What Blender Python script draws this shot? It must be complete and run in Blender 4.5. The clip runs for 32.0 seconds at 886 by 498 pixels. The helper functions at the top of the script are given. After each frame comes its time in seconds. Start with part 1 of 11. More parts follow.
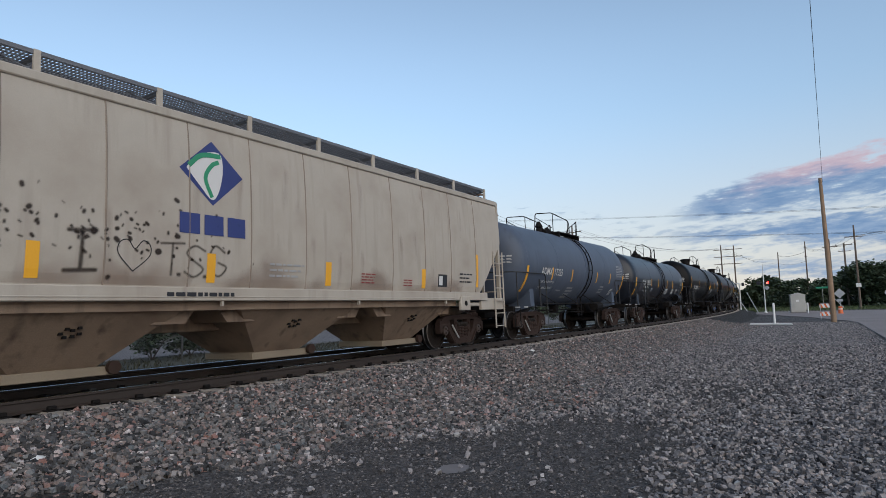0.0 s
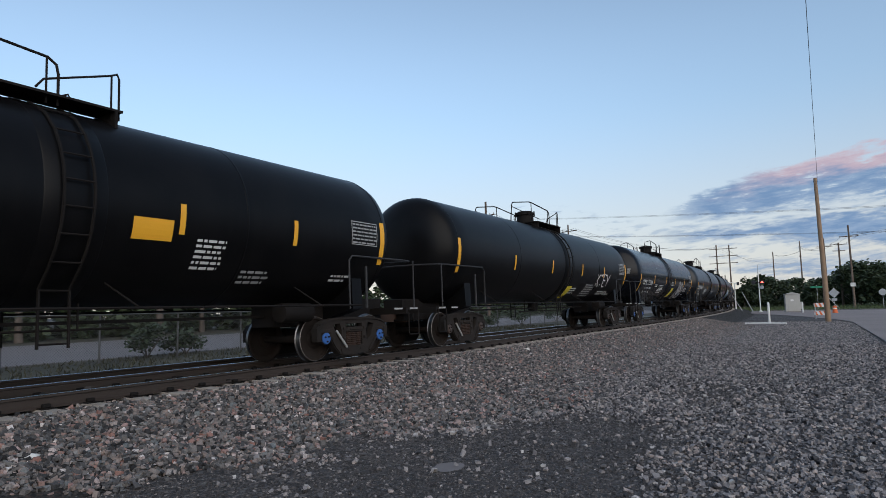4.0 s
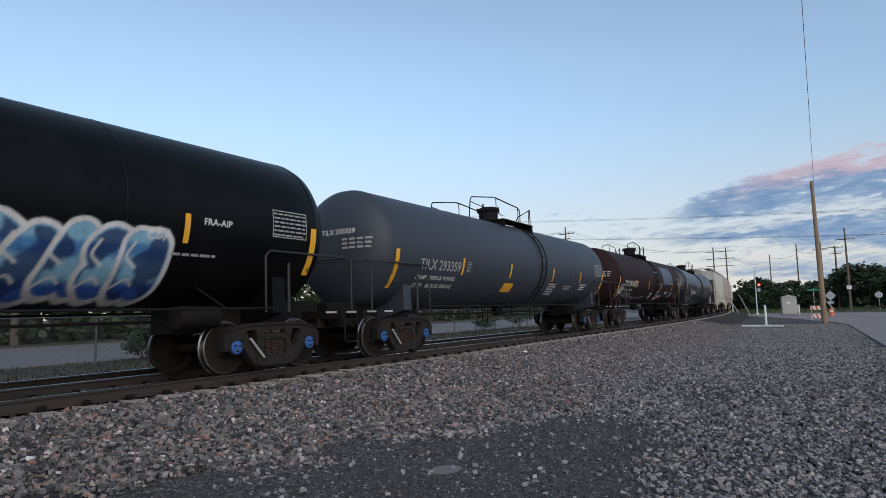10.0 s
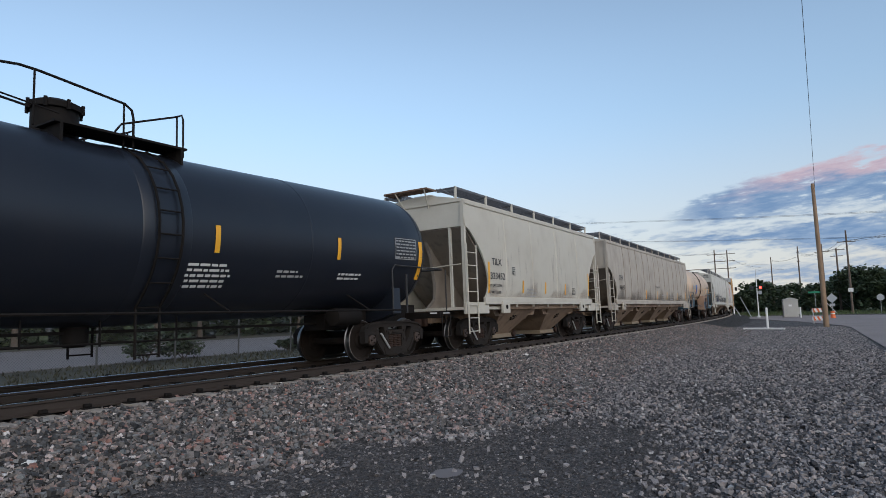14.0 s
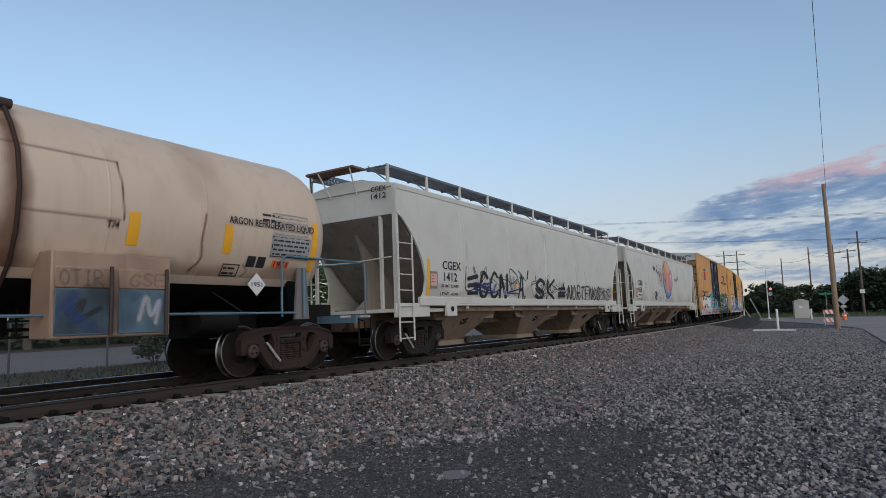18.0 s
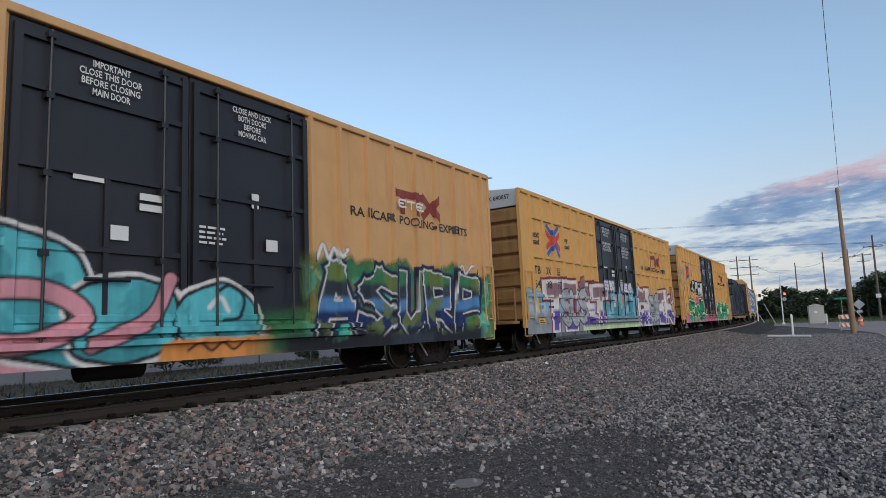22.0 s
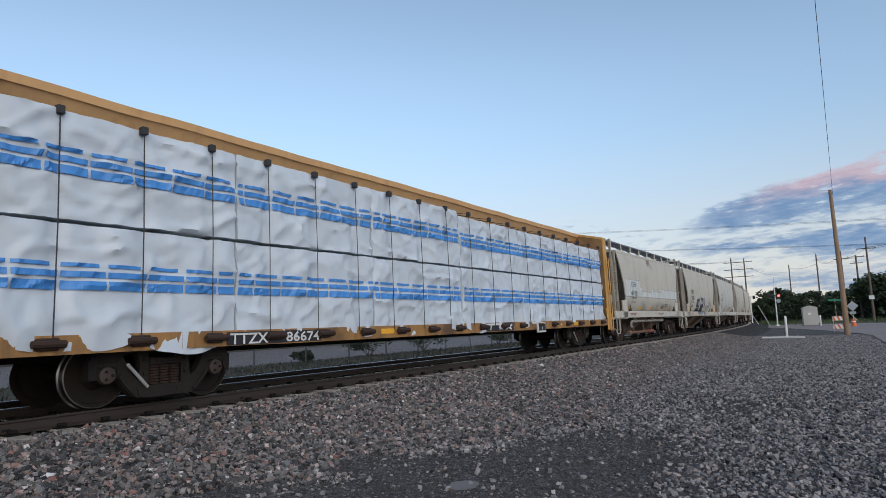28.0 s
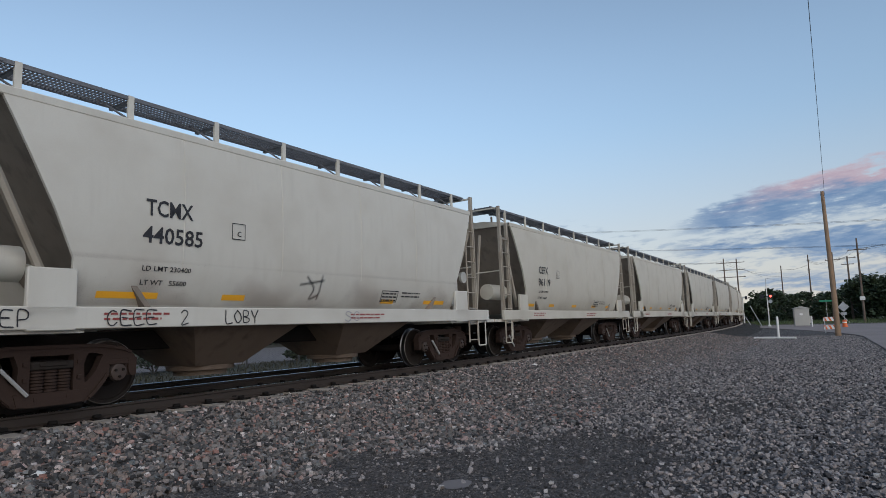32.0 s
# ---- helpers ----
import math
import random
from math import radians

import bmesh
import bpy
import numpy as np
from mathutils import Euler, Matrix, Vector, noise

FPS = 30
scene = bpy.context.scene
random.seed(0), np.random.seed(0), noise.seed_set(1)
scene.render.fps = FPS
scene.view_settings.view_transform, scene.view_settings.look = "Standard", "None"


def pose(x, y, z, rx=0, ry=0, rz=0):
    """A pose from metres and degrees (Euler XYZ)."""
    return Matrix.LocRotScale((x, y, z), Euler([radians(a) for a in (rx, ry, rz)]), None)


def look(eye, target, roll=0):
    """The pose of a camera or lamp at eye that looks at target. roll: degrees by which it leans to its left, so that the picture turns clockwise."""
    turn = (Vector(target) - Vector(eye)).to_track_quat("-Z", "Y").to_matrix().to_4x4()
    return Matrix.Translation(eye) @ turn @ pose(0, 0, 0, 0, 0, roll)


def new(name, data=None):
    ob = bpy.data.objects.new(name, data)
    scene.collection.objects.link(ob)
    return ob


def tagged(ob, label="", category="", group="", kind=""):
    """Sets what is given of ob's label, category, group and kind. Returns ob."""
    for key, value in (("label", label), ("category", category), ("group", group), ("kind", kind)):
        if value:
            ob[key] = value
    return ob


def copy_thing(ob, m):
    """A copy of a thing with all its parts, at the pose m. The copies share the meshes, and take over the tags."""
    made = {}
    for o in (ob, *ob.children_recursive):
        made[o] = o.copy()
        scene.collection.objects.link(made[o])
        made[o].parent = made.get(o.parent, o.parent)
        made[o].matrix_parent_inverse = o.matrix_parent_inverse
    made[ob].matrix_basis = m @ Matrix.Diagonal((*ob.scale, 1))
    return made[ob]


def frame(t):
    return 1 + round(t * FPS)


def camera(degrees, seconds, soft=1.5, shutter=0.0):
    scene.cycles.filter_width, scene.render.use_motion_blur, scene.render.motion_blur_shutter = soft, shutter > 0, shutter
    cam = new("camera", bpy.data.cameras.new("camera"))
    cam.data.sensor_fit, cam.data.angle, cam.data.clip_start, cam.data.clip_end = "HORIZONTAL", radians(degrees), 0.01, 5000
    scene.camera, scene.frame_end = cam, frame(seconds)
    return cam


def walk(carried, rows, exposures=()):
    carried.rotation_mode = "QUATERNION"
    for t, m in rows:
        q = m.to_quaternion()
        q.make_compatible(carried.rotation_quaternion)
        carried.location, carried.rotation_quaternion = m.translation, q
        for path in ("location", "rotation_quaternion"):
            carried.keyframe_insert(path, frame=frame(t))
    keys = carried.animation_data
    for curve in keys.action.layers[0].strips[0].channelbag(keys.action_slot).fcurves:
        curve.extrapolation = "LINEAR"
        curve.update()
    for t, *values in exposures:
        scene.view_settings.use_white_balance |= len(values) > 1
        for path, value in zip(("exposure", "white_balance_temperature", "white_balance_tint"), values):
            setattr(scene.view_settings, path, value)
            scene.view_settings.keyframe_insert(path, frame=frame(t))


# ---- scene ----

# ---- camera: it stands still and only turns a little in the hand ----
EYE = (0.0, 0.0, 1.023)
TURNS = [
    (0, 32.08, 5.61, -1.55), (0.5, 32.15, 5.52, -1.52), (1, 32.16, 5.43, -1.51), (1.5, 32.09, 5.35, -1.49),
    (2, 31.94, 5.30, -1.45), (2.5, 31.78, 5.30, -1.43), (3, 31.70, 5.36, -1.43), (3.5, 31.68, 5.46, -1.44),
    (5.5, 31.89, 5.43, -1.39), (6, 31.89, 5.44, -1.37), (6.5, 31.90, 5.41, -1.33), (7, 31.93, 5.38, -1.30),
    (7.5, 31.99, 5.40, -1.28), (8, 32.01, 5.45, -1.28), (8.5, 31.94, 5.50, -1.29), (9, 31.80, 5.56, -1.30),
    (9.5, 31.63, 5.62, -1.34), (10, 31.48, 5.68, -1.37), (10.5, 31.37, 5.73, -1.40), (11, 31.33, 5.77, -1.42),
    (11.5, 31.34, 5.80, -1.43), (12, 31.40, 5.84, -1.44), (12.5, 31.45, 5.87, -1.43), (13, 31.48, 5.89, -1.41),
    (13.5, 31.50, 5.91, -1.42), (14, 31.56, 5.96, -1.45), (14.5, 31.67, 6.04, -1.48), (16.5, 32.29, 6.19, -1.49),
    (17, 32.35, 6.12, -1.46), (17.5, 32.35, 6.08, -1.43), (18, 32.30, 6.10, -1.41), (18.5, 32.24, 6.15, -1.43),
    (19, 32.26, 6.25, -1.49), (19.5, 32.41, 6.39, -1.56), (20, 32.64, 6.54, -1.63), (20.5, 32.89, 6.66, -1.68),
    (21, 33.08, 6.74, -1.71), (21.5, 33.19, 6.79, -1.75), (22, 33.25, 6.81, -1.78), (22.5, 33.27, 6.82, -1.79),
    (23, 33.25, 6.84, -1.82), (23.5, 33.23, 6.86, -1.85), (24, 33.23, 6.89, -1.90), (24.5, 33.27, 6.97, -1.97),
    (25, 33.33, 7.05, -2.01), (25.5, 33.37, 7.11, -2.01), (27.5, 32.90, 7.01, -1.90), (28, 32.81, 6.99, -1.86),
    (28.5, 32.71, 6.94, -1.82), (29, 32.60, 6.86, -1.74), (29.5, 32.48, 6.77, -1.66), (30, 32.37, 6.72, -1.62),
    (30.5, 32.29, 6.74, -1.61), (31, 32.26, 6.78, -1.62), (31.5, 32.24, 6.83, -1.62), (32, 32.25, 6.88, -1.62)]


def aim(yaw, pitch, roll):
    a, b = radians(yaw), radians(pitch)
    far = Vector((math.cos(a) * math.cos(b), math.sin(a) * math.cos(b), math.sin(b)))
    return look(EYE, Vector(EYE) + far, roll)


cam = camera(2 * math.degrees(math.atan(784 / 1100)), 32.0, soft=0.5, shutter=0.012)
walk(cam, [(t, aim(a, b, c)) for t, a, b, c in TURNS], [(0, 0.6), (14.5, 0.6), (16.5, 0.37), (17.5, 0.38), (19, 0.44), (20, 0.41), (21, 0.41), (22, 0.58), (25.5, 0.6), (27.5, 0.6), (28.2, 0.58), (29, 0.45), (30, 0.45), (31, 0.43), (32, 0.42)])

# ---- sky and sun: clear dusk, thin cloud over the crossing, the sun low behind the camera ----
SUN_AZ, SUN_EL = radians(215), radians(24)
world = bpy.data.worlds.new("world")
scene.world = world
world.use_nodes = True


def make_sky():
    nt = world.node_tree
    nt.nodes.clear()
    N, L = nt.nodes.new, nt.links.new

    def math_(op, a, b=None, c=None):
        n = N("ShaderNodeMath")
        n.operation = op
        for i, v in enumerate((a, b, c)):
            if v is None:
                continue
            if isinstance(v, (int, float)):
                n.inputs[i].default_value = v
            else:
                L(v, n.inputs[i])
        return n.outputs[0]

    def ramp(v, a, b, lo=0.0, hi=1.0):
        n = N("ShaderNodeMapRange")
        n.interpolation_type = "SMOOTHSTEP"
        L(v, n.inputs["Value"])
        for k, x in (("From Min", a), ("From Max", b), ("To Min", lo), ("To Max", hi)):
            n.inputs[k].default_value = x
        return n.outputs[0]

    def mix(f, a, b):
        n = N("ShaderNodeMix")
        n.data_type = "RGBA"
        L(f, n.inputs["Factor"])
        for k, v in (("A", a), ("B", b)):
            if isinstance(v, tuple):
                n.inputs[k].default_value = (*v, 1)
            else:
                L(v, n.inputs[k])
        return n.outputs["Result"]

    out, bg = N("ShaderNodeOutputWorld"), N("ShaderNodeBackground")
    sky = N("ShaderNodeTexSky")
    sky.sky_type, sky.sun_disc = "NISHITA", False
    sky.sun_elevation, sky.sun_rotation = SUN_EL, SUN_AZ
    sky.altitude, sky.air_density, sky.dust_density, sky.ozone_density = 1100, 1.0, 0.5, 1.0
    tc, sep = N("ShaderNodeTexCoord"), N("ShaderNodeSeparateXYZ")
    L(tc.outputs["Generated"], sep.inputs[0])
    az = math_("ARCTAN2", sep.outputs["Y"], sep.outputs["X"])
    el = math_("ARCSINE", sep.outputs["Z"])
    # cloud sheets, drawn out along the horizon: two blue-grey banks over the crossing and a faint low one
    cv = N("ShaderNodeCombineXYZ")
    L(math_("MULTIPLY", az, 7.0), cv.inputs[0])
    L(math_("MULTIPLY_ADD", el, 30.0, math_("MULTIPLY", az, 2.0)), cv.inputs[1])

    def cloud_noise(scale, detail, rough):
        n = N("ShaderNodeTexNoise")
        n.inputs["Scale"].default_value, n.inputs["Detail"].default_value, n.inputs["Roughness"].default_value = scale, detail, rough
        L(cv.outputs[0], n.inputs["Vector"])
        return n.outputs["Fac"]

    n1, n2, n3 = cloud_noise(1.3, 9, 0.62), cloud_noise(3.4, 6, 0.6), cloud_noise(0.9, 5, 0.55)
    wob = math_("MULTIPLY_ADD", n1, 0.075, math_("MULTIPLY_ADD", n2, 0.03, -0.0525))
    elw = math_("ADD", el, wob)
    azc = math_("MAXIMUM", az, -0.1)
    a_top = math_("ADD", math_("MULTIPLY_ADD", azc, -0.09, 0.193), math_("MULTIPLY", math_("MULTIPLY", azc, azc), -1.05))
    a_bot = math_("MULTIPLY_ADD", azc, -0.045, 0.131)
    b_top, b_bot = math_("MULTIPLY_ADD", azc, -0.04, 0.113), math_("MULTIPLY_ADD", azc, 0.11, 0.078)

    def band(top, bot, soft, az0, az1):
        up, down = ramp(math_("SUBTRACT", top, elw), -soft, soft), ramp(math_("SUBTRACT", elw, bot), -soft, soft)
        return math_("MULTIPLY", math_("MULTIPLY", up, down), ramp(az, az0, az1))

    holes = ramp(math_("ADD", n2, math_("MULTIPLY", n3, 0.4)), 0.90, 0.75)
    bank_a = math_("MULTIPLY", band(a_top, a_bot, 0.009, 0.23, 0.14), holes)
    bank_b = math_("MULTIPLY", band(b_top, b_bot, 0.008, 0.29, 0.16), ramp(n1, 0.32, 0.46, 0.45, 1.0))
    bank_c = math_("MULTIPLY", band(math_("MULTIPLY_ADD", az, -0.02, 0.054), math_("MULTIPLY_ADD", az, 0.1, 0.03), 0.008, 0.24, 0.1), ramp(n2, 0.36, 0.56, 0.3, 0.9))
    wisp = math_("MULTIPLY", math_("MULTIPLY", band(math_("MULTIPLY_ADD", az, 0.2, 0.081), math_("MULTIPLY_ADD", az, 0.3, 0.025), 0.006, 0.47, 0.42), ramp(n2, 0.5, 0.64)), 0.5)
    dens = math_("MAXIMUM", math_("MAXIMUM", bank_a, bank_b), math_("MAXIMUM", bank_c, wisp))
    edge = math_("MULTIPLY", ramp(math_("SUBTRACT", a_top, elw), 0.032, 0.0), ramp(math_("MULTIPLY_ADD", n3, 0.25, math_("SUBTRACT", 0.0, az)), -0.02, 0.1))
    cloud = mix(edge, mix(ramp(n2, 0.35, 0.65), (0.86, 1.42, 2.35), (1.35, 1.9, 2.75)), (2.75, 2.15, 2.5))
    dusk = N("ShaderNodeHueSaturation")
    dusk.inputs["Saturation"].default_value, dusk.inputs["Value"].default_value = 0.85, 1.0
    L(sky.outputs[0], dusk.inputs["Color"])
    # dusk: the light falls off towards the horizon
    fall = N("ShaderNodeVectorMath")
    fall.operation = "SCALE"
    tint = N("ShaderNodeVectorMath")
    tint.operation = "MULTIPLY"
    L(dusk.outputs[0], tint.inputs[0])
    tint.inputs[1].default_value = (0.935, 1.0, 0.975)
    L(tint.outputs[0], fall.inputs[0])
    L(ramp(el, 0.0, 0.42, 0.57, 1.0), fall.inputs["Scale"])
    # a pale warm haze low down
    hazy = mix(ramp(el, 0.32, 0.0, 0.0, 0.72), fall.outputs[0], (3.3, 2.95, 2.95))
    L(mix(dens, hazy, cloud), bg.inputs["Color"])
    bg.inputs["Strength"].default_value = 0.14
    L(bg.outputs[0], out.inputs["Surface"])


make_sky()
sun = new("sun", bpy.data.lights.new("sun", "SUN"))
sun.data.energy, sun.data.angle, sun.data.color = 1.25, radians(75), (1.0, 0.86, 0.70)
sun.matrix_basis = look((math.sin(SUN_AZ) * 0.91, math.cos(SUN_AZ) * 0.91, 0.41), (0, 0, 0))

# ---- tools ----
def finish(name, bm, smooth=40):
    me = bpy.data.meshes.new(name)
    bm.to_mesh(me)
    bm.free()
    if smooth:
        me.polygons.foreach_set("use_smooth", [True] * len(me.polygons))
        me.set_sharp_from_angle(angle=radians(smooth))
    return me


def put(name, me, parent=None, m=None, label=""):
    ob = new(name, me)
    if parent is not None:
        ob.parent = parent
    if m is not None:
        ob.matrix_basis = m
    if label:
        ob["label"] = label
    return ob


def part(name, bm, material, parent, label="", smooth=40, m=None):
    me = finish(name, bm, smooth)
    for k in material if isinstance(material, (list, tuple)) else (material,):
        me.materials.append(k)
    return put(name, me, parent, m, label)


def thing(name, label, category, group="", m=None):
    ob = new(name)
    ob.empty_display_size = 0.3
    if m is not None:
        ob.matrix_basis = m
    return tagged(ob, label, category, group)


def bm_new():
    return bmesh.new()


def box(bm, x0, x1, y0, y1, z0, z1, mi=0, bevel=0.0, m=None):
    co = [(x, y, z) for x in (x0, x1) for y in (y0, y1) for z in (z0, z1)]
    vs = [bm.verts.new(m @ Vector(c) if m is not None else c) for c in co]
    fs = [bm.faces.new([vs[i] for i in f]) for f in ((0, 1, 3, 2), (4, 6, 7, 5), (0, 4, 5, 1), (2, 3, 7, 6), (0, 2, 6, 4), (1, 5, 7, 3))]
    for f in fs:
        f.material_index = mi
    if bevel:
        es = list({e for f in fs for e in f.edges})
        r = bmesh.ops.bevel(bm, geom=es, offset=bevel, segments=1, affect="EDGES", profile=0.5)
        for f in r["faces"]:
            f.material_index = mi
    return vs


def tube(bm, pts, r, seg=6, mi=0, closed=False):
    """A round bar along a line of points."""
    pts = [Vector(p) for p in pts]
    rings, n, up = [], len(pts), None
    for i, p in enumerate(pts):
        a = pts[i - 1] if (i or closed) else p
        b = pts[(i + 1) % n] if (i < n - 1 or closed) else p
        d = (b - a).normalized()
        if up is None:
            up = Vector((0, 0, 1)) if abs(d.z) < 0.9 else Vector((1, 0, 0))
        s = d.cross(up)
        if s.length < 1e-4:
            s = d.orthogonal()
        s.normalize()
        up = s.cross(d).normalized()
        rr = r[i] if isinstance(r, (list, tuple)) else r
        rings.append([bm.verts.new(p + rr * (s * math.cos(k * math.tau / seg) + up * math.sin(k * math.tau / seg))) for k in range(seg)])
    for i in range(n if closed else n - 1):
        A, C = rings[i], rings[(i + 1) % n]
        for k in range(seg):
            f = bm.faces.new((A[k], A[(k + 1) % seg], C[(k + 1) % seg], C[k]))
            f.material_index = mi
    if not closed:
        bm.faces.new(rings[0][::-1]).material_index = mi
        bm.faces.new(rings[-1]).material_index = mi


def lathe(bm, prof, seg=32, mi=0, axis="x", at=(0, 0, 0)):
    """Turns a profile of (along, radius) round an axis through at."""
    at = Vector(at)
    rings = []
    for a, r in prof:
        ring = []
        for k in range(seg):
            c, s = math.cos(k * math.tau / seg), math.sin(k * math.tau / seg)
            v = Vector((a, r * c, r * s)) if axis == "x" else Vector((r * s, a, r * c)) if axis == "y" else Vector((r * c, r * s, a))
            ring.append(bm.verts.new(at + v))
        rings.append(ring)
    for A, C in zip(rings, rings[1:]):
        for k in range(seg):
            bm.faces.new((A[k], A[(k + 1) % seg], C[(k + 1) % seg], C[k])).material_index = mi
    bm.faces.new(rings[0][::-1]).material_index = mi
    bm.faces.new(rings[-1]).material_index = mi


def slab(bm, poly, d0, d1, plane="xz", mi=0):
    """A plate: a polygon in a plane, thick from d0 to d1 across it."""
    def at(u, v, d):
        return (u, d, v) if plane == "xz" else (d, u, v) if plane == "yz" else (u, v, d)
    A = [bm.verts.new(at(u, v, d0)) for u, v in poly]
    C = [bm.verts.new(at(u, v, d1)) for u, v in poly]
    n = len(poly)
    fs = [bm.faces.new(A), bm.faces.new(C[::-1])]
    fs += [bm.faces.new((A[i], C[i], C[(i + 1) % n], A[(i + 1) % n])) for i in range(n)]
    for f in fs:
        f.material_index = mi
    return fs


def tidy(bm):
    bmesh.ops.recalc_face_normals(bm, faces=bm.faces[:])
    return bm


# ---- materials ----
def mat(name, col, rough=0.6, metal=0.0, var=0.2, scale=3.0, bump=0.15, fine=60.0, dirt=None, dirt_amt=0.0, streak=0.0, rnd=0.0, island=False, spec=0.5, emit=0.0):
    """Paint, metal or stone: a base colour with broad stains, fine grain, run-down streaks and a little relief."""
    m = bpy.data.materials.new(name)
    m.use_nodes = True
    nt = m.node_tree
    N, L = nt.nodes.new, nt.links.new
    bsdf = nt.nodes["Principled BSDF"]
    tc = N("ShaderNodeTexCoord")
    big, small = N("ShaderNodeTexNoise"), N("ShaderNodeTexNoise")
    big.inputs["Scale"].default_value, big.inputs["Detail"].default_value = scale * 0.4, 5
    small.inputs["Scale"].default_value, small.inputs["Detail"].default_value = fine, 4
    for n in (big, small):
        L(tc.outputs["Object"], n.inputs["Vector"])
    val = N("ShaderNodeMath")
    val.operation = "MULTIPLY_ADD"
    L(big.outputs["Fac"], val.inputs[0])
    val.inputs[1].default_value, val.inputs[2].default_value = var * 2, 1 - var
    val2 = N("ShaderNodeMath")
    val2.operation = "MULTIPLY_ADD"
    L(small.outputs["Fac"], val2.inputs[0])
    val2.inputs[1].default_value, val2.inputs[2].default_value = var, 1 - var * 0.5
    mul = N("ShaderNodeMath")
    mul.operation = "MULTIPLY"
    L(val.outputs[0], mul.inputs[0])
    L(val2.outputs[0], mul.inputs[1])
    fac = mul.outputs[0]
    if rnd:
        src = N("ShaderNodeNewGeometry").outputs["Random Per Island"] if island else N("ShaderNodeObjectInfo").outputs["Random"]
        k = N("ShaderNodeMath")
        k.operation = "MULTIPLY_ADD"
        L(src, k.inputs[0])
        k.inputs[1].default_value, k.inputs[2].default_value = rnd * 2, 1 - rnd
        mm = N("ShaderNodeMath")
        mm.operation = "MULTIPLY"
        L(fac, mm.inputs[0])
        L(k.outputs[0], mm.inputs[1])
        fac = mm.outputs[0]
    sc = N("ShaderNodeVectorMath")
    sc.operation = "SCALE"
    sc.inputs[0].default_value = col
    L(fac, sc.inputs["Scale"])
    colour = sc.outputs[0]
    if dirt is not None and (dirt_amt or streak):
        amt = None
        if dirt_amt:
            ramp = N("ShaderNodeMapRange")
            L(big.outputs["Fac"], ramp.inputs["Value"])
            ramp.inputs["From Min"].default_value, ramp.inputs["From Max"].default_value = 0.42, 0.72
            ramp.inputs["To Max"].default_value = dirt_amt
            amt = ramp.outputs[0]
        if streak:
            mp = N("ShaderNodeMapping")
            mp.inputs["Scale"].default_value = (3.2, 3.2, 0.22)
            L(tc.outputs["Object"], mp.inputs["Vector"])
            st = N("ShaderNodeTexNoise")
            st.inputs["Scale"].default_value, st.inputs["Detail"].default_value = 1.6, 6
            L(mp.outputs[0], st.inputs["Vector"])
            r2 = N("ShaderNodeMapRange")
            L(st.outputs["Fac"], r2.inputs["Value"])
            r2.inputs["From Min"].default_value, r2.inputs["From Max"].default_value = 0.48, 0.78
            r2.inputs["To Max"].default_value = streak
            if amt is None:
                amt = r2.outputs[0]
            else:
                mx = N("ShaderNodeMath")
                mx.operation = "MAXIMUM"
                L(amt, mx.inputs[0])
                L(r2.outputs[0], mx.inputs[1])
                amt = mx.outputs[0]
        mix = N("ShaderNodeMix")
        mix.data_type = "RGBA"
        L(amt, mix.inputs["Factor"])
        L(colour, mix.inputs["A"])
        mix.inputs["B"].default_value = (*dirt, 1)
        colour = mix.outputs["Result"]
    L(colour, bsdf.inputs["Base Color"])
    rg = N("ShaderNodeMath")
    rg.operation = "MULTIPLY_ADD"
    L(small.outputs["Fac"], rg.inputs[0])
    rg.inputs[1].default_value, rg.inputs[2].default_value = 0.16, rough - 0.08
    L(rg.outputs[0], bsdf.inputs["Roughness"])
    bsdf.inputs["Metallic"].default_value = metal
    bsdf.inputs["Specular IOR Level"].default_value = spec
    if emit:
        bsdf.inputs["Emission Color"].default_value = (*col, 1)
        bsdf.inputs["Emission Strength"].default_value = emit
    if bump:
        b = N("ShaderNodeBump")
        b.inputs["Strength"].default_value, b.inputs["Distance"].default_value = bump, 0.01
        L(small.outputs["Fac"], b.inputs["Height"])
        L(b.outputs[0], bsdf.inputs["Normal"])
    return m


M_BLACK = mat("tank_black", (0.0042, 0.0042, 0.0048), 0.36, var=0.25, bump=0.015, dirt=(0.011, 0.010, 0.010), dirt_amt=0.35, streak=0.35, spec=0.12)
M_BLUEBLACK = mat("tank_blue_black", (0.0042, 0.005, 0.0075), 0.23, var=0.2, bump=0.006, dirt=(0.008, 0.008, 0.009), dirt_amt=0.3, streak=0.25, spec=0.22)
M_NAVY = mat("tank_navy", (0.012, 0.0155, 0.024), 0.33, var=0.2, bump=0.006, dirt=(0.018, 0.018, 0.021), dirt_amt=0.3, streak=0.25, spec=0.42)
M_SHEEN = mat("tank_sheen", (0.006, 0.007, 0.010), 0.33, var=0.2, bump=0.006, dirt=(0.009, 0.009, 0.010), dirt_amt=0.3, streak=0.3, spec=0.42)
M_GREY = mat("tank_slate", (0.082, 0.102, 0.142), 0.48, var=0.18, bump=0.03, dirt=(0.022, 0.021, 0.021), dirt_amt=0.35, streak=0.35, spec=0.3)
M_SLATEGREY = mat("tank_grey", (0.043, 0.05, 0.066), 0.5, var=0.15, bump=0.03, dirt=(0.03, 0.028, 0.028), dirt_amt=0.35, streak=0.3, spec=0.3)
M_MAROON = mat("tank_maroon", (0.026, 0.0105, 0.011), 0.6, var=0.3, bump=0.05, dirt=(0.011, 0.009, 0.009), dirt_amt=0.6, streak=0.5, spec=0.12)
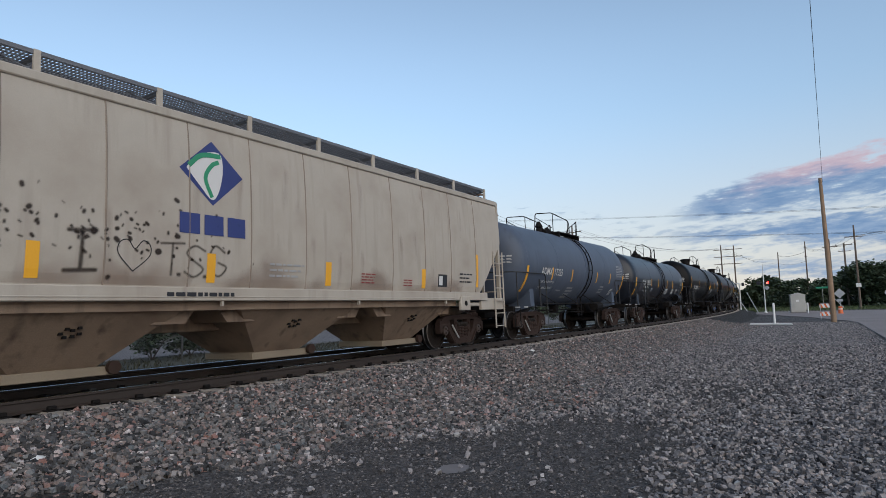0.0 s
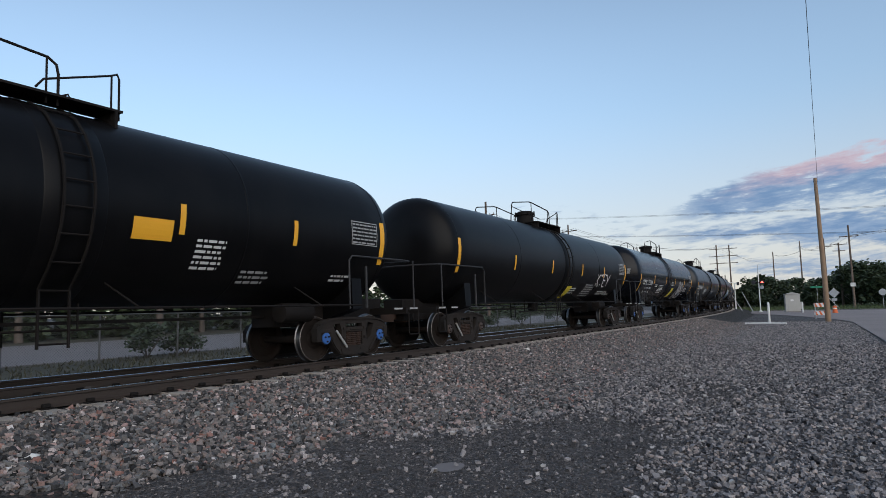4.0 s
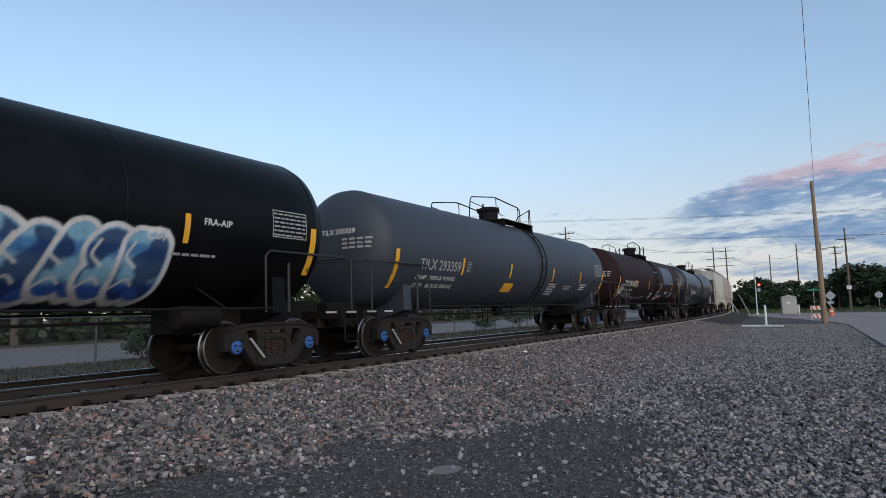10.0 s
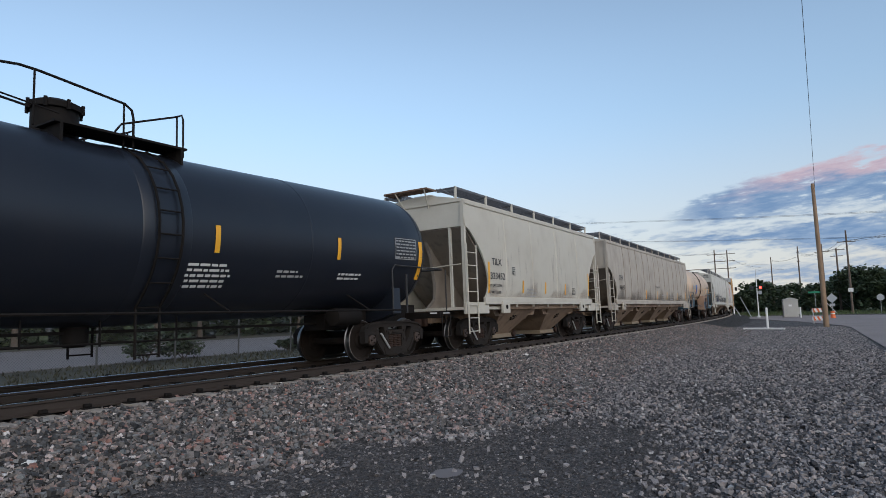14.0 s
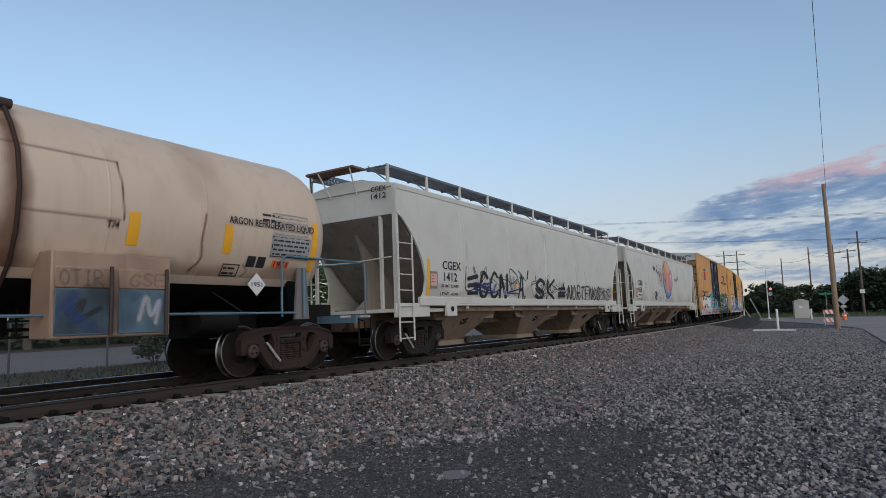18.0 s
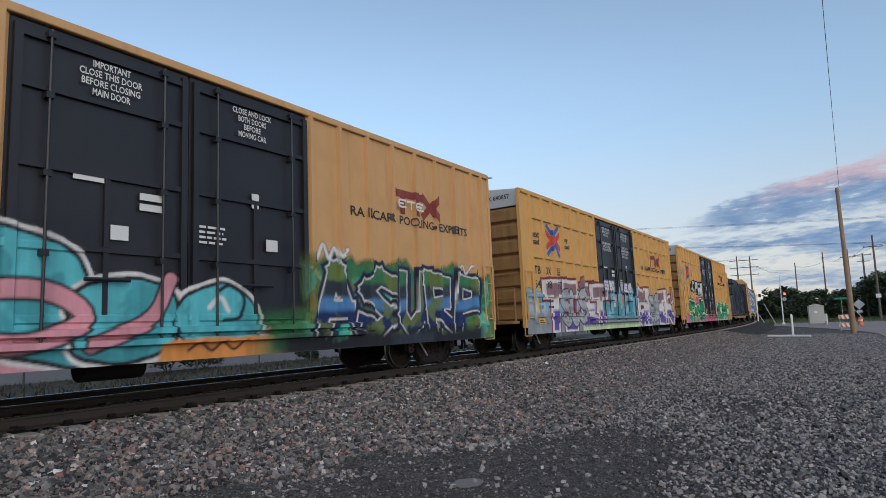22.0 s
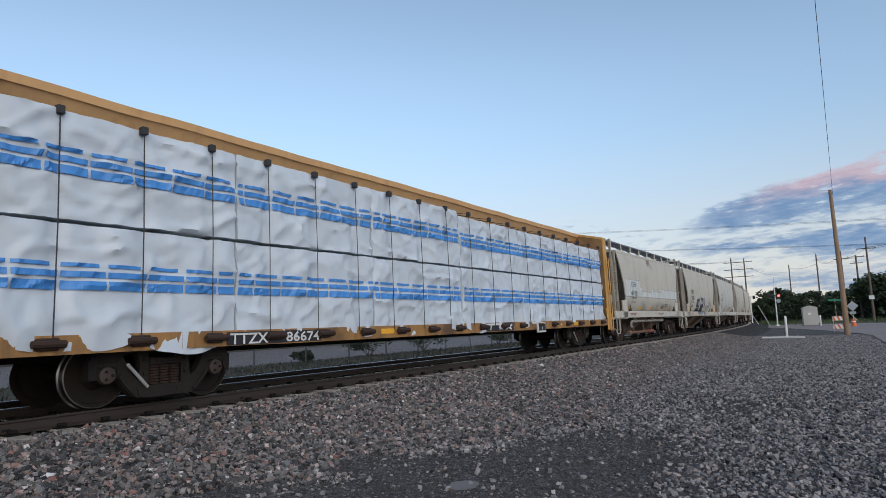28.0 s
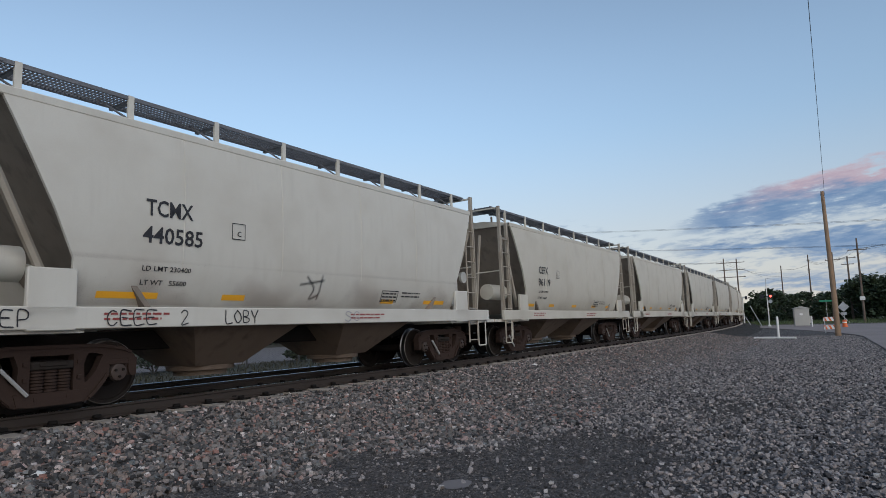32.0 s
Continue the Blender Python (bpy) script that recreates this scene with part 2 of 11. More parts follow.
M_BUFF = mat("tank_buff", (0.60, 0.47, 0.36), 0.55, var=0.08, bump=0.03, dirt=(0.36, 0.25, 0.17), dirt_amt=0.25, streak=0.35)
M_SOOT = mat("soot", (0.05, 0.032, 0.025), 0.8, var=0.4, bump=0.1)
M_TRUCK = mat("dusty_cast_steel", (0.021, 0.0185, 0.0175), 0.85, var=0.6, bump=0.4, dirt=(0.03, 0.023, 0.019), dirt_amt=0.6, spec=0.15)
M_RUSTCAST = mat("rusty_cast_steel", (0.042, 0.027, 0.0225), 0.85, var=0.65, bump=0.4, dirt=(0.03, 0.02, 0.016), dirt_amt=0.6, spec=0.15)
M_TREAD = mat("wheel_tread", (0.17, 0.165, 0.165), 0.35, metal=1.0, var=0.3, bump=0.02)
M_WORNRIM = mat("worn_wheel_rim", (0.20, 0.18, 0.165), 0.5, metal=0.5, var=0.3, bump=0.05)
M_RAILING = mat("worn_black_railing", (0.03, 0.031, 0.034), 0.6, var=0.3, bump=0.1, dirt=(0.05, 0.04, 0.034), dirt_amt=0.35, spec=0.3)
M_IRON = mat("dark_iron", (0.011, 0.0095, 0.009), 0.75, var=0.4, bump=0.35, dirt=(0.017, 0.013, 0.0115), dirt_amt=0.55, spec=0.15)
M_RUSTY = mat("rusty_iron", (0.045, 0.026, 0.019), 0.8, var=0.35, bump=0.35, dirt=(0.03, 0.02, 0.017), dirt_amt=0.5, spec=0.3)
M_WHEEL = mat("wheel_steel", (0.021, 0.017, 0.015), 0.8, var=0.35, bump=0.15, dirt=(0.034, 0.023, 0.018), dirt_amt=0.5, spec=0.12)
M_CREAM = mat("hopper_cream", (0.45, 0.40, 0.335), 0.6, var=0.14, bump=0.04, dirt=(0.19, 0.135, 0.095), dirt_amt=0.4, streak=0.4)
M_GRIME = mat("seam_grime", (0.24, 0.19, 0.15), 0.7, var=0.4, bump=0.05)
M_TAN = mat("hopper_tan", (0.46, 0.415, 0.355), 0.6, var=0.14, bump=0.04, dirt=(0.16, 0.12, 0.095), dirt_amt=0.5, streak=0.5)
M_WHITE = mat("hopper_grey", (0.57, 0.555, 0.505), 0.55, var=0.1, bump=0.03, dirt=(0.27, 0.235, 0.19), dirt_amt=0.3, streak=0.2)
M_PALE = mat("hopper_pale", (0.545, 0.515, 0.445), 0.55, var=0.12, bump=0.04, dirt=(0.28, 0.245, 0.195), dirt_amt=0.35, streak=0.16)
M_GRATE = mat("walkway_grating", (0.16, 0.165, 0.18), 0.6, metal=0.4, var=0.2, bump=0.05)
M_RUSTBOARD = mat("rusty_walkway", (0.17, 0.105, 0.07), 0.8, var=0.4, bump=0.2, dirt=(0.07, 0.04, 0.03), dirt_amt=0.5)
# dimmed hopper paint: dirt and the shade at the car ends in one colour
M_CAGE = mat("dusty_shaded_cage_paint", (0.36, 0.33, 0.28), 0.7, var=0.25, bump=0.1, dirt=(0.14, 0.10, 0.07), dirt_amt=0.6, streak=0.6)
M_RUSTPIPE = mat("rusty_pipe", (0.17, 0.085, 0.05), 0.75, var=0.4, bump=0.2, dirt=(0.06, 0.035, 0.025), dirt_amt=0.5)
M_MUD = mat("muddy_hopper", (0.29, 0.205, 0.14), 0.8, var=0.6, bump=0.3, dirt=(0.06, 0.035, 0.025), dirt_amt=0.7, streak=0.8)
# shade of the recessed hopper ends is mixed into this dirty colour
M_SHADE = mat("shaded_dirty_slope_sheet", (0.25, 0.215, 0.18), 0.75, var=0.35, bump=0.1, dirt=(0.09, 0.07, 0.055), dirt_amt=0.65, streak=0.7)
# dirty brown, taken darker to carry the shade beneath the car body
M_BELLY = mat("dirty_shaded_funnel", (0.165, 0.12, 0.088), 0.8, var=0.5, bump=0.3, dirt=(0.05, 0.033, 0.025), dirt_amt=0.6, streak=0.7)
M_GATE = mat("dusty_gate", (0.28, 0.225, 0.16), 0.8, var=0.3, bump=0.2, dirt=(0.12, 0.09, 0.06), dirt_amt=0.5)
M_YELLOW = mat("boxcar_yellow", (0.60, 0.335, 0.10), 0.6, var=0.12, bump=0.04, dirt=(0.29, 0.14, 0.045), dirt_amt=0.3, streak=0.35)
M_OCHRE = mat("faded_boxcar_ochre", (0.57, 0.325, 0.135), 0.65, var=0.14, bump=0.04, dirt=(0.30, 0.155, 0.07), dirt_amt=0.4, streak=0.5)
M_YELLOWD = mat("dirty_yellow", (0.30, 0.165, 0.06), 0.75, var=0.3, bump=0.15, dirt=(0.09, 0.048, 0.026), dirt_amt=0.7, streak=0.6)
M_DOOR = mat("door_black", (0.012, 0.012, 0.016), 0.42, var=0.3, bump=0.06, dirt=(0.026, 0.024, 0.023), dirt_amt=0.4, streak=0.35, spec=0.45)
M_YELLOWS = mat("worn_sill_yellow", (0.40, 0.205, 0.06), 0.65, var=0.5, bump=0.1, dirt=(0.07, 0.04, 0.025), dirt_amt=0.9, streak=0.9)
M_CABINET = mat("grimy_cabinet_buff", (0.36, 0.245, 0.175), 0.7, var=0.25, bump=0.1, dirt=(0.16, 0.085, 0.055), dirt_amt=0.6, streak=0.7)
M_ROOF = mat("galvanized_roof", (0.5, 0.5, 0.5), 0.55, metal=0.3, var=0.15, bump=0.1, dirt=(0.35, 0.32, 0.3), dirt_amt=0.4)
M_LETW = mat("white_stencil", (0.62, 0.62, 0.6), 0.65, var=0.15, bump=0)
M_LETG = mat("worn_stencil", (0.34, 0.34, 0.335), 0.7, var=0.35, fine=30, bump=0)
M_LETK = mat("black_stencil", (0.02, 0.02, 0.024), 0.6, var=0.2, bump=0)
M_LETR = mat("red_brown_stencil", (0.26, 0.05, 0.045), 0.65, var=0.15, bump=0)
M_LETB = mat("faded_blue_stencil", (0.24, 0.36, 0.5), 0.65, var=0.15, bump=0)
M_REFL = mat("yellow_reflector", (0.82, 0.40, 0.025), 0.45, var=0.12, bump=0)
M_PLACARD = mat("placard_yellow", (0.72, 0.56, 0.04), 0.5, var=0.1, bump=0)
M_CAP = mat("bearing_cap_blue", (0.03, 0.11, 0.35), 0.5, var=0.35, bump=0.1, dirt=(0.05, 0.04, 0.035), dirt_amt=0.4)
M_CAPK = mat("bearing_cap_brown", (0.055, 0.036, 0.028), 0.6, var=0.35, bump=0.1)
M_BLUEP = mat("machine_blue", (0.10, 0.19, 0.26), 0.6, var=0.35, bump=0.1, dirt=(0.05, 0.045, 0.042), dirt_amt=0.75, streak=0.6)
PAINTS = {k: mat("paint_" + k, c, 0.6, var=0.14, scale=2, bump=0.01) for k, c in dict(
    black=(0.016, 0.016, 0.02), white=(0.66, 0.64, 0.62), blue=(0.035, 0.12, 0.42), navy=(0.03, 0.045, 0.17), cyan=(0.12, 0.46, 0.52), pink=(0.62, 0.33, 0.38), rose=(0.6, 0.14, 0.33), red=(0.55, 0.06, 0.05),
    darkred=(0.20, 0.02, 0.03), purple=(0.17, 0.12, 0.36), green=(0.03, 0.26, 0.13), lime=(0.45, 0.6, 0.3), mauve=(0.34, 0.25, 0.3), grey=(0.3, 0.3, 0.32), skyblue=(0.25, 0.42, 0.55), orange=(0.66, 0.22, 0.05), peach=(0.62, 0.36, 0.2), silver=(0.40, 0.41, 0.43), olive=(0.12, 0.16, 0.05)).items()}
STONE_RAMP = [(0.0, (0.02, 0.02, 0.021)), (0.18, (0.055, 0.055, 0.054)), (0.38, (0.105, 0.102, 0.097)), (0.56, (0.175, 0.16, 0.145)), (0.68, (0.235, 0.185, 0.155)),
              (0.78, (0.13, 0.148, 0.146)), (0.86, (0.33, 0.29, 0.26)), (0.93, (0.25, 0.125, 0.095)), (1.0, (0.60, 0.57, 0.53))]
SLATE_RAMP = [(0.0, (0.014, 0.014, 0.016)), (0.3, (0.046, 0.044, 0.046)), (0.6, (0.097, 0.091, 0.092)), (0.8, (0.128, 0.118, 0.116)), (0.92, (0.15, 0.125, 0.115)), (1.0, (0.19, 0.185, 0.18))]
FINE_RAMP = [(0.0, (0.022, 0.021, 0.022)), (0.5, (0.045, 0.041, 0.041)), (0.85, (0.075, 0.068, 0.066)), (1.0, (0.22, 0.2, 0.19))]


def fill_ramp(node, stops):
    cr = node.color_ramp
    while len(cr.elements) > 1:
        cr.elements.remove(cr.elements[-1])
    cr.elements[0].position, cr.elements[0].color = stops[0][0], (*stops[0][1], 1)
    for p, c in stops[1:]:
        cr.elements.new(p).color = (*c, 1)


def scaled_stops(stops, k):
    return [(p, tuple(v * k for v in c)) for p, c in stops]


def stone_mat(name, stops, gain=1.0):
    """Loose stones, each with a colour of its own."""
    m = bpy.data.materials.new(name)
    m.use_nodes = True
    nt = m.node_tree
    N, L = nt.nodes.new, nt.links.new
    bsdf = nt.nodes["Principled BSDF"]
    ramp = N("ShaderNodeValToRGB")
    fill_ramp(ramp, stops)
    L(N("ShaderNodeNewGeometry").outputs["Random Per Island"], ramp.inputs["Fac"])
    tc, n = N("ShaderNodeTexCoord"), N("ShaderNodeTexNoise")
    L(tc.outputs["Object"], n.inputs["Vector"])
    n.inputs["Scale"].default_value, n.inputs["Detail"].default_value = 70, 4
    k = N("ShaderNodeMath")
    k.operation = "MULTIPLY_ADD"
    L(n.outputs["Fac"], k.inputs[0])
    k.inputs[1].default_value, k.inputs[2].default_value = 1.3 * gain, 0.35 * gain
    sc = N("ShaderNodeVectorMath")
    sc.operation = "SCALE"
    L(ramp.outputs["Color"], sc.inputs[0])
    L(k.outputs[0], sc.inputs["Scale"])
    L(sc.outputs[0], bsdf.inputs["Base Color"])
    bsdf.inputs["Roughness"].default_value = 0.85
    return m


def bed_mat(name, zones):
    """Gravel seen from afar: cells of stone; zones: (ramp, cells per metre), mixed by broad noise."""
    m = bpy.data.materials.new(name)
    m.use_nodes = True
    nt = m.node_tree
    N, L = nt.nodes.new, nt.links.new
    bsdf = nt.nodes["Principled BSDF"]
    tc = N("ShaderNodeTexCoord")
    cols, hs = [], []
    for stops, cells in zones:
        v, ramp, sep = N("ShaderNodeTexVoronoi"), N("ShaderNodeValToRGB"), N("ShaderNodeSeparateColor")
        v.inputs["Scale"].default_value = cells
        L(tc.outputs["Object"], v.inputs["Vector"])
        L(v.outputs["Color"], sep.inputs[0])
        fill_ramp(ramp, stops)
        L(sep.outputs[0], ramp.inputs["Fac"])
        cols.append(ramp.outputs["Color"])
        hs.append(v.outputs["Distance"])
    n = N("ShaderNodeTexNoise")
    n.inputs["Scale"].default_value, n.inputs["Detail"].default_value = 0.22, 5
    L(tc.outputs["Object"], n.inputs["Vector"])
    mr = N("ShaderNodeMapRange")
    L(n.outputs["Fac"], mr.inputs["Value"])
    mr.inputs["From Min"].default_value, mr.inputs["From Max"].default_value = 0.45, 0.58
    mix = N("ShaderNodeMix")
    mix.data_type = "RGBA"
    L(mr.outputs[0], mix.inputs["Factor"])
    L(cols[0], mix.inputs["A"])
    L(cols[-1], mix.inputs["B"])
    L(mix.outputs["Result"], bsdf.inputs["Base Color"])
    bsdf.inputs["Roughness"].default_value = 0.9
    b = N("ShaderNodeBump")
    b.invert = True
    b.inputs["Strength"].default_value, b.inputs["Distance"].default_value = 0.9, 0.03
    L(hs[0], b.inputs["Height"])
    L(b.outputs[0], bsdf.inputs["Normal"])
    return m


# bed colour cut to 0.14: painted shade for the gaps between loose stones
M_BED = bed_mat("ballast_gap_shade", [(scaled_stops(STONE_RAMP, 0.14), 24), (scaled_stops(STONE_RAMP, 0.14), 32)])
M_GRAVEL = bed_mat("gravel_far", [(scaled_stops(SLATE_RAMP, 0.85), 24), (scaled_stops(FINE_RAMP, 1.0), 60)])
M_BALLAST = stone_mat("ballast_stone", [(p, (r * 0.98, g * 0.975, b * 1.03)) for p, (r, g, b) in STONE_RAMP], 0.98)
M_SLATE = stone_mat("gravel_stone", SLATE_RAMP, 2.25)
M_FINE = stone_mat("fine_stone", FINE_RAMP, 1.1)
# oil and the shadow under the train, both put into the stone colour
M_DARKSTONE = stone_mat("oily_shaded_stone", FINE_RAMP, 0.4)
M_RAILTOP = mat("rail_top", (0.45, 0.45, 0.46), 0.25, metal=1.0, var=0.1, bump=0.02)
M_ASPHALT = mat("asphalt", (0.215, 0.185, 0.178), 0.9, var=0.25, scale=0.8, bump=0.4, fine=90)
M_ROADGREY = mat("street_concrete", (0.165, 0.15, 0.15), 0.9, var=0.15, scale=0.5, bump=0.2)
M_GRASS = mat("dry_grass", (0.045, 0.042, 0.026), 0.95, var=0.5, scale=1.2, bump=0.6, fine=30, dirt=(0.085, 0.072, 0.05), dirt_amt=0.6)
M_GREENGRASS = mat("verge_grass", (0.06, 0.082, 0.03), 0.95, var=0.4, scale=1.2, bump=0.6, fine=30, dirt=(0.085, 0.075, 0.05), dirt_amt=0.5)
M_GREENBLADE = mat("verge_blades", (0.06, 0.085, 0.03), 0.8, var=0.3, bump=0, rnd=0.5, island=True)
M_BLADE = mat("grass_blades", (0.048, 0.046, 0.026), 0.8, var=0.3, bump=0, rnd=0.5, island=True)
M_LEAF = mat("leaves", (0.062, 0.10, 0.03), 0.65, var=0.35, bump=0, rnd=0.45, island=True)
M_LEAF2 = mat("leaves_dark", (0.044, 0.064, 0.029), 0.7, var=0.35, bump=0, rnd=0.5, island=True)
M_BARK = mat("bark", (0.10, 0.08, 0.065), 0.9, var=0.35, bump=0.5)
M_OLDSTEEL = mat("old_fence_steel", (0.10, 0.10, 0.10), 0.6, metal=0.4, var=0.2, bump=0.1)
M_REPAINT = mat("repaint_grey", (0.06, 0.062, 0.075), 0.55, var=0.1, bump=0)
M_GALV = mat("galvanized", (0.42, 0.43, 0.44), 0.5, metal=0.7, var=0.15, bump=0.1)
M_WPAINT = mat("white_paint", (0.72, 0.72, 0.70), 0.6, var=0.12, bump=0.05, dirt=(0.4, 0.37, 0.33), dirt_amt=0.3)
M_ORANGE = mat("orange_paint", (0.75, 0.16, 0.05), 0.6, var=0.1, bump=0.02)
M_GREENSIGN = mat("sign_green", (0.02, 0.22, 0.12), 0.5, var=0.05, bump=0)
M_CAB = mat("cabinet_metal", (0.42, 0.41, 0.38), 0.55, metal=0.2, var=0.1, bump=0.05)
M_CARD = mat("brown_card", (0.25, 0.19, 0.14), 0.8, var=0.2, bump=0.02)
M_SLIP = mat("pink_slip", (0.62, 0.42, 0.40), 0.7, var=0.15, bump=0.01)
M_RED = mat("red_lamp", (1.0, 0.03, 0.02), 0.4, var=0, bump=0, emit=9.0)
M_DARKLENS = mat("dark_lens", (0.02, 0.02, 0.025), 0.3, var=0.1, bump=0)
M_WIRE = mat("wire", (0.03, 0.03, 0.032), 0.6, var=0.1, bump=0)
# near-black for oil plus painted shade below the cars
M_OILYSHADE = mat("oily_shaded_bed", (0.014, 0.012, 0.011), 0.8, var=0.5, scale=6, bump=0.9, fine=28)
M_RAIL = mat("rail_side", (0.033, 0.023, 0.018), 0.75, var=0.3, bump=0.2)
M_TIE = mat("tie", (0.33, 0.30, 0.27), 0.85, var=0.3, bump=0.3)
M_WOOD = mat("pole_wood", (0.27, 0.18, 0.115), 0.85, var=0.35, bump=0.4)
M_OLDWOOD = mat("old_pole_wood", (0.13, 0.098, 0.078), 0.9, var=0.35, bump=0.4)
M_PLANK = mat("grey_plank", (0.062, 0.052, 0.05), 0.85, var=0.3, bump=0.3, rnd=0.35)
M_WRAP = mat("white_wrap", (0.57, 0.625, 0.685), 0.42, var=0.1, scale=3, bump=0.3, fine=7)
M_WRAPBLUE = mat("wrap_blue", (0.06, 0.25, 0.62), 0.4, var=0.08, bump=0)
M_TARP = mat("black_tarp", (0.012, 0.017, 0.026), 0.33, var=0.25, bump=0.05, fine=14, spec=0.5)
M_TARPMATTE = mat("worn_black_sheet", (0.008, 0.0085, 0.011), 0.6, var=0.5, bump=0.5, fine=24, dirt=(0.016, 0.016, 0.019), dirt_amt=0.4, spec=0.3)
M_STRAP = mat("dark_strap", (0.03, 0.03, 0.032), 0.7, var=0.2, bump=0)

# ---- the line of the track: straight, then a wide bend away from the camera ----
TRACK_Y, BEND_AT, BEND_R = 9.87, 32.0, 650.0


def track(s, off=0.0):
    """Place and heading at s metres along the track; off: to the side away from the camera."""
    if s <= BEND_AT:
        return Vector((s, TRACK_Y + off, 0)), 0.0
    a = (s - BEND_AT) / BEND_R
    r = BEND_R - off
    return Vector((BEND_AT + r * math.sin(a), TRACK_Y + BEND_R - r * math.cos(a), 0)), a


def sheet(name, poly, z, material, label, cat, thick=0.0):
    bm = bm_new()
    if thick:
        slab(bm, poly, z - thick, z, "xy")
    else:
        bm.faces.new([bm.verts.new((x, y, z)) for x, y in poly])
    return tagged(part(name, tidy(bm), material, None, smooth=0), label, cat, kind="structure")


def ribbon(name, prof, s0, s1, step, material, parent=None, closed=True, top=None):
    """Sweeps a cross-section of (side, height) along the track; top: the faces that take the second material."""
    bm = bm_new()
    rows, s = [], s0
    while s <= s1:
        rows.append([bm.verts.new((*track(s, o)[0].xy, z)) for o, z in prof])
        s += step if s >= BEND_AT - 1 else min(step * 4, BEND_AT - s if s < BEND_AT - 0.01 else step)
    n = len(prof)
    for A, C in zip(rows, rows[1:]):
        for i in range(n if closed else n - 1):
            j = (i + 1) % n
            f = bm.faces.new((A[i], C[i], C[j], A[j]))
            if top and i in top:
                f.material_index = 1
    return part(name, tidy(bm), material, parent)


GROUND_Z = -0.6
sheet("ground", [(-1500, -1500), (3000, -1500), (3000, 3000), (-1500, 3000)], GROUND_Z, M_GRAVEL, "dark grey gravel ground beside the railway", "ground")
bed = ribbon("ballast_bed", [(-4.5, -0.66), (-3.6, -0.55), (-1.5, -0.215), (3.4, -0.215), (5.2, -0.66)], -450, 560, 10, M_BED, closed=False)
tagged(bed, "raised track bed of mixed grey and pink crushed stone, darkened as gap shade", "ballast", kind="structure")
oil = ribbon("oily_strip", [(-0.7, -0.188), (-0.4, -0.19), (0.4, -0.19), (0.7, -0.188), (1.2, -0.19), (1.9, -0.2), (2.6, -0.21)], -450, 560, 10, M_OILYSHADE, closed=False)
tagged(oil, "black oil-stained stone between and behind the rails, with the train's shade in its colour", "ballast", kind="structure")
RAIL = [(-0.07, -0.18), (0.07, -0.18), (0.07, -0.165), (0.012, -0.14), (0.012, -0.045), (0.036, -0.035), (0.036, -0.006), (0.028, 0.0), (-0.028, 0.0), (-0.036, -0.006), (-0.036, -0.035), (-0.012, -0.045), (-0.012, -0.14), (-0.07, -0.165)]
for off, lab in ((-0.755, "rusty brown steel rail with a shiny running surface"), (0.755, "rusty brown steel rail with a shiny running surface"), (2.05, "spare steel rail lying beside the track")):
    r = ribbon("rail", [(a + off, z) for a, z in RAIL], -450, 560, 6, (M_RAIL, M_RAILTOP), top=(6, 7, 8))
    tagged(r, lab, "rail", "rails", "structure")


def ties():
    """Wooden ties under the rails, each with its plate and clips at the near rail."""
    bm = bm_new()
    box(bm, -0.11, 0.11, -1.3, 1.3, -0.38, -0.195, bevel=0.015)
    me = finish("tie", bm, 0)
    me.materials.append(M_TIE)
    bm = bm_new()
    for y in (-0.755, 0.755):
        box(bm, -0.09, 0.09, y - 0.18, y + 0.18, -0.197, -0.178)
        for dy in (-0.1, 0.1):
            box(bm, -0.055, 0.055, y + dy - 0.035, y + dy + 0.035, -0.18, -0.125, bevel=0.012)
    mp = finish("tie_plate", bm, 0)
    mp.materials.append(M_IRON)
    rng = random.Random(4)
    s, far = -6.0, []
    while s < 120:
        p, h = track(s)
        m = Matrix.Translation((p.x, p.y + rng.uniform(-0.05, 0.05), rng.uniform(-0.008, 0.006))) @ Matrix.Rotation(h + rng.uniform(-0.02, 0.02), 4, "Z")
        m = Matrix.Translation((0, -0.04, 0.016)) @ m
        t = put("tie", me, None, m)
        tagged(t, "weathered grey wooden railway tie in the ballast", "tie", "ties under the rails", "structure")
        put("tie_plate", mp, t)
        s += 0.61


ties()


